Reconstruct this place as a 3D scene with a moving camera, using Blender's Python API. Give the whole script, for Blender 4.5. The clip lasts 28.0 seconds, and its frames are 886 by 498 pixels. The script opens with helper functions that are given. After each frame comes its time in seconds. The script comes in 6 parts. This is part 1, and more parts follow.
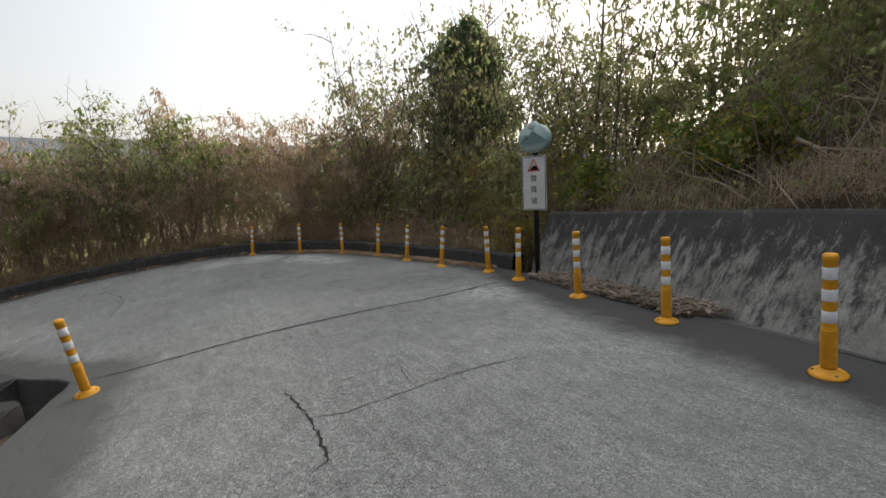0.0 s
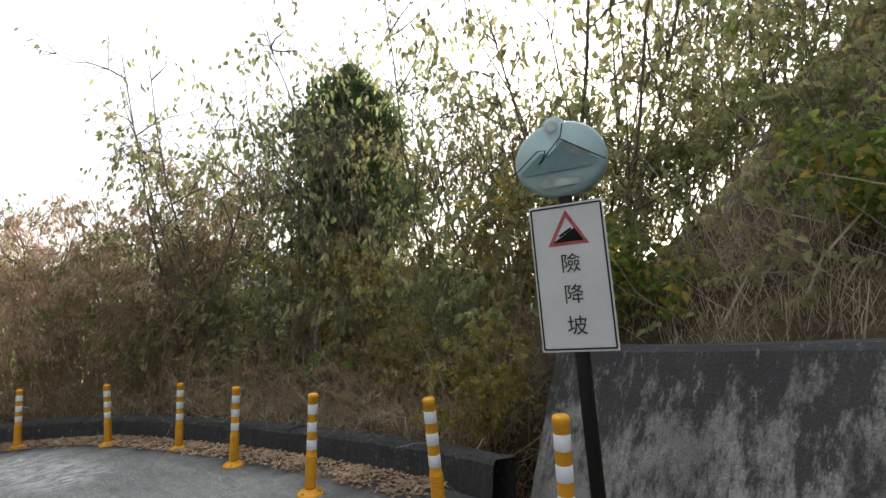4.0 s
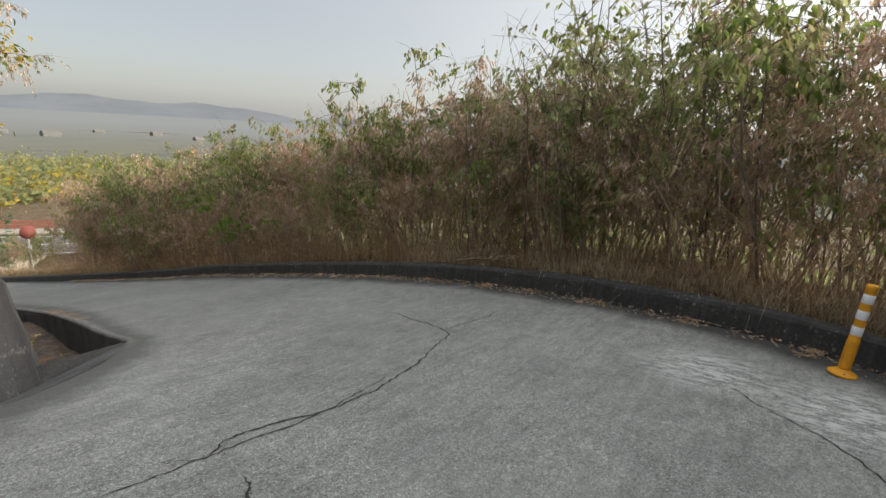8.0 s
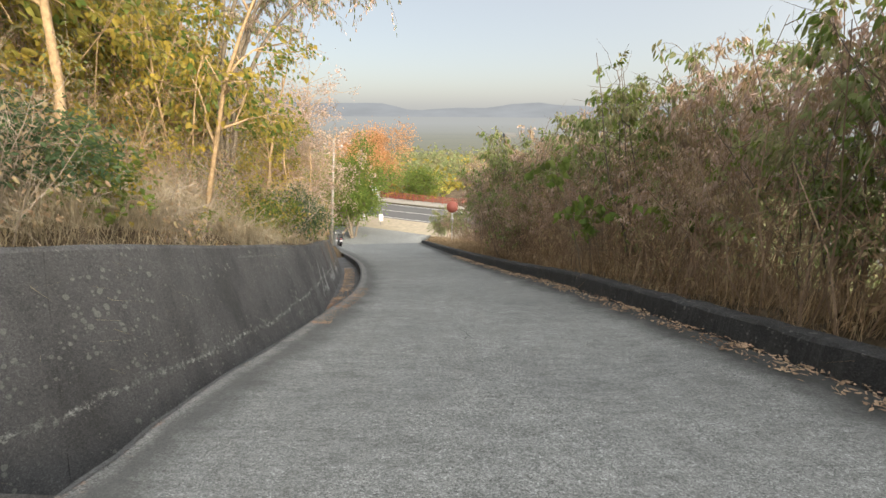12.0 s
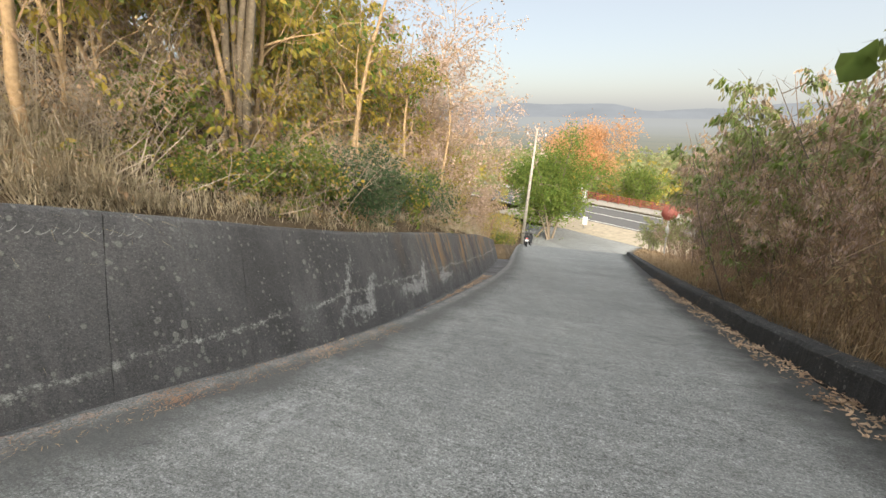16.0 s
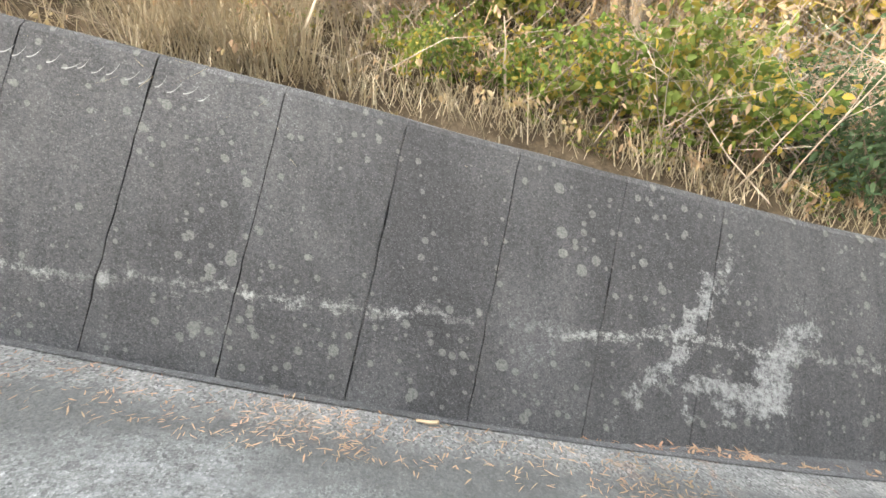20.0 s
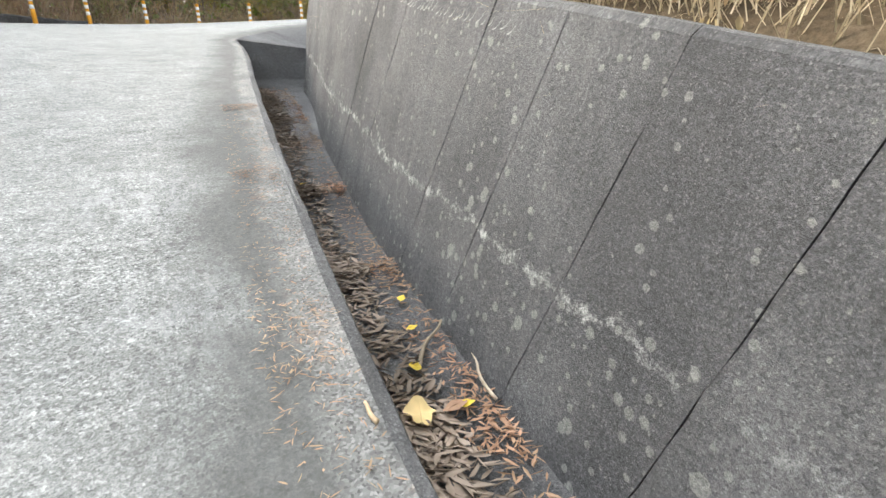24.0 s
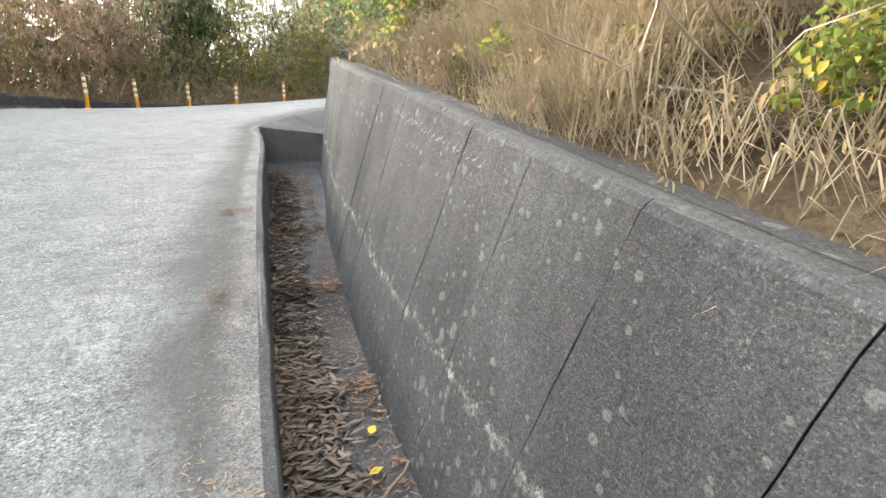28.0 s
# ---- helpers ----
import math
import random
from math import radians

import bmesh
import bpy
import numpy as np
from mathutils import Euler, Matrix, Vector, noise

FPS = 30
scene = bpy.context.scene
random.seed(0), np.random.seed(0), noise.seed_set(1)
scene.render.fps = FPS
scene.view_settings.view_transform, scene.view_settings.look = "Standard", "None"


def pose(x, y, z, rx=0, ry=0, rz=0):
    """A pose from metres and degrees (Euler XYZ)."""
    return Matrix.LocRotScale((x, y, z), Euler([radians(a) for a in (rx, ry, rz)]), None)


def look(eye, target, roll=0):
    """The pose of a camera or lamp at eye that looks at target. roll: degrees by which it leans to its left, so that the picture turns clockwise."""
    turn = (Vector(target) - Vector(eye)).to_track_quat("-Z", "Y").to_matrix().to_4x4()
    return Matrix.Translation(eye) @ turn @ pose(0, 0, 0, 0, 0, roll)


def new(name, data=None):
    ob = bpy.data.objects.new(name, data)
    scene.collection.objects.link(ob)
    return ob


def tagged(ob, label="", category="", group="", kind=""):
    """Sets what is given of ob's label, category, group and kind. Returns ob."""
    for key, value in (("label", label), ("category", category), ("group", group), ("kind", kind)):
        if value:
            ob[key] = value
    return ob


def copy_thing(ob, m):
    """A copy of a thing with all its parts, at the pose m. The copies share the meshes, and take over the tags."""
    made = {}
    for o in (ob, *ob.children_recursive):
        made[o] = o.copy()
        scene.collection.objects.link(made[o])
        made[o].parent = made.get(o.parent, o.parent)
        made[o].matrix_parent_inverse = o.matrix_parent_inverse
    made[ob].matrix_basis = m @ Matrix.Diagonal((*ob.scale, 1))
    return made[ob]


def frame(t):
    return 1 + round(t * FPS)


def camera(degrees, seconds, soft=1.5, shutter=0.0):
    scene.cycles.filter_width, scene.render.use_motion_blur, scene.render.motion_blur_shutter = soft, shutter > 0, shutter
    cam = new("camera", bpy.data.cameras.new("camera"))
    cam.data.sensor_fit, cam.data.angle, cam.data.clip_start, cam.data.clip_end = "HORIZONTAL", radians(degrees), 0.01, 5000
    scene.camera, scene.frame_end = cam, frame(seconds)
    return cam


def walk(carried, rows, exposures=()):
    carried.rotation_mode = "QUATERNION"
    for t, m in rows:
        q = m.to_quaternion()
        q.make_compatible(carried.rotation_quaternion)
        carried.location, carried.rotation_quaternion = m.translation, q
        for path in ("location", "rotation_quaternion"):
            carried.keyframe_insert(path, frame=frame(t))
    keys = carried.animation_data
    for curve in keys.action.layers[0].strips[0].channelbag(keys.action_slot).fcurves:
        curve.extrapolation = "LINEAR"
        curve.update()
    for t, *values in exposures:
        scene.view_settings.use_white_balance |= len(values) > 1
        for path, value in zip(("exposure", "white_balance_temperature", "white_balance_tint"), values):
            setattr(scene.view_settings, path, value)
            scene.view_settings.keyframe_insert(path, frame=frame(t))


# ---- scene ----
cam = camera(86.01, 28.0)
# seconds, x, y, z, pitch, yaw, roll
PATH = [
    (0.0, -14.315, -6.562, 5.335, -11.86, -118.72, 0.95),
    (0.5, -13.743, -6.901, 5.320, -11.80, -121.04, 0.88),
    (1.0, -13.130, -7.295, 5.336, -11.70, -122.17, 0.84),
    (1.5, -12.564, -7.656, 5.243, -10.66, -122.82, 0.87),
    (2.0, -11.985, -8.051, 5.172, -8.64, -123.99, 0.47),
    (2.5, -11.382, -8.329, 5.063, -6.12, -125.43, 0.44),
    (4.5, -8.861, -9.453, 4.761, 4.03, -134.72, -0.16),
    (5.0, -8.129, -9.620, 4.670, 3.92, -134.80, -0.22),
    (5.5, -7.259, -9.664, 4.434, 2.61, -125.52, 1.12),
    (6.0, -6.537, -9.508, 4.267, -2.12, -108.65, 2.85),
    (6.5, -5.770, -9.362, 4.183, -7.41, -90.78, 3.05),
    (7.0, -5.136, -9.013, 4.131, -11.16, -75.65, 2.69),
    (7.5, -4.600, -8.470, 4.065, -13.01, -63.35, 2.76),
    (8.0, -4.231, -7.702, 4.018, -14.68, -53.20, 3.70),
    (8.5, -3.706, -7.153, 3.928, -15.70, -41.36, 2.93),
    (9.0, -3.282, -6.580, 3.803, -16.28, -31.66, 2.55),
    (9.5, -2.774, -6.063, 3.681, -16.56, -23.64, 1.93),
    (10.0, -2.300, -5.526, 3.455, -16.74, -17.55, 1.47),
    (10.5, -1.795, -5.013, 3.284, -16.75, -13.07, 1.05),
    (11.0, -1.350, -4.448, 3.100, -16.65, -9.96, 0.86),
    (11.5, -0.957, -3.721, 2.864, -16.59, -7.64, 0.61),
    (13.5, 0.000, 0.000, 1.760, -16.31, -0.00, 0.25),
    (14.0, 0.238, 0.508, 1.655, -16.32, 2.28, 0.23),
    (14.5, 0.443, 1.003, 1.540, -16.36, 4.75, 0.15),
    (15.0, 0.571, 1.517, 1.415, -16.37, 8.36, 0.24),
    (15.5, 0.623, 1.972, 1.289, -16.41, 13.92, 0.24),
    (16.0, 0.671, 2.458, 1.183, -16.53, 20.44, 0.34),
    (16.5, 0.702, 2.910, 1.041, -16.64, 26.24, 0.10),
    (17.0, 0.704, 3.395, 0.945, -16.79, 32.98, 0.06),
    (17.5, 0.624, 3.812, 0.739, -16.07, 41.93, -1.21),
    (18.0, 0.562, 4.197, 0.533, -15.03, 51.12, -2.02),
    (18.5, 0.462, 4.620, 0.443, -15.05, 59.22, -1.89),
    (19.0, 0.287, 5.013, 0.318, -14.78, 66.26, -1.97),
    (19.5, 0.061, 5.338, 0.187, -13.75, 74.16, -2.13),
    (20.0, -0.176, 5.651, 0.096, -13.88, 83.87, -1.91),
    (20.5, -0.386, 5.900, 0.014, -13.96, 93.92, -1.74),
    (21.0, -0.557, 6.107, -0.097, -13.60, 103.22, -1.27),
    (21.5, -0.701, 6.252, -0.150, -13.66, 112.90, -0.79),
    (22.0, -0.816, 6.301, -0.109, -13.60, 123.95, -0.61),
    (22.5, -0.847, 6.505, -0.113, -13.17, 133.85, 0.05),
    (24.5, -1.285, 6.727, -0.077, -16.05, 155.55, -0.97),
    (25.0, -1.353, 6.628, -0.099, -15.82, 159.24, -0.55),
    (25.5, -1.430, 6.594, -0.150, -15.74, 161.60, -0.57),
    (26.0, -1.474, 6.569, -0.186, -15.76, 163.08, -0.69),
    (26.5, -1.512, 6.564, -0.141, -15.72, 163.49, -0.83),
    (27.0, -1.540, 6.619, 0.149, -15.10, 162.32, -0.70),
    (27.5, -1.528, 6.666, 0.229, -12.81, 159.06, -0.48),
    (28.0, -1.500, 6.700, 0.236, -8.86, 154.92, -0.87),
]
walk(cam, [(t, pose(x, y, z, 90 + p, 0, w) @ pose(0, 0, 0, 0, 0, r)) for t, x, y, z, p, w, r in PATH],
     [(0.0, 0.6, 6850, 10), (2.5, 0.8, 6850, 10), (5.0, 1.28, 6650, 10), (6.0, 1.1, 6700, 10), (7.0, 0.85, 6850, 10), (10.0, 1.05, 6950, 10), (15.0, 1.35, 6950, 10), (17.0, 1.4, 6850, 10), (18.0, 1.8, 6700, 10), (19.0, 2.2, 6600, 10), (22.0, 2.55, 6700, 10), (28.0, 2.35, 6700, 10)])

# ---- world, sun and exposure ----
SUN_YAW, SUN_UP = -152.6, 20.9
sun_way = Vector((-math.sin(radians(SUN_YAW)) * math.cos(radians(SUN_UP)), math.cos(radians(SUN_YAW)) * math.cos(radians(SUN_UP)), math.sin(radians(SUN_UP))))
world = bpy.data.worlds.new("world")
scene.world = world
world.use_nodes = True
wn = world.node_tree.nodes
sky = wn.new("ShaderNodeTexSky")
sky.sky_type = "NISHITA"
sky.sun_disc = False
sky.sun_elevation = radians(SUN_UP)
sky.sun_rotation = math.atan2(sun_way.x, sun_way.y)
sky.air_density, sky.dust_density, sky.ozone_density, sky.altitude = 0.8, 2.0, 1.0, 50
wn["Background"].inputs["Strength"].default_value = 0.15
# thick even haze over the clear sky
haze = wn.new("ShaderNodeMix")
haze.data_type = "RGBA"
haze.inputs[0].default_value = 0.78
rise = wn.new("ShaderNodeSeparateXYZ")
up_way = wn.new("ShaderNodeTexCoord")
veil = wn.new("ShaderNodeValToRGB")
veil.color_ramp.interpolation = "EASE"
while len(veil.color_ramp.elements) < 3:
    veil.color_ramp.elements.new(0.5)
for stop, (at, bright) in zip(veil.color_ramp.elements, ((0.0, 0.285), (0.36, 0.275), (0.85, 0.52))):
    stop.position, stop.color = at, (bright * 0.955, bright * 0.985, bright * 1.02, 1)
lift = wn.new("ShaderNodeVectorMath")
lift.operation = "SCALE"
# the haze brightens broadly towards the sun
toward = wn.new("ShaderNodeVectorMath")
toward.operation = "DOT_PRODUCT"
toward.inputs[1].default_value = sun_way
spread = wn.new("ShaderNodeMapRange")
spread.inputs["From Min"].default_value, spread.inputs["From Max"].default_value = -1.0, 1.0
aureole = wn.new("ShaderNodeValToRGB")
aureole.color_ramp.interpolation = "B_SPLINE"
while len(aureole.color_ramp.elements) < 6:
    aureole.color_ramp.elements.new(0.5)
for stop, (at, bright) in zip(aureole.color_ramp.elements, ((0.0, 0.128), (0.30, 0.138), (0.58, 0.25), (0.82, 0.44), (0.96, 0.72), (1.0, 1.0))):
    stop.position, stop.color = at, (bright, bright, bright, 1)
gain = wn.new("ShaderNodeMath")
gain.operation = "MULTIPLY"
gain.inputs[1].default_value = 8.4 / 0.19
wl = world.node_tree.links
wl.new(up_way.outputs["Generated"], rise.inputs[0])
wl.new(rise.outputs["Z"], veil.inputs["Fac"])
wl.new(veil.outputs["Color"], lift.inputs[0])
wl.new(up_way.outputs["Generated"], toward.inputs[0])
wl.new(toward.outputs["Value"], spread.inputs["Value"])
wl.new(spread.outputs["Result"], aureole.inputs["Fac"])
wl.new(aureole.outputs["Color"], gain.inputs[0])
wl.new(gain.outputs[0], lift.inputs["Scale"])
wl.new(sky.outputs["Color"], haze.inputs[6])
wl.new(lift.outputs["Vector"], haze.inputs[7])
wl.new(haze.outputs[2], wn["Background"].inputs["Color"])
sun = new("sun", bpy.data.lights.new("sun", "SUN"))
sun.data.energy, sun.data.angle, sun.data.color = 3.9, radians(20.0), (1.0, 0.89, 0.75)
sun.matrix_world = look(sun_way * 60, (0, 0, 0))

# ---- materials ----
class Mat:
    """A small helper to write node materials."""

    def __init__(self, name, rough=0.8, spec=0.3):
        self.m = bpy.data.materials.new(name)
        self.m.use_nodes = True
        self.n, self.l = self.m.node_tree.nodes, self.m.node_tree.links
        self.b = self.n["Principled BSDF"]
        self.b.inputs["Roughness"].default_value = rough
        self.b.inputs["Specular IOR Level"].default_value = spec
        self.coord = self.n.new("ShaderNodeTexCoord").outputs["Object"]

    def link(self, a, b):
        self.l.new(a, b)

    def scaled(self, vec, s):
        m = self.n.new("ShaderNodeMapping")
        m.inputs["Scale"].default_value = s
        self.link(vec, m.inputs["Vector"])
        return m.outputs["Vector"]

    def noise(self, scale, detail=5.0, rough=0.6, vec=None):
        t = self.n.new("ShaderNodeTexNoise")
        t.inputs["Scale"].default_value, t.inputs["Detail"].default_value, t.inputs["Roughness"].default_value = scale, detail, rough
        self.link(vec or self.coord, t.inputs["Vector"])
        return t.outputs["Fac"]

    def voronoi(self, scale, feature="F1", vec=None, out="Distance", rand=1.0):
        t = self.n.new("ShaderNodeTexVoronoi")
        t.feature = feature
        t.inputs["Scale"].default_value = scale
        t.inputs["Randomness"].default_value = rand
        self.link(vec or self.coord, t.inputs["Vector"])
        return t.outputs[out]

    def ramp(self, fac, stops, kind="LINEAR"):
        r = self.n.new("ShaderNodeValToRGB")
        r.color_ramp.interpolation = kind
        while len(r.color_ramp.elements) < len(stops):
            r.color_ramp.elements.new(0.5)
        for e, (p, c) in zip(r.color_ramp.elements, stops):
            e.position = p
            e.color = (*c, 1) if isinstance(c, tuple) else (c, c, c, 1)
        self.link(fac, r.inputs["Fac"])
        return r.outputs["Color"]

    def math(self, op, a, b=None, clamp=False):
        n = self.n.new("ShaderNodeMath")
        n.operation, n.use_clamp = op, clamp
        for i, v in enumerate((a, b)):
            if v is None:
                continue
            if isinstance(v, (int, float)):
                n.inputs[i].default_value = v
            else:
                self.link(v, n.inputs[i])
        return n.outputs[0]

    def mix(self, fac, a, b, kind="MIX"):
        n = self.n.new("ShaderNodeMix")
        n.data_type, n.blend_type = "RGBA", kind
        for i, v in ((0, fac), (6, a), (7, b)):
            if isinstance(v, (int, float)):
                n.inputs[i].default_value = v
            elif isinstance(v, tuple):
                n.inputs[i].default_value = (*v, 1)
            else:
                self.link(v, n.inputs[i])
        return n.outputs[2]

    def color(self, c):
        if isinstance(c, tuple):
            self.b.inputs["Base Color"].default_value = (*c, 1)
        else:
            self.link(c, self.b.inputs["Base Color"])
        return self

    def bump(self, h, dist=0.01, strength=0.6):
        b = self.n.new("ShaderNodeBump")
        b.inputs["Distance"].default_value, b.inputs["Strength"].default_value = dist, strength
        self.link(h, b.inputs["Height"])
        self.link(b.outputs["Normal"], self.b.inputs["Normal"])
        return self

    def rnd(self):
        return self.n.new("ShaderNodeObjectInfo").outputs["Random"]

    def island(self):
        return self.n.new("ShaderNodeNewGeometry").outputs["Random Per Island"]

    def uv(self):
        return self.n.new("ShaderNodeTexCoord").outputs["UV"]


def leaf_material(name, colours, rough=0.6, glow=0.65, patch=1.1, deep=0.68):
    """Leaves: colour goes by sprays and patches of the thicket and leaf by leaf, and some light passes through."""
    m = Mat(name, rough, 0.25)
    place = m.n.new("ShaderNodeNewGeometry").outputs["Position"]
    stops = [(i / max(1, len(colours) - 1), c) for i, c in enumerate(colours)]
    sprays = m.ramp(m.noise(patch, 3, 0.6, place), [(0.32, 0.0), (0.68, 1.0)])
    col = m.ramp(m.math("ADD", m.math("MULTIPLY", sprays, 0.6), m.math("MULTIPLY", m.island(), 0.4)), stops)
    col = m.mix(1.0, col, m.ramp(m.noise(patch * 3.2, 3, 0.65, place), [(0.34, deep), (0.5, 1.0), (0.66, 1.35)]), "MULTIPLY")
    col = m.mix(m.math("MULTIPLY", m.rnd(), 0.3), col, m.mix(0.5, col, (0.12, 0.09, 0.04)))
    m.color(col)
    tr = m.n.new("ShaderNodeBsdfTranslucent")
    m.link(col, tr.inputs["Color"])
    mx = m.n.new("ShaderNodeMixShader")
    mx.inputs[0].default_value = glow
    m.link(m.b.outputs[0], mx.inputs[1])
    m.link(tr.outputs[0], mx.inputs[2])
    m.link(mx.outputs[0], m.n["Material Output"].inputs["Surface"])
    return m.m


def plain(name, colour, rough=0.6, metal=0.0, vary=0.12, scale=14.0):
    m = Mat(name, rough)
    m.b.inputs["Metallic"].default_value = metal
    dark = tuple(c * (1 - 2 * vary) for c in colour)
    m.color(m.ramp(m.noise(scale), [(0.3, dark), (0.7, colour)]))
    m.bump(m.noise(scale * 6), 0.002, 0.3)
    return m.m


def road_material():
    """Rough worn concrete; the uv map holds the distances to the inner and the outer edge."""
    m = Mat("worn_concrete_road", 0.9, 0.25)
    sep = m.n.new("ShaderNodeSeparateXYZ")
    m.link(m.uv(), sep.inputs[0])
    place = m.n.new("ShaderNodeSeparateXYZ")
    m.link(m.coord, place.inputs[0])
    col = m.ramp(m.noise(0.45, 7, 0.66), [(0.32, (0.150, 0.156, 0.153)), (0.5, (0.190, 0.197, 0.192)), (0.70, (0.235, 0.242, 0.236))])
    # bare aggregate: pale and dark grains, most worn along the wheel tracks
    tracks = m.ramp(m.math("ABSOLUTE", m.math("SUBTRACT", m.math("ADD", sep.outputs["X"], m.math("MULTIPLY", m.noise(0.6, 4, 0.6), 1.2)), 3.0)), [(0.35, 1.0), (1.1, 0.0)])
    worn = m.math("ADD", m.math("MULTIPLY", m.ramp(m.noise(0.8, 6, 0.7), [(0.40, 0.0), (0.62, 1.0)]), 0.6), m.math("MULTIPLY", tracks, 0.4))
    grains = m.n.new("ShaderNodeSeparateColor")
    m.link(m.voronoi(135.0, out="Color"), grains.inputs[0])
    grain = m.ramp(grains.outputs[0], [(0.0, 0.30), (0.22, 0.72), (0.55, 1.0), (0.8, 1.22), (1.0, 1.8)])
    col = m.mix(m.math("ADD", m.math("MULTIPLY", worn, 0.5), 0.5), col, m.mix(1.0, col, grain, "MULTIPLY"))
    coarse = m.ramp(m.noise(34.0, 7, 0.85), [(0.33, 0.30), (0.46, 0.92), (0.54, 1.08), (0.68, 1.9)])
    col = m.mix(m.math("ADD", m.math("MULTIPLY", worn, 0.4), 0.6), col, m.mix(1.0, col, coarse, "MULTIPLY"))
    col = m.mix(0.6, col, m.ramp(m.noise(170.0, 3, 0.8), [(0.36, 0.45), (0.5, 1.0), (0.64, 1.6)]), "MULTIPLY")
    col = m.mix(0.7, col, m.ramp(m.noise(5.0, 7, 0.75), [(0.36, 0.78), (0.5, 1.0), (0.66, 1.16)]), "MULTIPLY")
    # broom strokes across the carriageway
    col = m.mix(0.5, col, m.ramp(m.noise(5.0, 5, 0.7, m.scaled(m.coord, (0.5, 3.2, 1))), [(0.36, 0.72), (0.5, 1.0), (0.64, 1.2)]), "MULTIPLY")
    pits = m.ramp(m.math("ADD", m.voronoi(20.0), m.math("MULTIPLY", m.noise(40.0, 3, 0.7), 0.3)), [(0.19, 0.25), (0.28, 1.0)])
    col = m.mix(m.math("ADD", m.math("MULTIPLY", worn, 0.55), 0.1), col, m.mix(1.0, col, pits, "MULTIPLY"))
    oil = m.ramp(m.noise(0.9, 6, 0.7), [(0.54, 0.0), (0.70, 1.0)])
    col = m.mix(m.math("MULTIPLY", oil, 0.5), col, (0.085, 0.088, 0.086))
    pale = m.ramp(m.noise(2.2, 8, 0.8), [(0.57, 0.0), (0.70, 1.0)])
    col = m.mix(m.math("MULTIPLY", pale, 0.22), col, (0.31, 0.315, 0.305))
    # fine scrapes where low vehicles touch the crown of the bend
    hatch = m.ramp(m.noise(7.0, 6, 0.8, m.scaled(m.coord, (2.6, 0.9, 1))), [(0.47, 0.0), (0.55, 1.0)])
    for at, size, much in (((0.62, -7.3), 0.7, 0.9), ((0.3, -8.4), 0.8, 1.0), ((-0.75, -9.4), 0.8, 1.0), ((-1.6, -9.75), 0.7, 1.0), ((-2.3, -9.95), 0.6, 0.9), ((-1.3, 5.15), 0.45, 0.28), ((-8.7, -10.5), 0.8, 0.7), ((-1.0, 4.2), 0.4, 0.25)):
        d = m.n.new("ShaderNodeVectorMath")
        d.operation = "DISTANCE"
        c = m.n.new("ShaderNodeCombineXYZ")
        m.link(place.outputs["X"], c.inputs[0])
        m.link(place.outputs["Y"], c.inputs[1])
        m.link(c.outputs[0], d.inputs[0])
        d.inputs[1].default_value = (*at, 0)
        near = m.ramp(m.math("DIVIDE", d.outputs["Value"], size), [(0.35, 0.95 * much), (1.0, 0.0)])
        col = m.mix(m.math("MULTIPLY", near, hatch), col, (0.46, 0.475, 0.48))
    # dirt along both edges, broad on the upper stretch
    upper = m.ramp(m.math("DIVIDE", m.math("ADD", place.outputs["X"], 12.0), 9.0, True), [(0.25, 1.0), (0.75, 0.0)])
    wob = m.math("MULTIPLY", m.math("SUBTRACT", m.noise(1.7, 7, 0.7), 0.5), 0.9)
    e = m.math("SUBTRACT", m.math("ADD", sep.outputs["Y"], wob), m.math("MULTIPLY", upper, 0.55))
    col = m.mix(m.ramp(e, [(0.25, 0.92), (0.72, 0.0)]), col, (0.042, 0.043, 0.042))
    e2 = m.math("SUBTRACT", m.math("ADD", sep.outputs["X"], wob), m.math("MULTIPLY", upper, 0.45))
    col = m.mix(m.ramp(e2, [(0.28, 0.8), (0.66, 0.0)]), col, (0.070, 0.072, 0.070))
    # worn mortar lip along the drain
    lip = m.ramp(m.math("ADD", sep.outputs["X"], m.math("MULTIPLY", m.math("SUBTRACT", m.noise(5.0, 7, 0.75), 0.5), 0.3)), [(0.10, 0.8), (0.19, 0.0)])
    low = m.ramp(m.math("ADD", place.outputs["Y"], 2.0), [(0.6, 0.0), (1.0, 1.0)])
    tone = m.ramp(m.noise(3.5, 7, 0.75), [(0.35, (0.12, 0.122, 0.12)), (0.5, (0.17, 0.172, 0.168)), (0.64, (0.215, 0.213, 0.203))])
    tone = m.mix(m.ramp(m.noise(6.0, 6, 0.75), [(0.57, 0.0), (0.66, 0.5)]), tone, (0.30, 0.19, 0.13))
    tone = m.mix(0.8, tone, grain, "MULTIPLY")
    col = m.mix(m.math("MULTIPLY", lip, low), col, tone)
    m.color(col)
    m.bump(m.math("ADD", m.math("MULTIPLY", m.noise(70.0, 4, 0.8), 0.7), m.math("ADD", m.math("MULTIPLY", grains.outputs[0], 0.5), m.noise(14.0, 5, 0.7))), 0.012, 0.5)
    return m.m


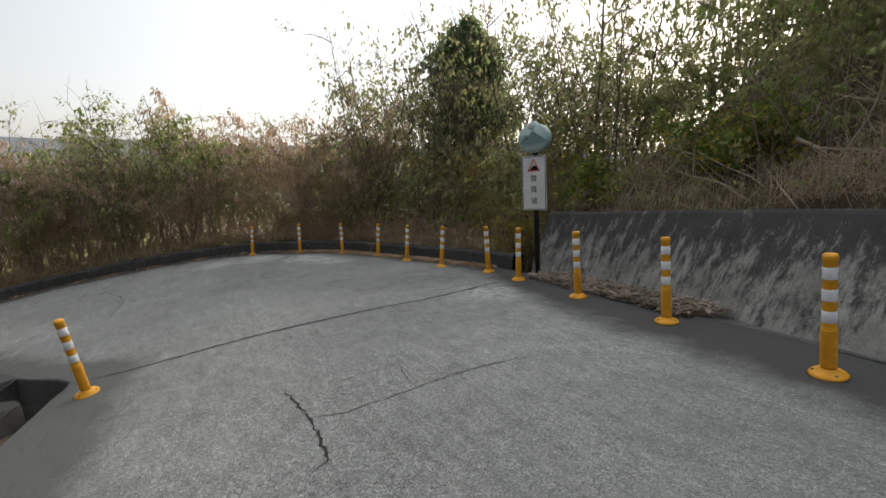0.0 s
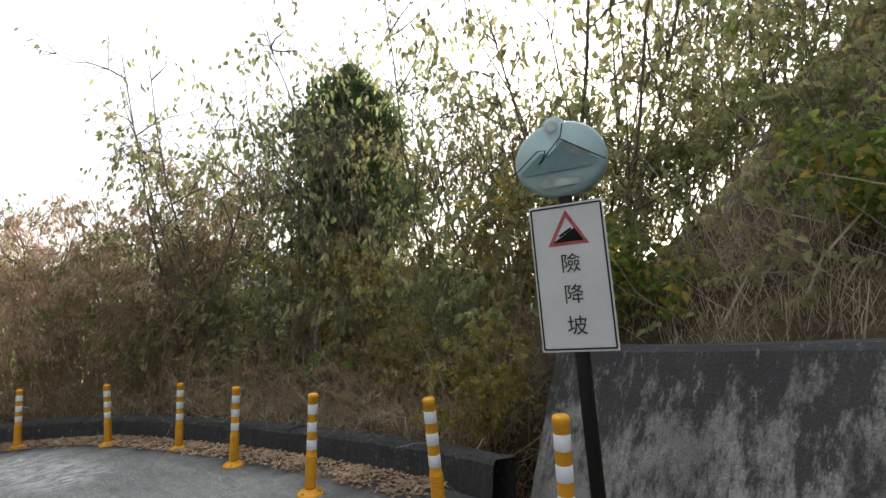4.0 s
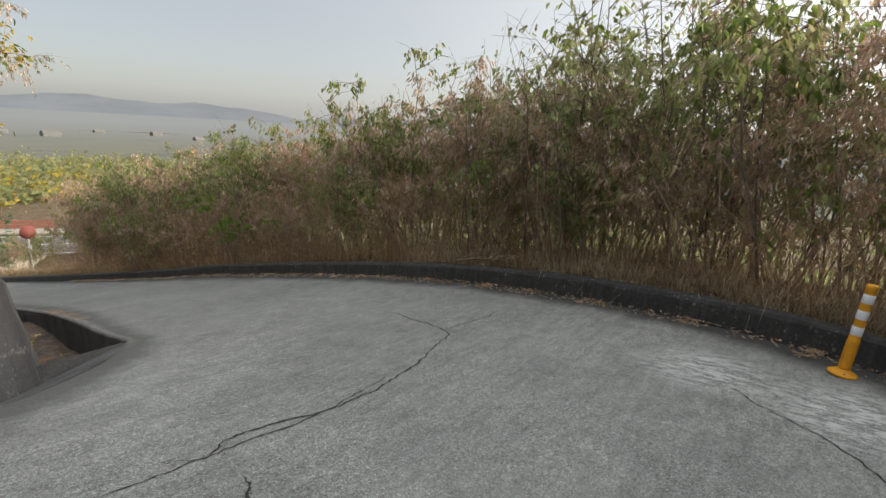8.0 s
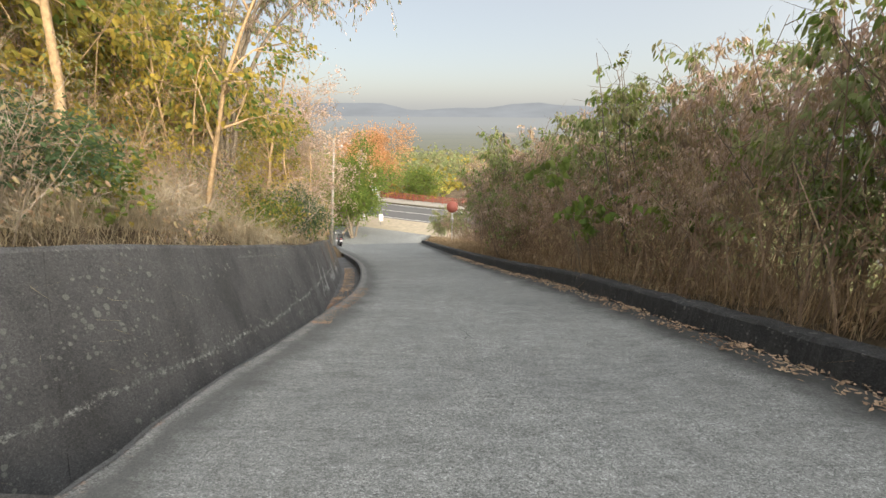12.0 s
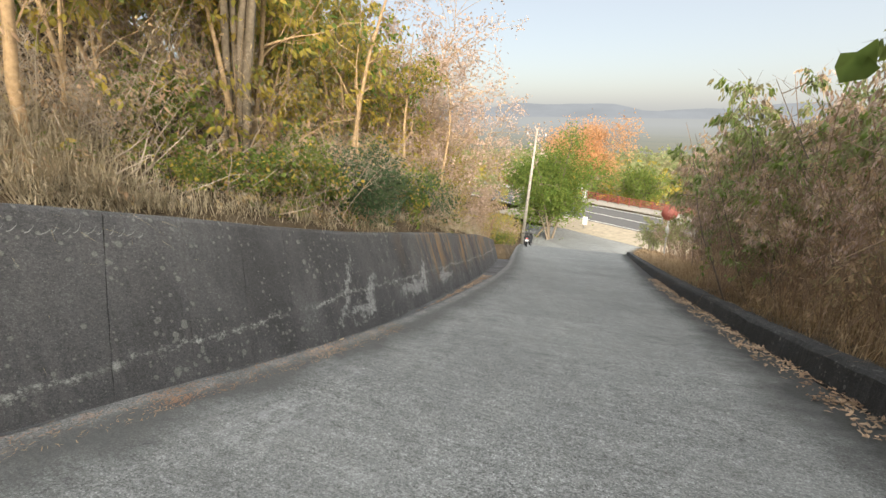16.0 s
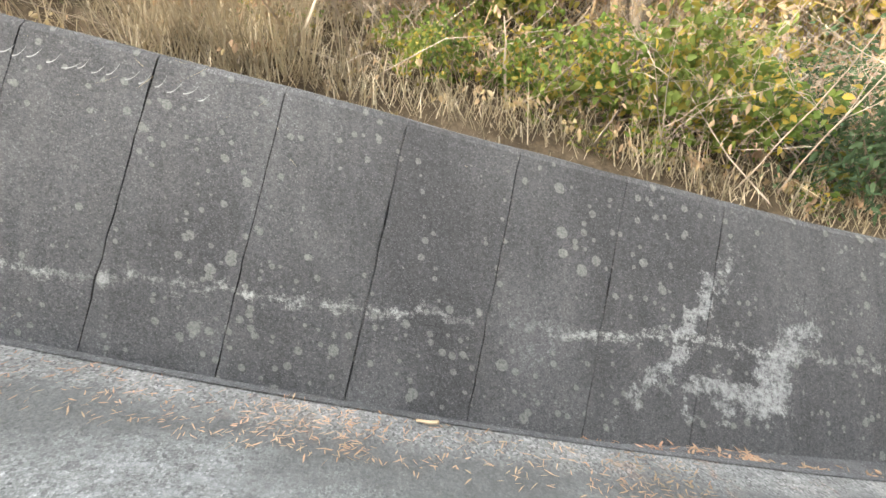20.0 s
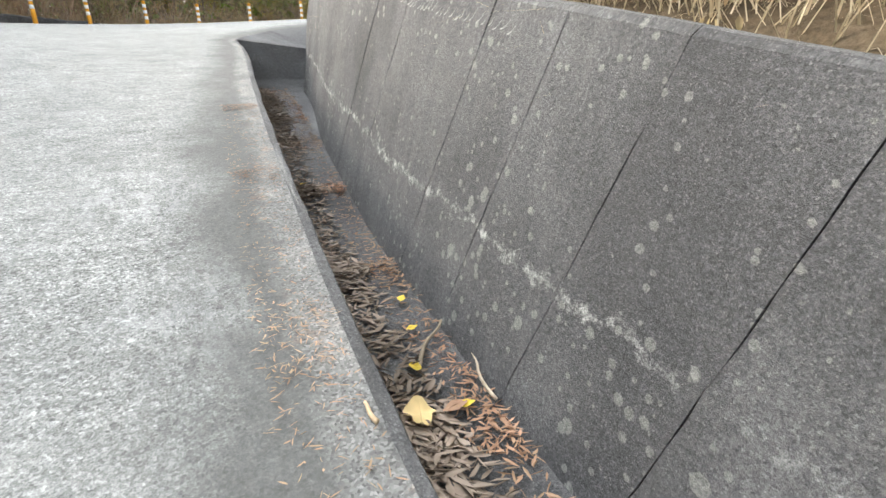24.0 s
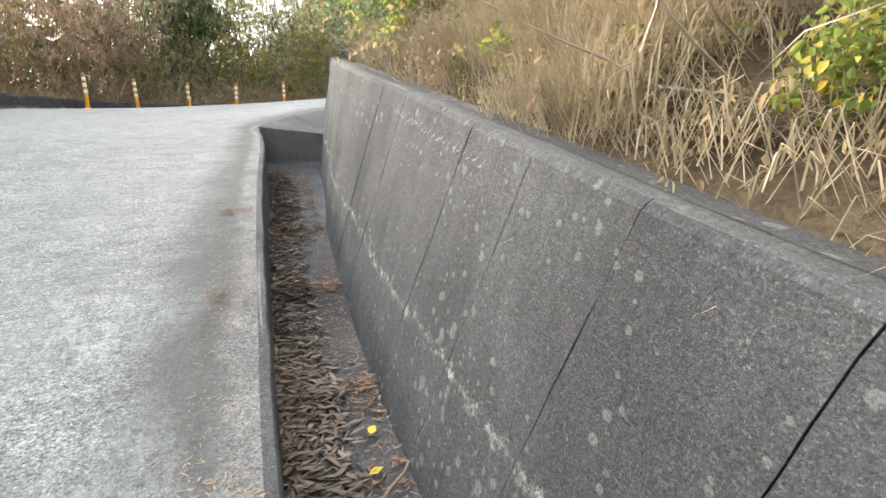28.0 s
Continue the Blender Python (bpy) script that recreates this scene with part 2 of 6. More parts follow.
def wall_material(name, tone=1.0, streaks=0.6, band=True, lichen=0.8, runs=()):
    """Old stained concrete. u runs along the wall, v is the height over its foot."""
    m = Mat(name, 0.9, 0.2)
    uv = m.uv()
    base = m.ramp(m.noise(1.1, 8, 0.65, uv), [(0.3, (0.050 * tone, 0.051 * tone, 0.053 * tone)), (0.55, (0.074 * tone, 0.075 * tone, 0.077 * tone)), (0.75, (0.104 * tone, 0.105 * tone, 0.107 * tone))])
    speck = m.n.new("ShaderNodeSeparateColor")
    m.link(m.voronoi(170.0, out="Color", vec=uv), speck.inputs[0])
    col = m.mix(1.0, base, m.ramp(speck.outputs[0], [(0.0, 0.70), (0.3, 0.92), (0.7, 1.04), (0.92, 1.18), (1.0, 1.7)]), "MULTIPLY")
    col = m.mix(0.9, col, m.ramp(m.noise(42.0, 6, 0.85, uv), [(0.36, 0.66), (0.5, 1.0), (0.64, 1.38)]), "MULTIPLY")
    drip = m.ramp(m.noise(5.0, 6, 0.7, m.scaled(uv, (3.0, 0.22, 1))), [(0.48, 0.0), (0.70, 1.0)])
    col = m.mix(m.math("MULTIPLY", m.math("MULTIPLY", drip, m.ramp(m.noise(55.0, 5, 0.8, uv), [(0.4, 0.2), (0.6, 1.0)])), streaks * 0.42), col, (0.22, 0.22, 0.215))
    col = m.mix(m.math("MULTIPLY", m.ramp(m.noise(0.9, 5, 0.65, m.scaled(uv, (1.4, 0.5, 1))), [(0.45, 0.0), (0.62, 1.0)]), 0.4), col, (0.028, 0.028, 0.029))
    # coarse sand grains showing in the worn face
    sand = m.n.new("ShaderNodeSeparateColor")
    m.link(m.voronoi(260.0, out="Color", vec=uv), sand.inputs[0])
    col = m.mix(m.ramp(sand.outputs[0], [(0.90, 0.0), (1.0, 0.32)]), col, (0.30, 0.30, 0.29))
    if lichen:
        # round patches of every size, crisp at the rim
        where = m.ramp(m.noise(1.3, 5, 0.65, uv), [(0.38, 0.25), (0.55, 1.0)])
        mottle = m.ramp(m.noise(70.0, 4, 0.8, uv), [(0.38, 0.25), (0.56, 1.0)])
        for grid, most, much in ((11.0, 0.40, 0.8), (19.0, 0.46, 0.7)):
            cell = m.n.new("ShaderNodeSeparateColor")
            m.link(m.voronoi(grid, out="Color", vec=uv, rand=0.9), cell.inputs[0])
            reach = m.math("MULTIPLY", m.math("SUBTRACT", m.math("MULTIPLY", cell.outputs[0], where), 0.10, True), most)
            rim = m.math("SUBTRACT", reach, m.math("ADD", m.voronoi(grid, vec=uv, rand=0.9), m.math("MULTIPLY", m.math("SUBTRACT", m.noise(grid * 5, 5, 0.75, uv), 0.5), 0.22)))
            spot = m.ramp(rim, [(0.0, 0.0), (0.03, 1.0)])
            col = m.mix(m.math("MULTIPLY", m.math("MULTIPLY", spot, mottle), lichen * much), col, (0.27, 0.275, 0.255))
    if band:
        sep = m.n.new("ShaderNodeSeparateXYZ")
        m.link(uv, sep.inputs[0])
        wob = m.math("MULTIPLY", m.math("SUBTRACT", m.noise(1.6, 6, 0.65, m.scaled(uv, (1, 0, 0))), 0.5), 0.22)
        d = m.math("ABSOLUTE", m.math("SUBTRACT", m.math("SUBTRACT", sep.outputs["Y"], 0.53), wob))
        line = m.ramp(m.math("ADD", d, m.math("MULTIPLY", m.math("SUBTRACT", m.noise(13.0, 8, 0.88, uv), 0.42), 0.55)), [(0.0, 0.95), (0.02, 0.6), (0.06, 0.0)])
        some = m.ramp(m.noise(1.9, 5, 0.7, m.scaled(uv, (1, 0.3, 0))), [(0.36, 0.12), (0.54, 1.0)])
        col = m.mix(m.math("MULTIPLY", m.math("MULTIPLY", line, some), 0.95), col, (0.46, 0.47, 0.45))
    # pale lime where water leaks through, and ochre runs further down
    sx = m.n.new("ShaderNodeSeparateXYZ")
    m.link(uv, sx.inputs[0])
    ragged = m.math("MULTIPLY", m.math("SUBTRACT", m.noise(9.0, 9, 0.9, uv), 0.54), 9.0)
    wave_u = m.math("MULTIPLY", m.math("SUBTRACT", m.noise(3.1, 5, 0.7, uv), 0.5), 0.9)
    wave_v = m.math("MULTIPLY", m.math("SUBTRACT", m.noise(4.3, 5, 0.7, m.scaled(uv, (1, 1.4, 1))), 0.5), 0.6)
    broken = m.ramp(m.noise(30.0, 6, 0.85, uv), [(0.40, 0.12), (0.56, 1.0)])
    if band:
        reach = m.ramp(m.math("DIVIDE", m.math("SUBTRACT", sx.outputs["X"], 31.5), 14.0, True), [(0.0, 0.0), (0.12, 0.75), (0.7, 1.0), (1.0, 0.4)])
        ochre = m.ramp(m.noise(2.6, 6, 0.7, m.scaled(uv, (1.5, 0.18, 1))), [(0.46, 0.0), (0.60, 1.0)])
        high = m.ramp(m.math("ADD", sx.outputs["Y"], m.math("MULTIPLY", m.math("SUBTRACT", m.noise(4.0, 5, 0.7, uv), 0.5), 0.6)), [(0.25, 0.0), (0.7, 1.0)])
        col = m.mix(m.math("MULTIPLY", m.math("MULTIPLY", m.math("MULTIPLY", reach, ochre), high), 0.8), col, m.ramp(m.noise(1.2, 4, 0.6, uv), [(0.4, (0.19, 0.165, 0.135)), (0.6, (0.33, 0.19, 0.075))]))
    for u, v, ru, rv, skew in runs:
        du = m.math("SUBTRACT", m.math("SUBTRACT", m.math("ADD", sx.outputs["X"], wave_u), u), m.math("MULTIPLY", m.math("SUBTRACT", sx.outputs["Y"], v), skew))
        a = m.math("POWER", m.math("ABSOLUTE", m.math("DIVIDE", du, ru)), 2.0)
        b = m.math("POWER", m.math("ABSOLUTE", m.math("DIVIDE", m.math("SUBTRACT", m.math("ADD", sx.outputs["Y"], wave_v), v), rv)), 2.0)
        col = m.mix(m.math("MULTIPLY", m.ramp(m.math("ADD", m.math("ADD", a, b), ragged), [(0.0, 0.8), (0.9, 0.0)]), broken), col, (0.40, 0.41, 0.405))
    m.color(col)
    m.bump(m.math("ADD", m.math("ADD", m.noise(70.0, 5, 0.8, uv), m.math("MULTIPLY", sand.outputs[0], 0.35)), m.math("MULTIPLY", m.noise(9.0, 4, 0.6, uv), 0.8)), 0.018, 0.8)
    return m.m


def ground_material():
    m = Mat("leaf_litter_soil", 0.95, 0.1)
    col = m.ramp(m.noise(1.2, 8, 0.7), [(0.3, (0.050, 0.037, 0.025)), (0.5, (0.105, 0.080, 0.052)), (0.7, (0.18, 0.142, 0.098))])
    col = m.mix(0.7, col, m.ramp(m.noise(26.0, 5, 0.8), [(0.35, 0.5), (0.65, 1.4)]), "MULTIPLY")
    m.color(col)
    m.bump(m.noise(18.0, 6, 0.8), 0.05, 0.8)
    return m.m


def mottled_wall():
    """Pale concrete blotched black by algae, washed clean in runs."""
    m = Mat("black_blotched_concrete", 0.9, 0.2)
    uv = m.uv()
    c = m.ramp(m.noise(1.4, 8, 0.7, uv), [(0.30, (0.13, 0.128, 0.122)), (0.5, (0.24, 0.237, 0.226)), (0.7, (0.34, 0.337, 0.322))])
    sep = m.n.new("ShaderNodeSeparateXYZ")
    m.link(uv, sep.inputs[0])
    blot = m.math("ADD", m.noise(3.2, 9, 0.8, m.scaled(uv, (1.7, 0.6, 1))), m.math("MULTIPLY", sep.outputs["Y"], 0.17))
    c = m.mix(m.ramp(blot, [(0.64, 0.0), (0.76, 0.9)]), c, (0.035, 0.035, 0.037))
    white = m.ramp(m.noise(4.5, 8, 0.8, m.scaled(uv, (1.6, 0.6, 1))), [(0.58, 0.0), (0.68, 0.7)])
    c = m.mix(white, c, (0.42, 0.42, 0.405))
    m.color(m.mix(0.7, c, m.ramp(m.noise(55.0, 5, 0.8, uv), [(0.35, 0.6), (0.62, 1.25)]), "MULTIPLY"))
    m.bump(m.noise(45.0, 6, 0.8, uv), 0.015, 0.7)
    return m.m


M_ROAD = road_material()
RUNS = ((29.74, 0.58, 0.06, 0.40, 0.8), (30.0, 0.28, 0.36, 0.09, 0.0), (30.34, 0.46, 0.14, 0.26, 0.5), (32.0, 0.34, 0.6, 0.10, 0.0), (32.6, 0.5, 0.12, 0.30, 0.4), (33.9, 0.36, 0.5, 0.10, 0.0),
        (19.9, 1.27, 0.75, 0.13, 0.0), (19.65, 0.55, 0.13, 0.40, 0.2), (19.4, 0.34, 0.40, 0.06, 0.0), (19.8, 0.10, 0.10, 0.14, 0.0))
M_WALL = wall_material("dark_stained_concrete", 1.38, runs=RUNS)
M_RWALL = mottled_wall()
M_KERB = wall_material("black_stained_kerb", 0.72, 0.7, False, 0.6)
M_MOSSY = wall_material("mossy_black_concrete", 0.7, 0.3, False, 0.2)
M_APRON = wall_material("mossy_drain_concrete", 1.7, 0.5, False, 0.0)
M_EDGE = plain("pale_edge_mortar", (0.34, 0.32, 0.28), 0.9, 0, 0.25, 6)
M_GROUND = ground_material()
M_CRACK = plain("crack_shadow", (0.03, 0.03, 0.028), 0.95)
M_CHALK = plain("white_scratch", (0.40, 0.41, 0.40), 0.9, 0, 0.25, 30)
M_YELLOW = plain("orange_yellow_plastic", (0.72, 0.33, 0.02), 0.45, 0, 0.14, 9)
M_BAND = plain("white_reflective_band", (0.72, 0.74, 0.78), 0.35, 0, 0.08, 20)
M_BOLT = plain("bolt_steel", (0.12, 0.11, 0.10), 0.5, 0.6)
M_POLE = plain("dark_painted_pole", (0.022, 0.020, 0.020), 0.5, 0, 0.2)
M_PANEL = plain("white_sign_face", (0.56, 0.57, 0.58), 0.4, 0, 0.05, 5)
M_BLACK = plain("black_print_and_hole_dark", (0.012, 0.012, 0.012), 0.5)
M_RED = plain("faded_red_print", (0.74, 0.20, 0.20), 0.5)
M_BARK = plain("grey_brown_bark", (0.25, 0.205, 0.15), 0.9, 0, 0.25, 20)
M_BARKDARK = plain("dark_grey_bark", (0.19, 0.155, 0.125), 0.9, 0, 0.25, 20)
M_BARK2 = plain("tan_bark", (0.46, 0.32, 0.18), 0.9, 0, 0.25, 20)
M_STEM = plain("reddish_brown_stem", (0.36, 0.25, 0.17), 0.9, 0, 0.25, 9)
M_TWIG = plain("dry_twig", (0.46, 0.385, 0.30), 0.9, 0, 0.2, 8)
M_DRY = leaf_material("dry_brown_leaves", [(0.34, 0.22, 0.14), (0.45, 0.31, 0.20), (0.35, 0.29, 0.16), (0.55, 0.41, 0.28)], 0.7, 0.5)
M_PINK = leaf_material("withered_pods", [(0.50, 0.365, 0.30), (0.57, 0.43, 0.36), (0.42, 0.315, 0.24), (0.42, 0.36, 0.23)], 0.7, 0.5)
M_GREEN = leaf_material("green_leaves", [(0.088, 0.149, 0.035), (0.149, 0.228, 0.052), (0.210, 0.263, 0.061), (0.088, 0.123, 0.044)])
M_DARKGREEN = leaf_material("dark_green_vine_leaves", [(0.075, 0.135, 0.065), (0.13, 0.21, 0.095), (0.19, 0.27, 0.11)])
M_OLIVE = leaf_material("olive_leaves", [(0.21, 0.26, 0.115), (0.29, 0.345, 0.15), (0.30, 0.27, 0.15), (0.36, 0.385, 0.17)])
M_YELLOWLEAF = leaf_material("yellow_green_leaves", [(0.42, 0.33, 0.07), (0.50, 0.38, 0.08), (0.29, 0.29, 0.07), (0.45, 0.28, 0.08)])
# autumn orange made paler, with the distance haze put into the leaf colour
M_ORANGE = leaf_material("haze_paled_orange_leaves", [(0.60, 0.33, 0.17), (0.66, 0.40, 0.21), (0.55, 0.28, 0.14)])
M_DEADLEAF = leaf_material("dark_wet_leaves", [(0.10, 0.080, 0.068), (0.17, 0.133, 0.108), (0.27, 0.22, 0.18), (0.13, 0.098, 0.088)], 0.6, 0.1)
M_REDLITTER = leaf_material("reddish_litter", [(0.24, 0.13, 0.085), (0.34, 0.21, 0.14), (0.30, 0.24, 0.16)], 0.8, 0.1)
M_BRIGHTLEAF = leaf_material("bright_yellow_leaf", [(0.62, 0.46, 0.05), (0.66, 0.50, 0.08)], 0.6, 0.2)
M_TANLEAF = leaf_material("tan_dry_leaf", [(0.56, 0.42, 0.19), (0.60, 0.46, 0.24)], 0.7, 0.2)
M_STRAW = leaf_material("straw_grass", [(0.46, 0.39, 0.27), (0.35, 0.29, 0.19), (0.56, 0.48, 0.35), (0.29, 0.25, 0.15)], 0.8, 0.3)
M_BROWNGRASS = leaf_material("withered_brown_grass", [(0.36, 0.25, 0.14), (0.27, 0.18, 0.10), (0.46, 0.34, 0.21), (0.22, 0.155, 0.09)], 0.8, 0.3)
M_LITTER = leaf_material("fallen_leaves", [(0.16, 0.105, 0.07), (0.30, 0.205, 0.135), (0.42, 0.31, 0.21), (0.22, 0.13, 0.10)], 0.8, 0.1)
M_FERN = leaf_material("blue_green_feathery_leaves", [(0.06, 0.11, 0.06), (0.09, 0.15, 0.075), (0.13, 0.18, 0.07)])


M_COPING = wall_material("worn_pale_coping", 1.7, 0.6, False, 0.5)

# ---- helpers for building ----
def mesh_from(name, verts, faces, material, uvs=None, smooth=False):
    me = bpy.data.meshes.new(name)
    me.from_pydata([tuple(v) for v in verts], [], faces)
    me.materials.append(material)
    if uvs is not None:
        layer = me.uv_layers.new(name="uv")
        flat = np.asarray(uvs, dtype=np.float32)[np.concatenate([np.asarray(f) for f in faces])]
        layer.data.foreach_set("uv", flat.ravel())
    if smooth:
        me.polygons.foreach_set("use_smooth", [True] * len(me.polygons))
    me.update()
    return me


def thing(name, me, label, category, group="", kind=""):
    return tagged(new(name, me), label, category, group, kind)


def empty(name, at, label, category, group="", kind=""):
    ob = new(name)
    ob.empty_display_size = 0.1
    ob.location = at
    return tagged(ob, label, category, group, kind)


def part(name, data, material, parent, label=""):
    """Links a bmesh, or mesh data, as one mesh object under a thing or a part."""
    if isinstance(data, bmesh.types.BMesh):
        me = bpy.data.meshes.new(name)
        data.to_mesh(me)
        data.free()
        me.materials.append(material)
        data = me
    ob = new(name, data)
    ob.parent = parent
    if label:
        ob["label"] = label
    return ob


def box(size, at=(0, 0, 0), bevel=0.0, rot=None):
    bm = bmesh.new()
    bmesh.ops.create_cube(bm, size=1.0)
    bmesh.ops.scale(bm, vec=size, verts=bm.verts)
    if bevel:
        bmesh.ops.bevel(bm, geom=bm.edges[:], offset=bevel, segments=2, affect="EDGES", profile=0.6)
    if rot is not None:
        bmesh.ops.transform(bm, matrix=rot, verts=bm.verts)
    bmesh.ops.translate(bm, vec=at, verts=bm.verts)
    return bm


def lathe(profile, sides=20, axis="Z", at=(0, 0, 0)):
    """A closed turned body from (radius, height) pairs."""
    bm = bmesh.new()
    rings = []
    for r, h in profile:
        rings.append([bm.verts.new((r * math.cos(2 * math.pi * i / sides), r * math.sin(2 * math.pi * i / sides), h)) for i in range(sides)])
    for a, b in zip(rings, rings[1:]):
        for i in range(sides):
            bm.faces.new((a[i], a[(i + 1) % sides], b[(i + 1) % sides], b[i]))
    bm.faces.new(rings[0][::-1])
    bm.faces.new(rings[-1])
    for f in bm.faces:
        f.smooth = len(f.verts) == 4
    if axis == "Y":
        bmesh.ops.rotate(bm, matrix=Matrix.Rotation(radians(90), 3, "X"), verts=bm.verts)
    bmesh.ops.translate(bm, vec=at, verts=bm.verts)
    return bm


def tube_lists(points, radii, sides, verts, faces):
    """Adds a tapered tube along points to the two lists."""
    first = len(verts)
    pts = [Vector(p) for p in points]
    for i, p in enumerate(pts):
        d = (pts[min(i + 1, len(pts) - 1)] - pts[max(i - 1, 0)]).normalized()
        u = d.cross(Vector((0.3, 0.9, 0.2))).normalized()
        v = d.cross(u)
        for k in range(sides):
            a = 2 * math.pi * k / sides
            verts.append(p + radii[i] * (math.cos(a) * u + math.sin(a) * v))
    for i in range(len(pts) - 1):
        for k in range(sides):
            a, b = first + i * sides + k, first + i * sides + (k + 1) % sides
            faces.append((a, b, b + sides, a + sides))


def spline(points, step):
    """Catmull-Rom through points, sampled about every step metres along the first two numbers."""
    P = np.array(points, float)
    P = np.vstack([2 * P[0] - P[1], P, 2 * P[-1] - P[-2]])
    out = []
    for i in range(1, len(P) - 2):
        n = max(2, int(np.linalg.norm(P[i + 1][:2] - P[i][:2]) / step))
        for t in np.linspace(0, 1, n, endpoint=False):
            a, b, c, d = P[i - 1], P[i], P[i + 1], P[i + 2]
            out.append(0.5 * (2 * b + (c - a) * t + (2 * a - 5 * b + 4 * c - d) * t * t + (3 * b - a - 3 * c + d) * t ** 3))
    out.append(P[-2])
    return np.array(out)


# ---- the lie of the land ----
LIE = (0.611, -0.376, -2.382, 1.044, 0.583, -0.459, 0.305, 0.306, 0.15, 0.348)


def road_z(x, y):
    """Height of the road: a steep bend, then an even fall of one in four."""
    x, y = np.asarray(x, float), np.asarray(y, float)
    u, v = np.clip(x, -24, 4) / 10, np.clip(y, -14, 9) / 10
    z = sum(c * m for c, m in zip(LIE, (1 + 0 * u, u, v, u * u, u * v, v * v, u ** 3, u * u * v, u * v * v, v ** 3)))
    far = -1.40 - 0.257 * (y - 8)
    k = np.clip((y - 5) / 4, 0, 1)
    k = k * k * (3 - 2 * k)
    flat = np.clip((y - 44) / 8, 0, 1)
    z = z * (1 - k) + np.maximum(far, -12.6 + 0 * far) * k
    return np.where(flat > 0, z * (1 - flat) + flat * -12.6, z)


# inner edge (x, y) and outer edge (x, y) of the carriageway, from the upper road down to the junction
EDGES = [(-22, -3.4, -22, -10.0), (-16, -4.2, -16.5, -10.6), (-12, -4.7, -12.5, -11.15), (-9.6, -4.95, -10.3, -11.5), (-8.3, -5.1, -8.5, -11.8),
         (-7.6, -5.2, -7.0, -12.1), (-6.4, -4.4, -5.4, -12.05), (-5.2, -3.75, -3.6, -11.75), (-4.2, -3.2, -2.0, -11.3), (-3.3, -2.55, -0.5, -10.7),
         (-2.65, -1.9, 0.8, -9.5), (-2.11, -1.0, 1.8, -8.2), (-2.08, -0.3, 2.3, -6.4), (-2.01, 0.6, 2.65, -4), (-1.85, 2, 2.75, -1), (-1.67, 4, 2.65, 2.5),
         (-1.54, 6.2, 2.5, 6.2), (-1.62, 9, 2.35, 10), (-2.0, 13.3, 2.15, 14), (-2.7, 18, 2.0, 20), (-4.2, 26, 1.9, 29), (-6.2, 37, 1.85, 38), (-7.6, 46, 1.85, 46.7), (-8.8, 53, 2.8, 52), (-9.6, 60, 5.5, 58)]
INNER = spline([e[:2] for e in EDGES], 0.25)
OUTER = spline([e[2:] for e in EDGES], 0.25)


class Line:
    """A plan line with its running length, to walk along and to offset to its left."""

    def __init__(self, pts):
        self.p = np.asarray(pts, float)
        self.s = np.r_[0, np.cumsum(np.linalg.norm(np.diff(self.p, axis=0), axis=1))]
        d = np.gradient(self.p, axis=0)
        d /= np.linalg.norm(d, axis=1)[:, None]
        self.n = np.stack([-d[:, 1], d[:, 0]], 1)

    def at(self, s, off=0.0):
        p = np.array([np.interp(s, self.s, self.p[:, k]) for k in (0, 1)])
        n = np.array([np.interp(s, self.s, self.n[:, k]) for k in (0, 1)])
        n = n / np.linalg.norm(n, axis=0)
        return p + n * off

    def near(self, x, y):
        return float(self.s[np.argmin((self.p[:, 0] - x) ** 2 + (self.p[:, 1] - y) ** 2)])

    def dist(self, X, Y):
        """Signed distance (left positive) and running length of the nearest point, for arrays."""
        D, S = np.empty(X.shape), np.empty(X.shape)
        for k in np.ndindex(X.shape[0]):
            dx, dy = X[k][:, None] - self.p[None, :, 0], Y[k][:, None] - self.p[None, :, 1]
            i = np.argmin(dx * dx + dy * dy, axis=1)
            r = np.arange(len(i))
            side = dx[r, i] * self.n[i, 0] + dy[r, i] * self.n[i, 1]
            D[k] = np.sign(side) * np.sqrt(dx[r, i] ** 2 + dy[r, i] ** 2)
            S[k] = self.s[i]
        return D, S


LIN, LOUT = Line(INNER), Line(OUTER)
S_PIT0, S_PIT1 = LIN.near(-8.3, -5.1), LIN.near(-6.4, -4.4)
S_DRAIN = LIN.near(-2.11, -1.0)
S_WALL1 = LIN.near(-3.6, 23)
S_RW = LOUT.near(-7.0, -12.1)          # end of the uphill retaining wall on the outer side
S_KERB0 = LOUT.near(-7.0, -12.1)


def along(table, s):
    """Straight lines between (s, value) pairs."""
    return np.interp(s, [a for a, _ in table], [b for _, b in table])


def sy(y):
    """Running length at a given y on the lower stretch of the inner edge."""
    return LIN.near(-1.8, y) if y < 12 else LIN.near(-2.0 - 0.13 * (y - 13), y)


FOOT_OFF = [(S_PIT0, 0.75), (S_DRAIN - 1.0, 0.92), (S_DRAIN, 0.87), (sy(1.5), 0.63), (sy(4.5), 0.59), (sy(6), 0.61), (sy(9), 0.66), (S_WALL1, 0.6)]
FOOT_DROP = [(S_PIT0, 0.6), (S_PIT1, 0.5), (S_DRAIN - 0.05, 0.42), (S_DRAIN + 0.05, 0.62), (sy(3.5), 0.68), (sy(4.6), 0.57), (sy(7), 0.35), (sy(12), 0.25), (S_WALL1, 0.2)]
TOP_OVER = [(S_PIT0, 0.25), (S_PIT1, 0.55), (S_DRAIN - 2.4, 0.95), (S_DRAIN, 1.05), (sy(1.0), 1.02), (sy(3.0), 0.98), (sy(5), 0.97), (sy(8), 0.93), (sy(12), 0.98), (sy(17), 0.95), (S_WALL1, 0.7)]

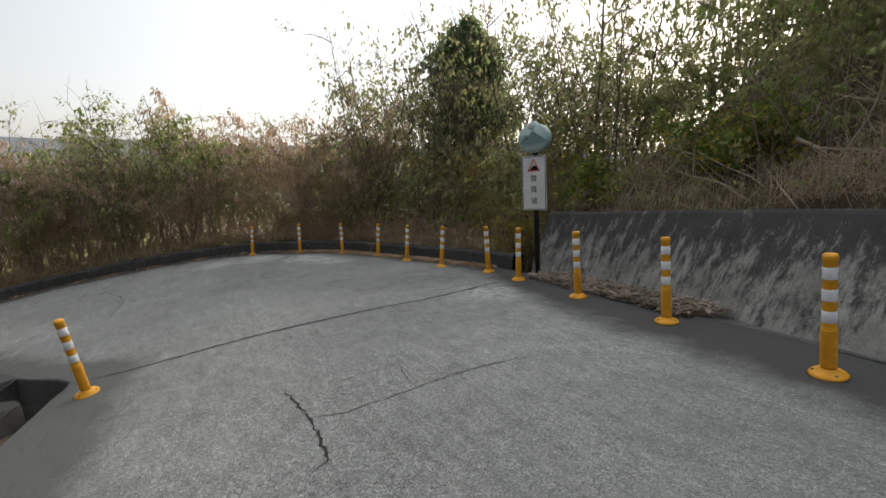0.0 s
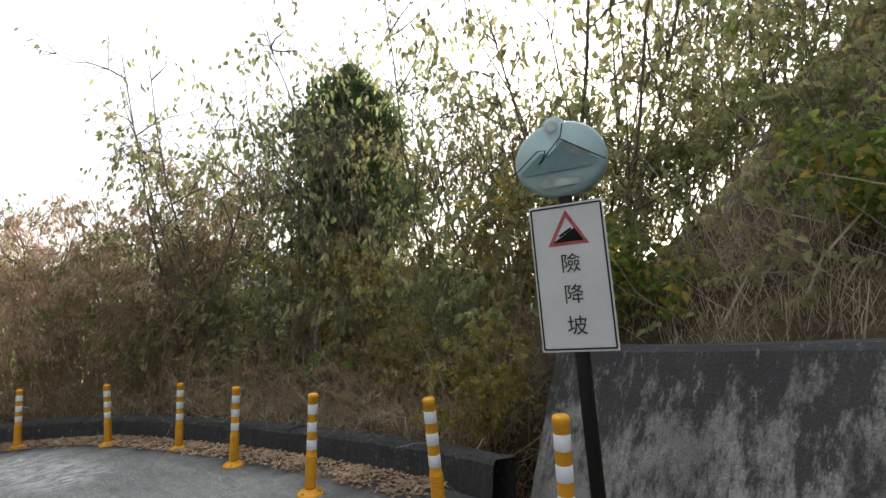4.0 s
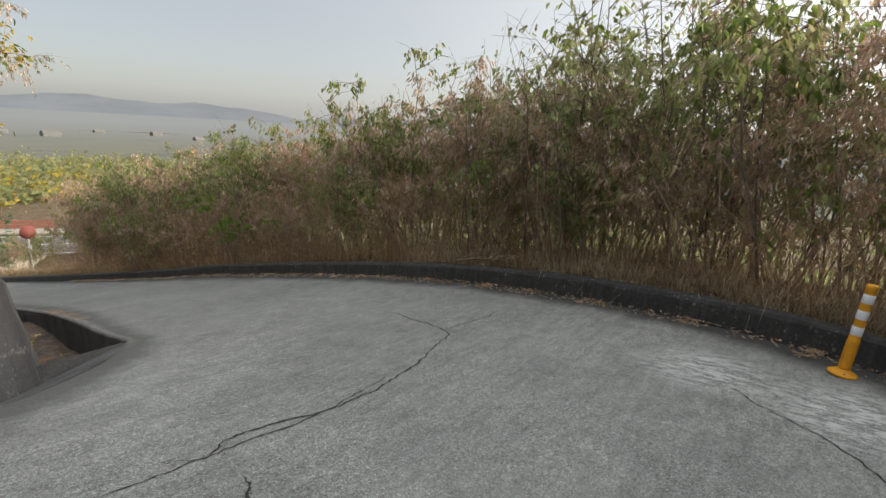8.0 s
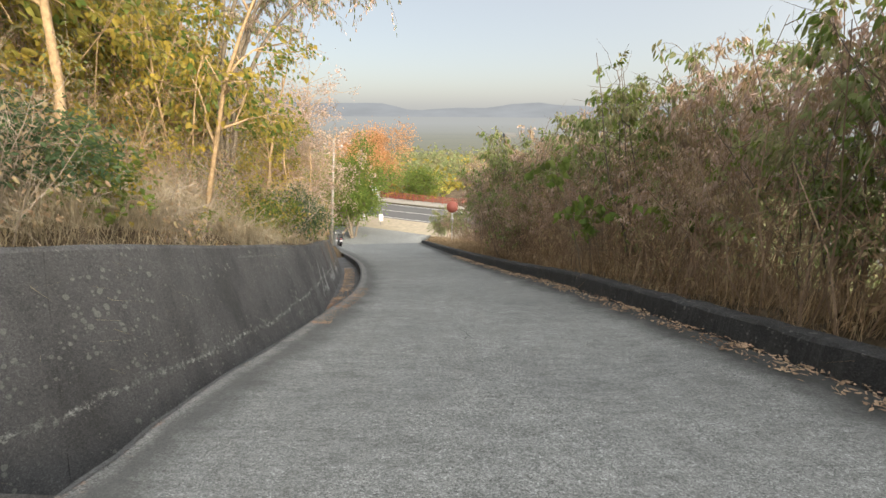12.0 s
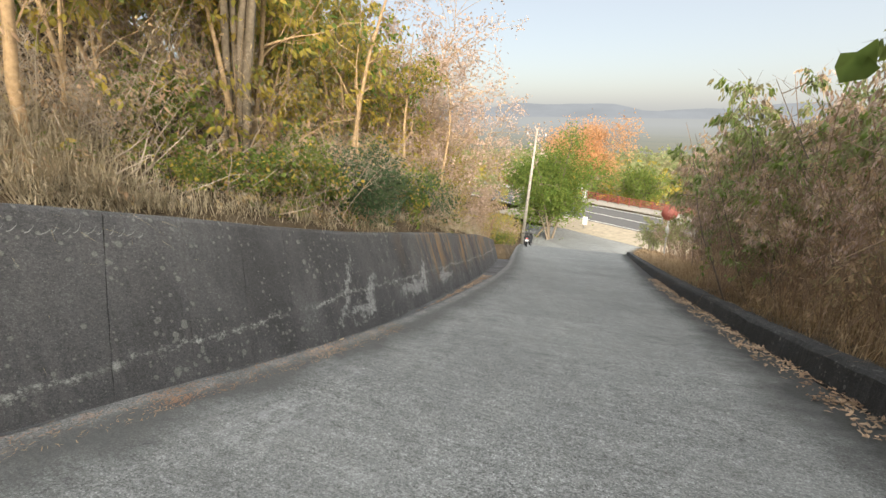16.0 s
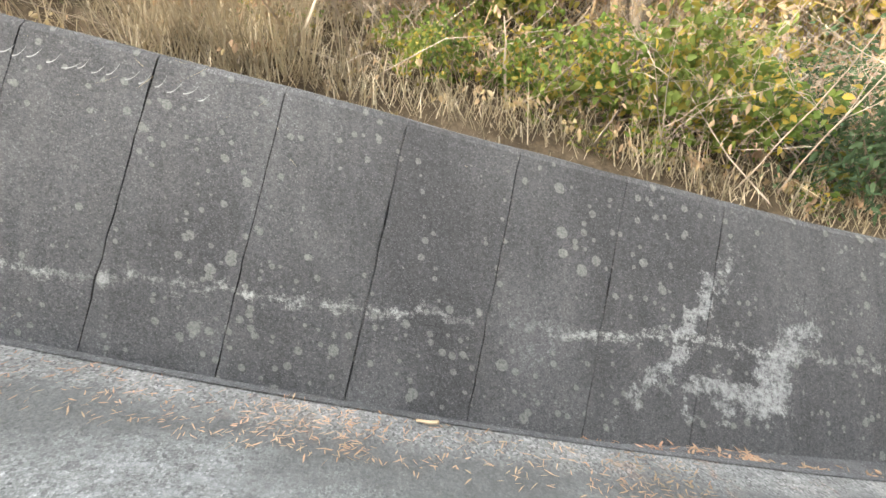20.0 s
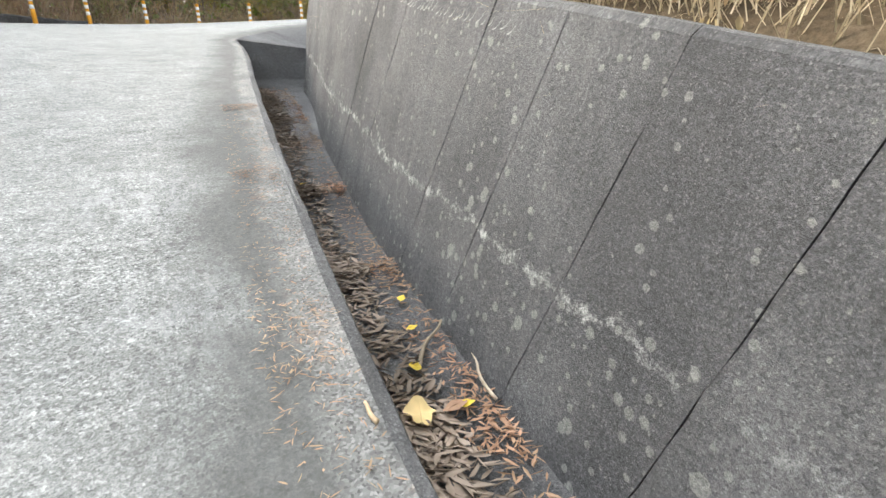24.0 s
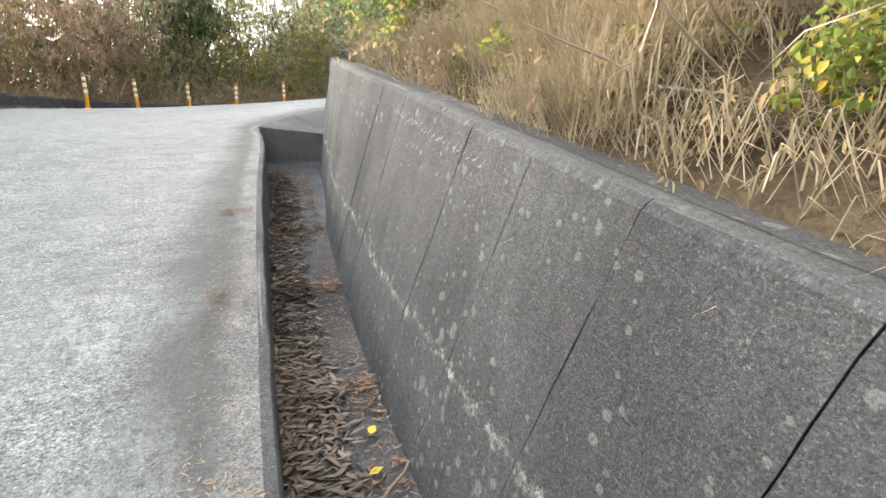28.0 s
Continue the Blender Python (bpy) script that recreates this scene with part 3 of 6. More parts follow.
BATTER = [(S_PIT0, 0.22), (S_DRAIN - 1.5, 0.17), (S_DRAIN, 0.15), (sy(0.8), 0.15), (sy(3.0), 0.26), (sy(4.5), 0.28), (S_WALL1, 0.28)]


def edge_z(s):
    p = LIN.at(s)
    return road_z(p[0], p[1])


def foot(s):
    """Foot of the inner wall: x, y, z."""
    p = LIN.at(s, along(FOOT_OFF, s))
    return p[0], p[1], edge_z(s) - along(FOOT_DROP, s)


def crest(s, back=0.0):
    """Top front edge of the inner wall, or a point back metres behind it."""
    h = along(TOP_OVER, s) + along(FOOT_DROP, s)
    p = LIN.at(s, along(FOOT_OFF, s) + along(BATTER, s) * h + back)
    return p[0], p[1], edge_z(s) + along(TOP_OVER, s)


# ---- road ----
def grid_mesh(name, rows, material, smooth=True):
    """A sheet through rows of points; u runs along the rows, v across them, in metres."""
    rows = np.array(rows, float)
    n, m = rows.shape[:2]
    u = np.r_[0, np.cumsum(np.linalg.norm(np.diff(rows[:, 0], axis=0), axis=1))]
    v = np.zeros((n, m))
    v[:, 1:] = np.cumsum(np.linalg.norm(np.diff(rows, axis=1), axis=2), axis=1)
    uv = np.stack([np.repeat(u[:, None], m, 1), v], -1).reshape(-1, 2)
    faces = [(i * m + j, i * m + j + 1, (i + 1) * m + j + 1, (i + 1) * m + j) for i in range(n - 1) for j in range(m - 1)]
    return mesh_from(name, rows.reshape(-1, 3), faces, material, uv, smooth)


def road_rows():
    A, B = spline(EDGES, 0.35)[:, :2], spline(EDGES, 0.35)[:, 2:]
    rows = []
    for a, b in zip(A, B):
        row = []
        for t in np.linspace(0, 1, 30):
            x, y = b + (a - b) * t
            z = float(road_z(x, y)) + 0.012 * noise.noise(Vector((x * 0.8, y * 0.8, 0)))
            row.append((x, y, z))
        rows.append(row)
    return rows


def road_mesh():
    rows = np.array(road_rows())
    n, m = rows.shape[:2]
    wide = np.linalg.norm(rows[:, -1, :2] - rows[:, 0, :2], axis=1)[:, None]
    k = np.linspace(0, 1, m)[None, :]
    uv = np.stack([(1 - k) * wide, k * wide], -1).reshape(-1, 2)
    faces = [(i * m + j, i * m + j + 1, (i + 1) * m + j + 1, (i + 1) * m + j) for i in range(n - 1) for j in range(m - 1)]
    return mesh_from("road", rows.reshape(-1, 3), faces, M_ROAD, uv, True)


road = thing("road", road_mesh(), "worn grey concrete road, cracked and rough, falling steeply through a bend", "road", kind="structure")


def ribbon(points, width, lift, seed=0, taper=True):
    """A thin ragged strip lying on the road, for cracks and stains."""
    rng = random.Random(seed)
    P = spline(points, 0.03)
    verts, faces = [], []
    for i, (x, y) in enumerate(P):
        d = P[min(i + 1, len(P) - 1)] - P[max(i - 1, 0)]
        d = d / (np.linalg.norm(d) + 1e-9)
        k = i / (len(P) - 1)
        w = width * (0.4 + rng.random()) * (min(1, 6 * k, 6 * (1 - k)) * 0.9 + 0.1 if taper else 1)
        j = 0.030 * noise.noise(Vector((x * 7, y * 7, seed))) + 0.022 * noise.noise(Vector((x * 24, y * 24, seed))) + 0.03 * noise.noise(Vector((x * 1.7, y * 1.7, seed + 5)))
        cx, cy = x - d[1] * j, y + d[0] * j
        for sgn in (-1, 1):
            px, py = cx - d[1] * w * sgn / 2, cy + d[0] * w * sgn / 2
            verts.append((px, py, float(road_z(px, py)) + lift + 0.012 * noise.noise(Vector((px * 0.8, py * 0.8, 0)))))
        if i:
            faces.append((2 * i - 2, 2 * i - 1, 2 * i + 1, 2 * i))
    return verts, faces


def crack(points, width=0.014, seed=0, name="crack", material=None):
    v, f = ribbon(points, width, 0.005, seed)
    part(name, mesh_from(name, v, f, material or M_CRACK), None, road)


crack([(-7.75, -5.2), (-7.95, -5.9), (-8.04, -6.9), (-8.17, -8.0), (-8.28, -9.0), (-8.36, -9.64), (-8.14, -10.95), (-8.05, -11.5)], 0.045, 1, "expansion_joint")
crack([(-10.26, -7.21), (-10.79, -7.23), (-11.11, -7.23), (-11.45, -7.25), (-11.67, -7.21), (-11.81, -7.06)], 0.020, 2)
crack([(-11.04, -7.05), (-11.05, -7.23), (-11.15, -7.48), (-11.15, -7.89), (-11.15, -8.68), (-11.37, -9.43)], 0.009, 3)
crack([(-10.49, -7.43), (-10.52, -7.8), (-10.56, -8.14), (-10.85, -8.1), (-11.16, -8.08)], 0.007, 12)
crack([(-4.11, -5.04), (-2.8, -5.1), (-2.37, -5.14), (-1.6, -5.05), (-1.09, -4.93)], 0.012, 8)
crack([(-3.37, -4.82), (-3.13, -5.08), (-2.96, -5.05), (-2.86, -4.97), (-2.46, -5.02), (-2.24, -5.12), (-1.93, -5.15), (-1.58, -5.15), (-1.0, -5.02), (-0.5, -4.83), (-0.1, -4.72), (0.12, -4.6), (0.3, -4.2), (0.38, -3.75), (0.52, -3.4), (0.68, -2.8)], 0.019, 4)
crack([(-3.42, -5.98), (-3.19, -6.25), (-3.02, -6.53), (-3.13, -6.7), (-3.27, -7.01), (-3.17, -7.33), (-3.03, -7.52), (-2.92, -7.68), (-2.8, -8.01), (-2.47, -8.07), (-2.22, -8.15), (-1.73, -8.5), (-1.02, -8.67)], 0.022, 5)
crack([(-2.64, -6.66), (-2.36, -7.15), (-2.01, -7.43), (-1.72, -7.8), (-1.39, -8.14), (-1.02, -8.67), (-0.67, -9.19)], 0.015, 6)
crack([(-2.84, -7.93), (-2.98, -8.0), (-3.12, -8.1), (-3.3, -8.3)], 0.012, 14)
crack([(-3.02, -5.45), (-3.15, -5.7), (-3.31, -5.93), (-3.42, -6.17)], 0.016, 15)
crack([(0.52, -7.28), (-0.02, -7.8), (-0.44, -8.27), (-1.26, -8.76), (-1.95, -9.03)], 0.012, 7)
crack([(0.28, -4.48), (0.5, -4.52), (1.05, -4.62), (1.3, -4.54)], 0.013, 10)
crack([(-1.02, -8.67), (-1.2, -8.9), (-1.5, -9.1)], 0.010, 16)
crack([(0.95, 2.85), (0.74, 3.3), (0.54, 3.5)], 0.008, 9)
crack([(0.06, 2.4), (0.12, 2.06), (0.0, 1.7)], 0.008, 11)

# ---- ground ----
def ground_grid():
    def lines(a, b, step, far):
        mid = np.arange(a, b, step)
        out = [0.0]
        while out[-1] < far:
            out.append(out[-1] * 1.35 + step * 2)
        out = np.array(out[1:])
        return np.r_[a - out[::-1], mid, b + out]

    xs, ys = lines(-26, 16, 0.42, 4000), lines(-28, 58, 0.42, 4000)
    X, Y = np.meshgrid(xs, ys)
    dl, sl = LIN.dist(X, Y)
    dr, sr = LOUT.dist(X, Y)
    zl, zr = edge_z(np.clip(sl, 0, LIN.s[-1])), None
    pr = LOUT.at(sr)
    zr = road_z(pr[0], pr[1])
    bumps = np.array([[noise.noise(Vector((x * 0.45, y * 0.45, 3))) * 0.22 + noise.noise(Vector((x * 1.6, y * 1.6, 7))) * 0.06 if abs(x) < 60 and abs(y) < 90 else 0 for x in xs] for y in ys])
    # inner hill: behind the wall the slope climbs, and it dies away below the wall's end
    climb = along([(0, 0.3), (S_PIT0, 0.45), (S_DRAIN, 0.62), (sy(12), 0.6), (S_WALL1, 0.35), (LIN.s[-1], 0.02)], sl)
    top = along(TOP_OVER, sl) * (sl > S_PIT0) * np.clip((S_WALL1 + 3 - sl) / 3, 0, 1)
    back = along(FOOT_OFF, sl) + along(BATTER, sl) * (along(TOP_OVER, sl) + along(FOOT_DROP, sl)) + 0.2
    zin = zl + top - 0.06 + climb * np.clip(dl - back, 0, 11) + bumps * np.clip((dl - back) / 1.5, 0, 1)
    zin = np.where((dl < back) & (sl > S_PIT0 - 0.3) & (sl < S_WALL1 + 0.5), zl - 1.3, zin)
    # outer side: uphill bank behind the retaining wall, falling ground past the kerb
    up = np.clip((S_RW + 3.5 - sr) / 4.0, 0, 1)
    wtop = np.where(sr < S_RW + 0.2, 1.0, 0.12)
    zbank = zr + wtop + 0.75 * np.clip(dr * -1 - 1.45, 0, 14)
    zfall = zr + 0.20 - 0.05 * np.clip(-dr - 0.6, 0, 3) - 0.30 * np.clip(-dr - 3.5, 0, 60)
    zout = zbank * up + zfall * (1 - up) + bumps * np.clip((-dr - 0.5) / 1.5, 0, 1)
    zout = np.where((-dr < 1.3) & (sr < S_RW + 0.3), zr - 0.9, zout)
    zout = np.where((-dr < 0.4) & (sr >= S_RW), zr - 0.5, zout)
    inside = (dl <= 0) & (dr >= 0)
    left = dl > 0
    Z = np.where(inside, np.minimum(zl, zr) - 0.7, np.where(left & ((dr > 0) | (dl < -dr)), zin, zout))
    R = np.hypot(X + 3, Y)
    plain_z = -13.6 - 30 * np.clip((R - 90) / 900, 0, 1)
    low = np.clip((Y - 52) / 8, 0, 1)
    Z = Z * (1 - low) + low * plain_z
    far = np.clip((R - 45) / 50, 0, 1)
    keep_hill = (Y < 30) & ~(X > 6)
    Z = np.where(keep_hill, Z * (1 - np.clip((R - 120) / 100, 0, 1)) + plain_z * np.clip((R - 120) / 100, 0, 1), Z * (1 - far) + plain_z * far)
    Z = np.maximum(Z, plain_z)
    verts = np.stack([X, Y, Z], -1).reshape(-1, 3)
    n, m = X.shape
    faces = [(i * m + j, i * m + j + 1, (i + 1) * m + j + 1, (i + 1) * m + j) for i in range(n - 1) for j in range(m - 1)]
    return xs, ys, Z, mesh_from("ground", verts, faces, M_GROUND, None, True)


GX, GY, GZ, ground_me = ground_grid()
ground = thing("ground", ground_me, "brown hillside soil under fallen leaves, reaching to the far plain", "ground", kind="structure")


def ground_z(x, y):
    j = min(max(int(np.searchsorted(GX, x)) - 1, 0), len(GX) - 2)
    i = min(max(int(np.searchsorted(GY, y)) - 1, 0), len(GY) - 2)
    u, v = (x - GX[j]) / (GX[j + 1] - GX[j]), (y - GY[i]) / (GY[i + 1] - GY[i])
    return float(GZ[i, j] * (1 - u) * (1 - v) + GZ[i, j + 1] * u * (1 - v) + GZ[i + 1, j] * (1 - u) * v + GZ[i + 1, j + 1] * u * v)


# ---- inner retaining wall, in boards of cast concrete ----
wall_inner = empty("wall_inner", (0, 0, 0), "dark lichen-spotted concrete retaining wall beside the road", "wall", kind="structure")


def wall_core():
    rows = []
    for s in np.arange(S_PIT0 + 0.2, S_WALL1, 0.3):
        f, c, b = foot(s), crest(s, 0.012), crest(s, 0.30)
        q = LIN.at(s, along(FOOT_OFF, s) + 0.012)
        e = np.array(b) - (0, 0, 1.8)
        rows.append([(q[0], q[1], f[2] - 0.25), (c[0], c[1], c[2] + 0.0), tuple(b), tuple(e)])
    return grid_mesh("core", rows, M_WALL, False)


part("core", wall_core(), None, wall_inner)
BOARD, LEAN = 0.6, 0.27


def board_mesh(s0, s1, proud):
    """One cast panel of the wall face, leaning square to the slope, from the foot to the worn top edge."""
    rng = random.Random(int(s0 * 100))
    g = 0.0008 + 0.0014 * rng.random() ** 2
    ks = (-0.12, *(0.03 + 0.06 * i for i in range(16)), 0.985, 1.0)
    verts, uvs, faces = [], [], []
    for j, s in enumerate((s0 + g, (s0 + s1) / 2, s1 - g)):
        for k in ks:
            h = along(TOP_OVER, s) + along(FOOT_DROP, s)
            a = s + LEAN * k * h + ((1 - j) * 0.006 * rng.random() ** 3 + 0.007 * noise.noise(Vector((k * 14, round((s0 if j == 0 else s1) * 10), 2))) if j != 1 else 0)
            f, c = np.array(foot(a)), np.array(crest(a))
            n2 = LIN.at(a) - LIN.at(a, 1.0)
            n3 = np.array((n2[0], n2[1], 0.1))
            q = f + (c - f) * k + n3 * (proud + 0.006 * noise.noise(Vector((a * 2, k * 4, 0))))
            if k == 1.0:
                q = np.array(crest(a, 0.02)) + (0, 0, 0.004 + 0.008 * rng.random())
            verts.append(q)
            uvs.append((a, k * (c[2] - f[2])))
    n = len(ks)
    for i in range(2):
        for k in range(n - 1):
            a = i * n + k
            faces.append((a, a + n, a + n + 1, a + 1))
    for i in (0, 2):
        first = len(verts)
        for k in range(n):
            verts.append(verts[i * n + k] - np.array((*(LIN.at(s0) - LIN.at(s0, 1.0)), 0)) * 0.012)
            uvs.append(uvs[i * n + k])
        for k in range(n - 1):
            a, b = i * n + k, first + k
            faces.append((a, a + 1, b + 1, b) if i == 0 else (a, b, b + 1, a + 1))
    return mesh_from("panel", verts, faces, M_WALL, uvs)


s = S_PIT0 + 0.3
while s < S_WALL1 - BOARD:
    rng = random.Random(int(s * 10))
    part("panel", board_mesh(s, s + BOARD, 0.005 + 0.005 * rng.random()), None, wall_inner)
    s += BOARD


def coping():
    rows = []
    for s in np.arange(S_PIT0 + 0.2, S_WALL1, 0.15):
        rows.append([np.array(crest(s, b)) + (0, 0, h + 0.006 * noise.noise(Vector((s * 5, b * 9, 2)))) for b, h in ((0.004, -0.012), (0.02, 0.006), (0.06, 0.012), (0.11, 0.010), (0.15, 0.004), (0.17, -0.1))])
    return grid_mesh("coping", rows, M_COPING, True)


part("coping", coping(), None, wall_inner, "paler worn top of the wall")


def wall_point(s, h, proud=0.016):
    f, c = np.array(foot(s)), np.array(crest(s))
    n2 = LIN.at(s) - LIN.at(s, 1.0)
    return f + (c - f) * (h / (c[2] - f[2])) + np.array((n2[0], n2[1], 0.28)) * proud


def stroke(s, h, ds, dh, w, proud=0.018):
    """A curved painted stroke on the wall face."""
    verts, faces = [], []
    for i in range(6):
        t = i / 5
        a, b = s + ds * t, h + dh * t * t
        wd = w * (1 - 0.7 * t)
        verts += [wall_point(a, b - wd, proud), wall_point(a, b + wd, proud)]
        if i:
            faces.append((2 * i - 2, 2 * i, 2 * i + 1, 2 * i - 1))
    return verts, faces


def joined(lists):
    verts, faces = [], []
    for v, f in lists:
        faces += [tuple(i + len(verts) for i in q) for q in f]
        verts += list(v)
    return verts, faces


rng = random.Random(5)
marks = []
for i in range(24):
    s = sy(3.3) + i * 0.066 + 0.02 * rng.random()
    h = along(TOP_OVER, s) + along(FOOT_DROP, s) - 0.17
    marks.append(stroke(s, h + 0.02 * rng.random(), 0.055 + 0.03 * rng.random(), 0.035 + 0.03 * rng.random(), 0.0032))
v, f = joined(marks)
part("scratch_marks", mesh_from("scratch_marks", v, f, M_CHALK), None, wall_inner, "row of pale curved scratches")


# weep holes: a solid black disc, the shade inside painted as its colour
for s_, h_ in ((S_DRAIN - 1.40, 0.77),):
    c = wall_point(s_, h_, 0.02)
    n2 = LIN.at(s_) - LIN.at(s_, 1.0)
    bm = lathe([(0.052, -0.05), (0.052, 0.003), (0.046, 0.005), (0.044, 0.002)], 18)
    bmesh.ops.transform(bm, matrix=Matrix.Translation(c) @ Vector((n2[0], n2[1], 0.28)).to_track_quat("Z", "Y").to_matrix().to_4x4(), verts=bm.verts)
    part("weep_hole", bm, M_BLACK, wall_inner, "black disc painting the dark inside of a round drain hole")

# ---- drain, pit and apron at the wall's foot ----
def drain_rows(s0, s1, wall_side):
    rows = []
    for s in np.arange(s0, s1, 0.12):
        p, ez, f = LIN.at(s, 0.0), edge_z(s), foot(s)
        jag = 0.02 * noise.noise(Vector((s * 3, 0, 1))) + 0.008 * noise.noise(Vector((s * 14, 0, 1)))
        e0, e1, e2 = LIN.at(s, -0.02), LIN.at(s, 0.02 + jag), LIN.at(s, 0.03 + jag)
        w = LIN.at(s, along(FOOT_OFF, s) + 0.06)
        rows.append([(e0[0], e0[1], ez + 0.006), (e1[0], e1[1], ez + 0.0), (e2[0], e2[1], ez - 0.02), (*LIN.at(s, 0.04 + jag), f[2] + 0.0), (w[0], w[1], f[2])])
    return rows


drain = thing("drain", grid_mesh("drain", drain_rows(S_DRAIN, S_WALL1, True), M_APRON, False), "open concrete drain channel at the foot of the wall", "drain", kind="structure")
a, b = np.array(LIN.at(S_DRAIN)), np.array(LIN.at(S_DRAIN, 0.95))
ez = float(edge_z(S_DRAIN))
part("end_wall", mesh_from("end_wall", [(*a, ez + 0.004), (*b, ez - 0.10), (*b, ez - 0.9), (*a, ez - 0.9)], [(0, 1, 2, 3)], M_APRON, [(0, 1), (0.9, 1), (0.9, 0), (0, 0)]), None, drain)


def apron_rows(s0, s1):
    rows = []
    for s in np.arange(s0, s1 + 0.1, 0.15):
        f, ez = foot(s), edge_z(s)
        o = along(FOOT_OFF, s) + 0.08
        rows.append([(*LIN.at(s, k * o - 0.02), ez + 0.005 + (f[2] - ez) * k ** 1.2 + 0.012 * noise.noise(Vector((s * 4, k * 5, 0)))) for k in (0, 0.15, 0.4, 0.7, 1.0)])
    return rows


thing("apron", grid_mesh("apron", apron_rows(S_PIT1, S_DRAIN), M_APRON), "dark concrete apron sloping down to the wall foot", "apron", kind="structure")
pit = thing("drain_pit", grid_mesh("drain_pit", drain_rows(S_PIT0 + 0.0, S_PIT1 + 0.1, True), M_APRON, False), "dark drain pit beside the road edge", "drain", kind="structure")
for s_ in (S_PIT0 + 0.02, S_PIT1 + 0.05):
    a, b, ez = np.array(LIN.at(s_)), np.array(LIN.at(s_, 0.9)), float(edge_z(s_))
    part("end_wall", mesh_from("end_wall", [(*a, ez), (*b, ez - 0.02), (*b, ez - 0.8), (*a, ez - 0.8)], [(0, 1, 2, 3)], M_APRON, [(0, 1), (0.9, 1), (0.9, 0), (0, 0)]), None, pit)


def strip_block(name, s0, s1, line, inner_off, outer_off, low, high, material, step=0.3, rough=0.01):
    """A kerb or low block along a plan line, with worn rounded edges."""
    rows, rng = [], random.Random(int(s0 * 7))
    for s in np.arange(s0, s1, step):
        p = line.at(s)
        z = float(road_z(p[0], p[1]))
        j = lambda: rough * (rng.random() - 0.5) * 2
        rows.append([(*line.at(s, inner_off), z + low), (*line.at(s, inner_off + 0.02 * np.sign(outer_off - inner_off)), z + high - 0.035 + j()), (*line.at(s, inner_off + 0.05 * np.sign(outer_off - inner_off)), z + high + j()),
                     (*line.at(s, outer_off - 0.03 * np.sign(outer_off - inner_off)), z + high + j()), (*line.at(s, outer_off), z + high - 0.04), (*line.at(s, outer_off), z + low - 0.3)])
    return grid_mesh(name, rows, material, False)


block = thing("inlet_block", strip_block("inlet_block", LIN.near(-11.5, -4.75), S_PIT0 - 0.02, LIN, 0.12, 0.75, -0.2, 0.15, M_MOSSY, 0.2, 0.03), "mossy broken concrete block at the drain inlet", "concrete block", kind="structure")

# ---- outer kerb, ditch and uphill retaining wall ----
kerb = empty("kerb", (0, 0, 0), "low black-stained concrete kerb along the outer road edge", "kerb", kind="structure")
s = S_KERB0
S_KERB1 = LOUT.near(1.85, 46.7)
while s < S_KERB1 - 0.4:
    e = min(s + 3.0, S_KERB1)
    rise_ = float(np.interp(s, [S_KERB0, LOUT.near(1.8, -8.2), LOUT.near(2.75, -1)], [0.29, 0.29, 0.28]))
    part("kerb_length", strip_block("kerb_length", s, e + 0.02, LOUT, -0.02, -0.30, -0.1, rise_, M_KERB, 0.25, 0.014), None, kerb)
    s = e + 0.012
wall_right = empty("wall_outer", (0, 0, 0), "grey streaked concrete retaining wall under the wooded bank", "wall", kind="structure")
RW_FOOT = [(S_RW - 9, 0.02), (S_RW - 6.1, 0.08), (S_RW - 5, 0.22), (S_RW - 4, 0.42), (S_RW - 3, 0.50), (S_RW, 0.42)]
RW_TOP = [(S_RW - 9, 0.62), (S_RW - 6.1, 0.75), (S_RW - 5, 0.95), (S_RW - 4, 1.08), (S_RW - 3, 1.10), (S_RW, 0.88)]


def rw_rows(s0, s1):
    rows = []
    for s in np.linspace(s0, s1, 11):
        p = LOUT.at(s)
        z = float(road_z(p[0], p[1]))
        f, t = float(along(RW_FOOT, s)), float(along(RW_TOP, s))
        w = 0.012 * noise.noise(Vector((s * 3, 0, 4)))
        rows.append([(*LOUT.at(s, -f + 0.12), z - 0.7), (*LOUT.at(s, -f - 0.02), z - 0.2), (*LOUT.at(s, -f * 0.55 - t * 0.45), z + 0.4), (*LOUT.at(s, -t + 0.03), z + 1.08 + w), (*LOUT.at(s, -t - 0.01), z + 1.12 + w), (*LOUT.at(s, -t - 0.27), z + 1.12), (*LOUT.at(s, -t - 0.30), z - 0.8)])
    return rows


s = 0.0
while s < S_RW - 0.1:
    e = min(s + 4.0, S_RW)
    part("bay", grid_mesh("bay", rw_rows(s, e - 0.004), M_RWALL, False), None, wall_right)
    s = e
R = rw_rows(S_RW - 0.016, S_RW - 0.015)[0]
part("end_face", mesh_from("end_face", R, [(0, 1, 2, 3, 4, 5, 6)], M_RWALL, [(0, 0), (0.1, 0.5), (0.3, 1.1), (0.5, 1.75), (0.53, 1.8), (0.8, 1.8), (0.8, 0)]), None, wall_right)


def ditch_rows():
    rows = []
    for s in np.arange(0, S_RW - 1.2, 0.3):
        p = LOUT.at(s)
        z = float(road_z(p[0], p[1]))
        rows.append([(*LOUT.at(s, 0.03), z + 0.004), (*LOUT.at(s, -0.02), z - 0.005), (*LOUT.at(s, -0.07), z - 0.03), (*LOUT.at(s, -0.35), z - 0.06), (*LOUT.at(s, -0.7), z - 0.05)])
    return rows


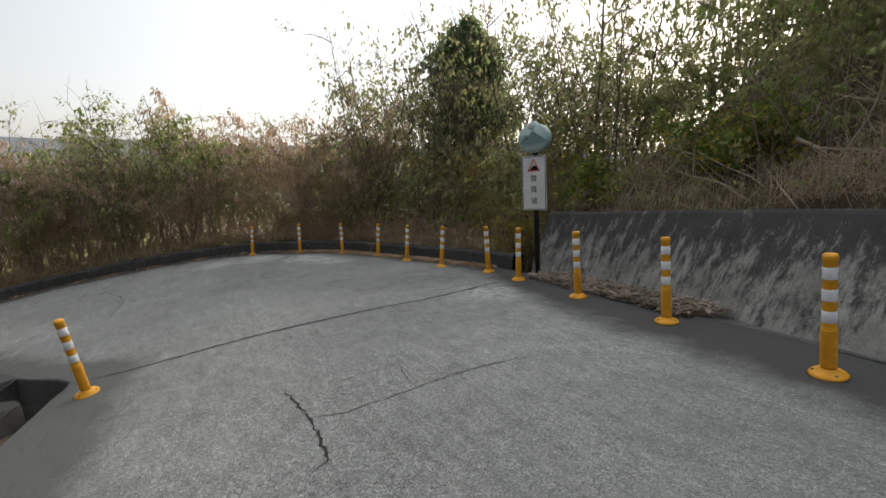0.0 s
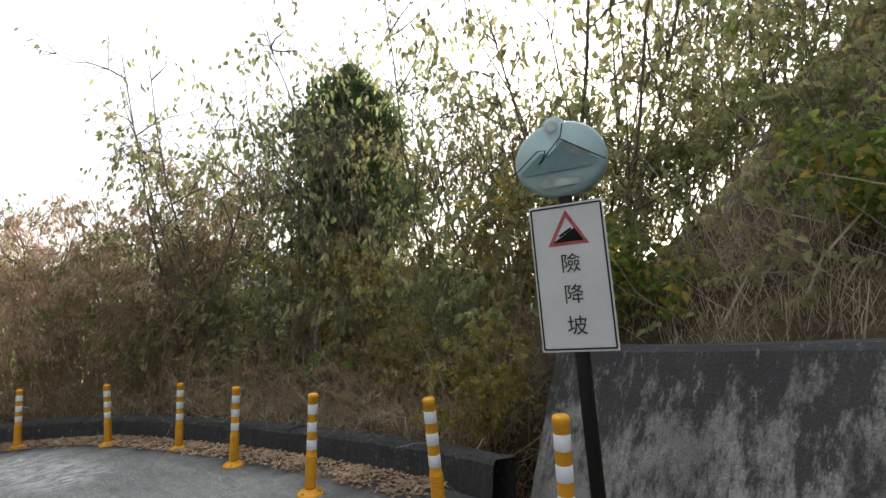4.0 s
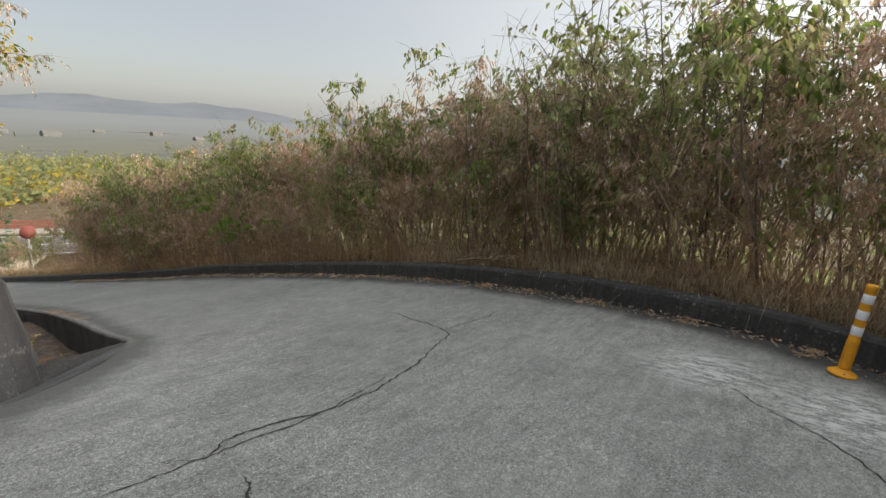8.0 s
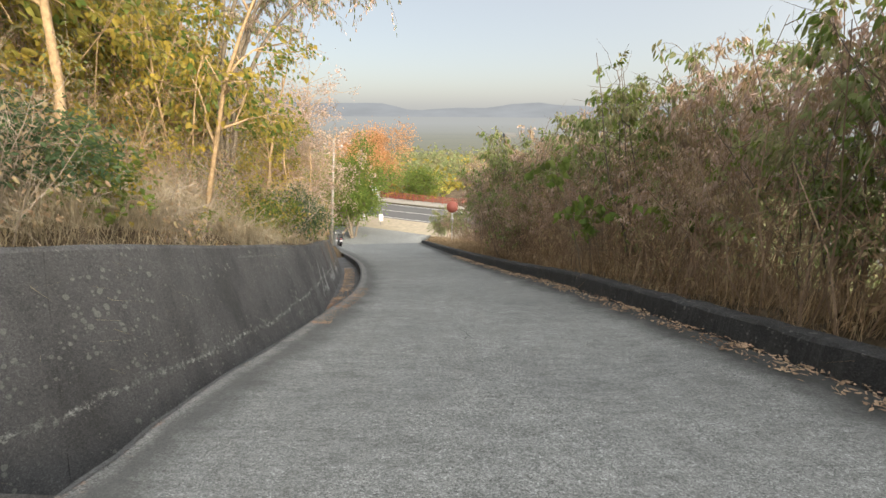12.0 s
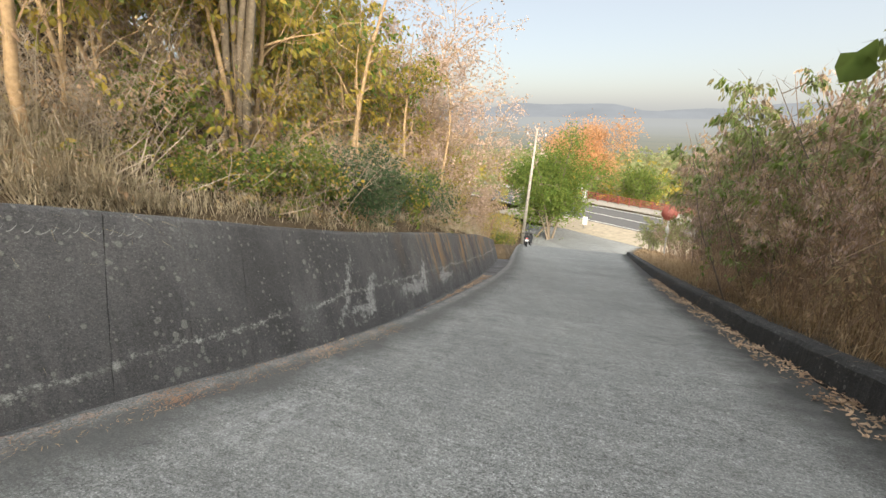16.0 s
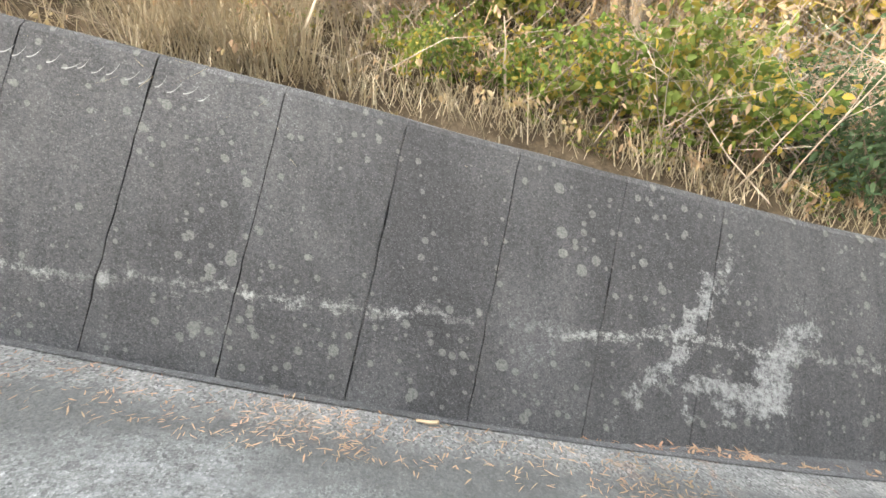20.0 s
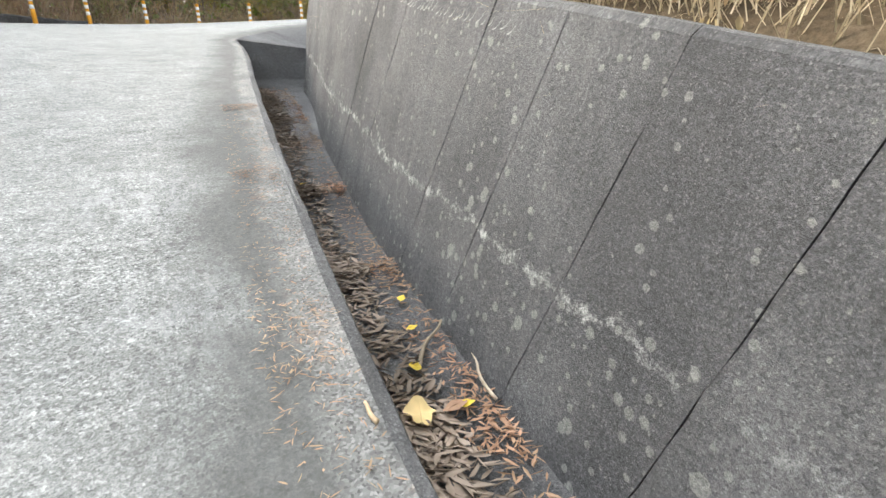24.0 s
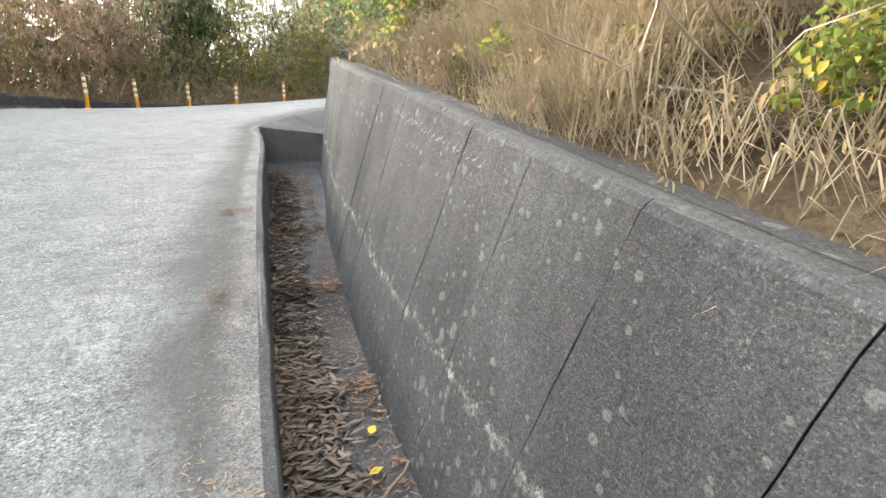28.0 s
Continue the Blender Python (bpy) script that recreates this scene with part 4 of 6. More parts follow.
ditch = thing("ditch", grid_mesh("ditch", ditch_rows(), M_APRON, False), "shallow leaf-filled ditch below the retaining wall", "ditch", kind="structure")
p = LOUT.at(S_RW - 1.25)
bm = box((1.15, 0.16, 0.5), (0, 0, 0), 0.02)
n2 = LOUT.at(S_RW - 1.25, -1) - p
bmesh.ops.transform(bm, matrix=Matrix.Translation((p[0] + n2[0] * 0.5, p[1] + n2[1] * 0.5, float(road_z(*p)) - 0.22)) @ Matrix.Rotation(math.atan2(n2[1], n2[0]), 4, "Z"), verts=bm.verts)
part("head_wall", bm, M_APRON, ditch, "small concrete head wall")

# ---- things by the roadside ----
def delineator_post():
    """A flexible post: flanged foot with bolts, ribbed lower tube, three white bands and a cap."""
    root = empty("delineator_post", (0, 0, 0), "orange-yellow flexible delineator post with three white bands", "delineator post", "posts round the bend")
    part("base_flange", lathe([(0.115, 0.0), (0.118, 0.012), (0.10, 0.03), (0.062, 0.042), (0.05, 0.06)], 24), M_YELLOW, root)
    prof = [(0.046, 0.05)]
    for i in range(14):
        h = 0.07 + i * 0.02
        prof += [(0.046, h), (0.050, h + 0.005), (0.050, h + 0.012), (0.046, h + 0.017)]
    prof += [(0.043, 0.38), (0.043, 0.84), (0.046, 0.845), (0.046, 0.872), (0.038, 0.884), (0.012, 0.886)]
    part("tube", lathe(prof, 20), M_YELLOW, root)
    for h in (0.40, 0.555, 0.71):
        part("band", lathe([(0.0432, h), (0.0445, h + 0.002), (0.0445, h + 0.083), (0.0432, h + 0.085)], 20), M_BAND, root, "white reflective band")
    for k in range(3):
        a = 2.1 * k + 0.4
        part("bolt", lathe([(0.012, 0.012), (0.012, 0.034), (0.007, 0.038)], 8, at=(0.088 * math.cos(a), 0.088 * math.sin(a), 0)), M_BOLT, root)
    return root


# x, y, and the lean of the top towards x and y in degrees
POSTS = [(-12.90, -10.46, 5, 7), (-11.36, -10.82, 6, 3), (-9.86, -11.07, 4.6, 4), (-8.17, -11.39, 2.3, 2.7), (-6.98, -11.59, 3.3, 4.8), (-5.56, -11.33, 0, -1), (-3.86, -11.28, 0, -0.8), (-2.31, -11.12, 0, 0), (-0.92, -10.54, 2, 2.5), (0.36, -9.58, 3, 0), (1.30, -8.31, 2, -2)]
first = delineator_post()


def leaning_at(x, y, lx, ly, turn):
    return pose(x, y, float(road_z(x, y)) + 0.004) @ pose(0, 0, 0, -ly, lx, 0) @ pose(0, 0, 0, 0, 0, turn)


for i, (x, y, lx, ly) in enumerate(POSTS):
    m = leaning_at(x, y, lx, ly, 40 * i)
    if i == 0:
        first.matrix_basis = m
    else:
        copy_thing(first, m)
leaning = copy_thing(first, leaning_at(-8.43, -5.48, -3, 9, 0))
tagged(leaning, "leaning orange-yellow delineator post at the drain pit")


def traffic_cone():
    root = empty("traffic_cone", (0, 0, 0), "faded red plastic traffic cone beside the drain", "traffic cone")
    part("foot", box((0.38, 0.38, 0.035), (0, 0, 0.018), 0.012), M_CONE, root)
    part("cone", lathe([(0.15, 0.034), (0.14, 0.06), (0.035, 0.66), (0.03, 0.70), (0.022, 0.70)], 20), M_CONE, root)
    part("collar", lathe([(0.108, 0.26), (0.111, 0.262), (0.082, 0.42), (0.079, 0.42)], 20), M_BAND, root, "white reflective collar")
    return root


M_CONE = plain("faded_red_plastic", (0.55, 0.10, 0.07), 0.5, 0, 0.15, 8)
traffic_cone().matrix_basis = pose(-5.98, -3.86, float(road_z(-5.98, -3.86)) + 0.003, 0, 0, 25)


def text_mesh(body, size):
    cu = bpy.data.curves.new("letters", "FONT")
    cu.body, cu.size, cu.extrude, cu.align_x, cu.align_y = body, size, 0.0012, "CENTER", "CENTER"
    ob = new("letters", cu)
    dg = bpy.context.evaluated_depsgraph_get()
    me = bpy.data.meshes.new_from_object(ob.evaluated_get(dg))
    bpy.data.objects.remove(ob)
    return me


def flat_shape(points, thick=0.002):
    bm = bmesh.new()
    f = bm.faces.new([bm.verts.new((x, 0, z)) for x, z in points])
    bmesh.ops.solidify(bm, geom=[f], thickness=thick)
    return bm


def plate_body():
    bm = lathe([(0.0, -0.09), (0.272, -0.09), (0.283, -0.08), (0.285, 0.03), (0.26, 0.07), (0.0, 0.08)], 48, "Y")
    bmesh.ops.scale(bm, vec=(1.0, 1.0, 0.84), verts=bm.verts)
    bump = lathe([(0.0, -0.09), (0.075, -0.09), (0.08, -0.08), (0.08, 0.03), (0.07, 0.05), (0.0, 0.05)], 20, "Y", (-0.02, 0, 0.20))
    me = bpy.data.meshes.new("bump")
    bump.to_mesh(me)
    bump.free()
    bm.from_mesh(me)
    bmesh.ops.translate(bm, vec=(0, -0.02, 2.31), verts=bm.verts)
    return bm


def sign_post():
    """Steep descent sign: pole, white board with its border, picture and three characters, and a painted round plate above."""
    root = empty("steep_descent_sign", (0, 0, 0), "white steep-descent sign board and painted round plate on a dark pole", "road sign")
    part("pole", lathe([(0.045, -0.3), (0.045, 2.35), (0.03, 2.37)], 18), M_POLE, root, "dark painted steel pole")
    board = part("board", box((0.455, 0.012, 0.91), (0, -0.056, 1.565), 0.004), M_PANEL, root)
    w, h, t = 0.425, 0.875, 0.010
    for a, b in (((w, 0.002, t), (0, -0.0635, 1.565 + h / 2)), ((w, 0.002, t), (0, -0.0635, 1.565 - h / 2)), ((t, 0.002, h), (-w / 2, -0.0635, 1.565)), ((t, 0.002, h), (w / 2, -0.0635, 1.565))):
        part("border", box(a, b), M_BLACK, board, "black border line")
    tri = [(-0.125, -0.105), (0.125, -0.105), (0.0, 0.115)]
    inn = [(-0.088, -0.085), (0.088, -0.085), (0.0, 0.070)]
    for k in range(3):
        a, b, c, d = tri[k], tri[(k + 1) % 3], inn[(k + 1) % 3], inn[k]
        bm = flat_shape([a, b, c, d])
        bmesh.ops.translate(bm, vec=(0, -0.0645, 1.865), verts=bm.verts)
        part("warning_triangle", bm, M_RED, board, "faded red triangle bar")
    for shape in ([(-0.095, -0.082), (0.095, -0.082), (0.045, 0.0)], [(-0.055, -0.038), (0.022, 0.006), (0.030, -0.008), (-0.047, -0.050)]):
        bm = flat_shape(shape)
        bmesh.ops.translate(bm, vec=(0, -0.0648, 1.862), verts=bm.verts)
        part("slope_picture", bm, M_BLACK, board, "black slope picture")
    for ch, z in (("險", 1.64), ("降", 1.45), ("坡", 1.26)):
        me = text_mesh(ch, 0.125)
        me.materials.clear()
        me.materials.append(M_BLACK)
        ob = part("character", me, None, board, "black painted character")
        ob.matrix_basis = Matrix.Translation((0.0, -0.0635, z)) @ Matrix.Rotation(radians(90), 4, "X")
    for z in (1.3, 1.85):
        part("clamp", box((0.11, 0.03, 0.035), (0, -0.036, z), 0.004), M_BOLT, root, "steel clamp")
    plate = part("round_plate", plate_body(), M_PLATE, root, "blue-green round plate with a painted mountain")
    front = -0.1125
    picture = [([(-0.24, -0.07), (-0.10, 0.04), (-0.05, 0.02), (0.03, 0.09), (0.24, -0.06), (0.20, -0.09), (-0.20, -0.09)], M_TEAL), ([(0.04, 0.095), (0.20, -0.01), (0.17, -0.035), (0.10, 0.0), (0.05, 0.03)], M_SAND), ([(-0.15, -0.15), (-0.05, -0.12), (0.15, -0.15), (0.10, -0.19), (-0.10, -0.19)], M_PALE)]
    for pts, mat in picture:
        bm = flat_shape(pts)
        bmesh.ops.translate(bm, vec=(0, front, 2.31), verts=bm.verts)
        part("mountain_picture", bm, mat, plate)
    for pts in ([(-0.28, -0.07), (-0.12, 0.055), (-0.07, 0.05), (-0.10, -0.02)], [(-0.12, -0.03), (-0.03, 0.06), (0.03, 0.12), (0.05, 0.2)], [(0.0, 0.07), (0.03, 0.105), (0.15, 0.02), (0.28, -0.07)]):
        v, f = [], []
        tube_lists([(x, front - 0.003, 2.31 + z) for x, z in pts], [0.004] * len(pts), 5, v, f)
        part("outline", mesh_from("outline", v, f, M_BLACK), None, plate, "thin black outline")
    part("emblem", lathe([(0.045, -0.002), (0.045, 0.002), (0.03, 0.003)], 20, "Y", (-0.02, front, 2.31 + 0.20)), M_PALE, plate)
    return root


M_PLATE = plain("blue_green_paint", (0.36, 0.50, 0.51), 0.45, 0, 0.12, 4)
M_TEAL = plain("teal_paint", (0.29, 0.45, 0.46), 0.5)
M_SAND = plain("sand_paint", (0.44, 0.47, 0.43), 0.5)
M_PALE = plain("pale_paint", (0.50, 0.58, 0.58), 0.5)
sign = sign_post()
sign.matrix_basis = pose(-8.08, -11.87, 3.24, -1.0, -5.6, 202.0)


def scooter(colour):
    """A parked motor scooter: wheels, step-through body, seat, front shield, handlebar, mirrors, lamps."""
    root = empty("motor_scooter", (0, 0, 0), "dark motor scooter parked on its stand at the road edge", "scooter", "parked scooters")
    for y in (-0.62, 0.62):
        bm = bmesh.new()
        verts, faces = [], []
        ring = [(0, y + 0.19 * math.cos(a), 0.235 + 0.19 * math.sin(a)) for a in np.linspace(0, 2 * math.pi, 21)]
        tube_lists(ring, [0.05] * 21, 8, verts, faces)
        wheel = part("wheel", mesh_from("wheel", verts, faces, M_TYRE, None, True), None, root)
        part("rim", lathe([(0.15, -0.03), (0.15, 0.03), (0.05, 0.04)], 16, "Y"), M_STEEL, wheel).matrix_basis = Matrix.Translation((0, y, 0.235)) @ Matrix.Rotation(radians(90), 4, "Z")
    def loft(name, secs, mat, label=""):
        verts, faces = [], []
        n = 10
        for (y, z, w, h) in secs:
            for k in range(n):
                a = 2 * math.pi * k / n
                verts.append((w * math.cos(a), y, z + h * math.sin(a)))
        for i in range(len(secs) - 1):
            for k in range(n):
                faces.append((i * n + k, i * n + (k + 1) % n, (i + 1) * n + (k + 1) % n, (i + 1) * n + k))
        faces += [tuple(range(n))[::-1], tuple(range((len(secs) - 1) * n, len(secs) * n))]
        return part(name, mesh_from(name, verts, faces, mat, None, True), None, root, label)
    loft("rear_body", [(-0.92, 0.66, 0.07, 0.06), (-0.75, 0.62, 0.15, 0.13), (-0.4, 0.52, 0.18, 0.18), (-0.1, 0.42, 0.16, 0.14), (0.05, 0.34, 0.13, 0.08)], colour)
    loft("seat", [(-0.85, 0.78, 0.10, 0.04), (-0.6, 0.79, 0.16, 0.06), (-0.25, 0.75, 0.15, 0.06), (-0.02, 0.72, 0.09, 0.05)], M_TYRE, "black seat")
    loft("footboard", [(-0.1, 0.30, 0.15, 0.05), (0.3, 0.29, 0.17, 0.05), (0.42, 0.34, 0.15, 0.07)], M_TYRE)
    loft("front_shield", [(0.42, 0.34, 0.14, 0.05), (0.50, 0.6, 0.20, 0.14), (0.52, 0.85, 0.15, 0.12), (0.50, 1.0, 0.09, 0.05)], colour)
    loft("mudguard", [(0.36, 0.42, 0.06, 0.03), (0.62, 0.46, 0.075, 0.03), (0.86, 0.36, 0.06, 0.03)], colour)
    bar = part("handlebar", lathe([(0.014, -0.34), (0.018, -0.33), (0.018, -0.22), (0.012, -0.2), (0.012, 0.2), (0.018, 0.22), (0.018, 0.33), (0.014, 0.34)], 10), M_TYRE, root)
    bar.matrix_basis = Matrix.Translation((0, 0.46, 1.0)) @ Matrix.Rotation(radians(90), 4, "Y")
    for s_ in (-1, 1):
        v, f = [], []
        tube_lists([(s_ * 0.2, 0.46, 1.0), (s_ * 0.26, 0.47, 1.12), (s_ * 0.30, 0.47, 1.18)], [0.006] * 3, 6, v, f)
        st = part("mirror_stalk", mesh_from("mirror_stalk", v, f, M_TYRE), None, root)
        part("mirror", lathe([(0.055, -0.008), (0.06, 0.0), (0.05, 0.02)], 14, "Y", (s_ * 0.31, 0.47, 1.21)), M_STEEL, st)
    part("tail_lamp", box((0.16, 0.03, 0.06), (0, -0.93, 0.66), 0.012), M_RED, root, "red tail lamp")
    part("number_plate", box((0.25, 0.008, 0.14), (0, -0.97, 0.50), 0.002), M_PANEL, root, "white number plate")
    v, f = [], []
    tube_lists([(-0.12, -0.3, 0.3), (-0.19, -0.28, 0.02)], [0.012, 0.012], 6, v, f)
    part("stand", mesh_from("stand", v, f, M_STEEL), None, root)
    return root


M_TYRE = plain("black_rubber", (0.018, 0.018, 0.018), 0.7)
M_STEEL = plain("grey_steel", (0.35, 0.35, 0.35), 0.35, 0.8)
M_SCOOT = plain("charcoal_paint", (0.035, 0.037, 0.042), 0.3)
for x, y, a in ((-5.55, 37.3, 12), (-6.0, 40.6, -8)):
    if a == 12:
        one = scooter(M_SCOOT)
        one.matrix_basis = pose(x, y, float(road_z(x, y)), -14, 0, a)
    else:
        copy_thing(one, pose(x, y, float(road_z(x, y)), -14, 0, a))

# ---- plants ----
def leaf_arrays(centres, rng, length, width, droop, fold=0.25, ways=None):
    """Pointed oval leaves folded along the midrib: six corners each, at the given places, hanging along ways if given."""
    n = len(centres)
    az = rng.uniform(0, 2 * math.pi, n)
    el = rng.normal(-droop, 0.45, n)
    L = length * rng.uniform(0.6, 1.25, n)
    W = width * rng.uniform(0.6, 1.25, n)
    d = np.stack([np.cos(az) * np.cos(el), np.sin(az) * np.cos(el), np.sin(el)], 1)
    if ways is not None:
        d = d * 0.75 + ways
        d /= np.linalg.norm(d, axis=1)[:, None] + 1e-9
    a = np.cross(d, rng.normal(0, 1, (n, 3)))
    a /= np.linalg.norm(a, axis=1)[:, None] + 1e-9
    up = np.cross(a, d)
    side, rise_ = a * (W / 2)[:, None], up * (W * fold)[:, None]
    near, far = centres + d * (L * 0.28)[:, None], centres + d * (L * 0.66)[:, None]
    v = np.empty((n, 6, 3))
    v[:, 0] = centres
    v[:, 1] = near + side + rise_
    v[:, 2] = far + side * 0.82 + rise_ * 0.6
    v[:, 3] = centres + d * L[:, None] - up * (W * 0.2)[:, None]
    v[:, 4] = far - side * 0.82 + rise_ * 0.6
    v[:, 5] = near - side + rise_
    return v.reshape(-1, 3)


def leaves_mesh(name, verts, material):
    n = len(verts) // 6
    me = bpy.data.meshes.new(name)
    me.vertices.add(n * 6)
    me.vertices.foreach_set("co", verts.astype(np.float32).ravel())
    me.loops.add(n * 8)
    me.polygons.add(n * 2)
    idx = (np.arange(n)[:, None] * 6 + np.array([0, 1, 2, 3, 0, 3, 4, 5])).astype(np.int32)
    me.loops.foreach_set("vertex_index", idx.ravel())
    me.polygons.foreach_set("loop_start", np.arange(0, n * 8, 4, dtype=np.int32))
    me.materials.append(material)
    me.update(calc_edges=True)
    return me


def sprays(starts, ends, count, rng, scatter):
    """Places and ways of leaves strung along twigs, thicker towards the tip and drooping with it."""
    i = rng.integers(0, len(starts), count)
    t = rng.random(count) ** 0.7
    w = ends[i] - starts[i]
    far = np.linalg.norm(w, axis=1)[:, None] + 1e-9
    at = starts[i] + w * t[:, None] + rng.normal(0, scatter, (count, 3))
    at[:, 2] -= 0.25 * far[:, 0] * t * t
    way = w / far * 0.5 + np.array((0, 0, -0.35))
    return at, way


def woody(seed, height, stems, spread, limbs, twigs, lean=0.25, radius=0.02, wander=0.25):
    """Stems that fork into limbs and twigs. Returns tube lists and the twig points where leaves sit."""
    rng = np.random.default_rng(seed)
    verts, faces, tips = [], [], []
    for _ in range(stems):
        az = rng.uniform(0, 2 * math.pi)
        base = np.array([rng.normal(0, spread * 0.15), rng.normal(0, spread * 0.15), -0.15])
        way = np.array([math.cos(az) * lean * rng.uniform(0.3, 1.3), math.sin(az) * lean * rng.uniform(0.3, 1.3), 1.0])
        h = height * rng.uniform(0.65, 1.0)
        pts, p = [base], base
        for k in range(6):
            way = way + rng.normal(0, wander * 0.35, 3) * (1, 1, 0.3)
            p = p + way / np.linalg.norm(way) * h / 6
            pts.append(p)
        r = radius * h / height
        tube_lists(pts, [r * (1 - 0.13 * k) for k in range(7)], 5, verts, faces)
        for _ in range(limbs):
            k = rng.uniform(1.6, 5.9)
            i = int(k)
            q = pts[i] + (pts[i + 1] - pts[i]) * (k - i)
            a2 = rng.uniform(0, 2 * math.pi)
            w2 = np.array([math.cos(a2), math.sin(a2), rng.uniform(0.3, 1.1)])
            l2 = spread * rng.uniform(0.35, 0.8) * (1.15 - 0.12 * k)
            lp = [q]
            for j in range(4):
                w2 = w2 + rng.normal(0, 0.25, 3)
                lp.append(lp[-1] + w2 / np.linalg.norm(w2) * l2 / 4)
            tube_lists(lp, [r * 0.45 * (1 - 0.2 * j) for j in range(5)], 4, verts, faces)
            for _ in range(twigs):
                j = rng.integers(1, 5)
                w3 = rng.normal(0, 1, 3) + w2 * 0.6
                l3 = spread * rng.uniform(0.12, 0.35)
                e = lp[j] + w3 / np.linalg.norm(w3) * l3
                m = (lp[j] + e) / 2 + rng.normal(0, 0.03, 3)
                tube_lists([lp[j], m, e], [r * 0.2, r * 0.15, r * 0.08], 3, verts, faces)
                tips.append(np.r_[lp[j], e])
    return verts, faces, np.array(tips), rng


SHRUBS = {}


def shrub(key, label, category, seed, height, stems, spread, limbs, twigs, leaves, length, width, droop, leaf_mat, bark, lean=0.25, radius=0.02, scatter=0.10, second=None, low=0.0):
    """Builds one plant; copies are made from it. second: a share of the leaves in another material."""
    root = empty(key, (0, 0, -200), label, category, key + " thicket")
    v, f, tips, rng = woody(seed, height, stems, spread, limbs, twigs, lean, radius)
    part("trunk", mesh_from("trunk", v, f, bark, None, True), None, root)
    tips = tips[tips[:, 5] > low * height]
    keep = rng.random(len(tips)) < 0.75
    tips = tips[keep]
    n2 = int(leaves * second[0]) if second else 0
    for count, mat, nm in ((leaves - n2, leaf_mat, "foliage"), (n2, second[1] if second else None, "seed_foliage")):
        if count:
            at, way = sprays(tips[:, :3], tips[:, 3:], count, rng, scatter)
            part(nm, leaves_mesh(nm, leaf_arrays(at, rng, length, width, droop, 0.25, way), mat), None, root)
    SHRUBS.setdefault(key, []).append(root)
    return root


for k in range(3):
    shrub("dry_shrub", "tall thin-stemmed shrub with withered brown leaves and pods", "shrub", 10 + k, 3.6, 9, 1.3, 5, 5, 1900, 0.10, 0.028, 1.2, M_DRY, M_STEM, 0.24, 0.015, 0.04, (0.55, M_PINK), 0.45)
for k in range(3):
    shrub("olive_shrub", "leggy shrub with drooping olive-green leaves", "shrub", 20 + k, 3.6, 7, 1.5, 5, 5, 1700, 0.105, 0.042, 1.0, M_OLIVE, M_BARKDARK, 0.28, 0.019, 0.035, (0.35, M_GREEN), 0.28)
for k in range(2):
    shrub("green_shrub", "leafy green shrub with broad leaves", "shrub", 30 + k, 1.6, 6, 1.5, 5, 5, 1000, 0.12, 0.085, 0.3, M_GREEN, M_BARK, 0.5, 0.014, 0.10, (0.25, M_YELLOWLEAF))
for k in range(3):
    shrub("yellow_shrub", "thin-stemmed shrub with yellow-green autumn leaves", "shrub", 40 + k, 3.9, 7, 1.6, 5, 5, 2000, 0.105, 0.055, 0.6, M_YELLOWLEAF, M_BARK2, 0.3, 0.028, 0.05, (0.35, M_OLIVE), 0.25)
for k in range(3):
    shrub("bare_tree", "slender half-bare tree with sparse drooping leaves", "tree", 50 + k, 6.0, 6, 2.8, 9, 7, 1150, 0.12, 0.055, 1.3, M_OLIVE, M_BARKDARK, 0.34, 0.030, 0.03)
for k in range(2):
    shrub("hill_tree", "thicket tree with many thin trunks and fine olive leaves", "tree", 60 + k, 6.5, 8, 2.4, 7, 8, 3000, 0.10, 0.048, 0.7, M_OLIVE, M_BARK2, 0.28, 0.040, 0.18, (0.45, M_YELLOWLEAF), 0.15)
shrub("broadleaf_sapling", "spindly sapling with large hanging green leaves", "shrub", 90, 3.9, 2, 1.3, 7, 2, 44, 0.21, 0.17, 1.2, M_GREEN, M_BARK, 0.22, 0.014, 0.03, None, 0.35)
shrub("young_tree", "young pale-barked tree with thin yellow-green foliage", "tree", 95, 5.0, 2, 2.0, 8, 7, 1300, 0.11, 0.06, 0.6, M_YELLOWLEAF, M_BARK2, 0.12, 0.055, 0.10, (0.4, M_GREEN), 0.3)
for k in range(2):
    shrub("weed", "small leafy green weed", "weed", 100 + k, 0.55, 5, 0.4, 3, 3, 90, 0.075, 0.05, 0.1, M_GREEN, M_BARK, 0.5, 0.005, 0.03, (0.3, M_YELLOWLEAF))
for k in range(2):
    shrub("thorn_bush", "tangled dry leafless bush", "bush", 70 + k, 1.5, 14, 1.6, 5, 6, 350, 0.06, 0.025, 0.8, M_DRY, M_TWIG, 0.75, 0.008, 0.08)
for k in range(2):
    shrub("fern_bush", "feathery blue-green bush over the wall", "bush", 80 + k, 1.3, 8, 1.2, 5, 6, 3000, 0.075, 0.028, 0.2, M_FERN, M_BARK, 0.6, 0.012, 0.09)

used = {}


def plant(key, x, y, scale=1.0, sink=0.05, z=None, tilt=0.0, rng=random):
    """Sets a copy of a plant on the ground."""
    kinds = SHRUBS[key]
    i = rng.randrange(len(kinds))
    src = kinds[i]
    m = pose(x, y, (ground_z(x, y) if z is None else z) - sink, rng.uniform(-tilt, tilt), rng.uniform(-tilt, tilt), rng.uniform(0, 360))
    if src.name not in used:
        used[src.name] = 1
        src.matrix_basis = m @ Matrix.Scale(scale, 4)
        ob = src
    else:
        ob = copy_thing(src, m)
        ob.scale = (scale, scale, scale * rng.uniform(0.9, 1.1))
    return ob


rng = random.Random(11)


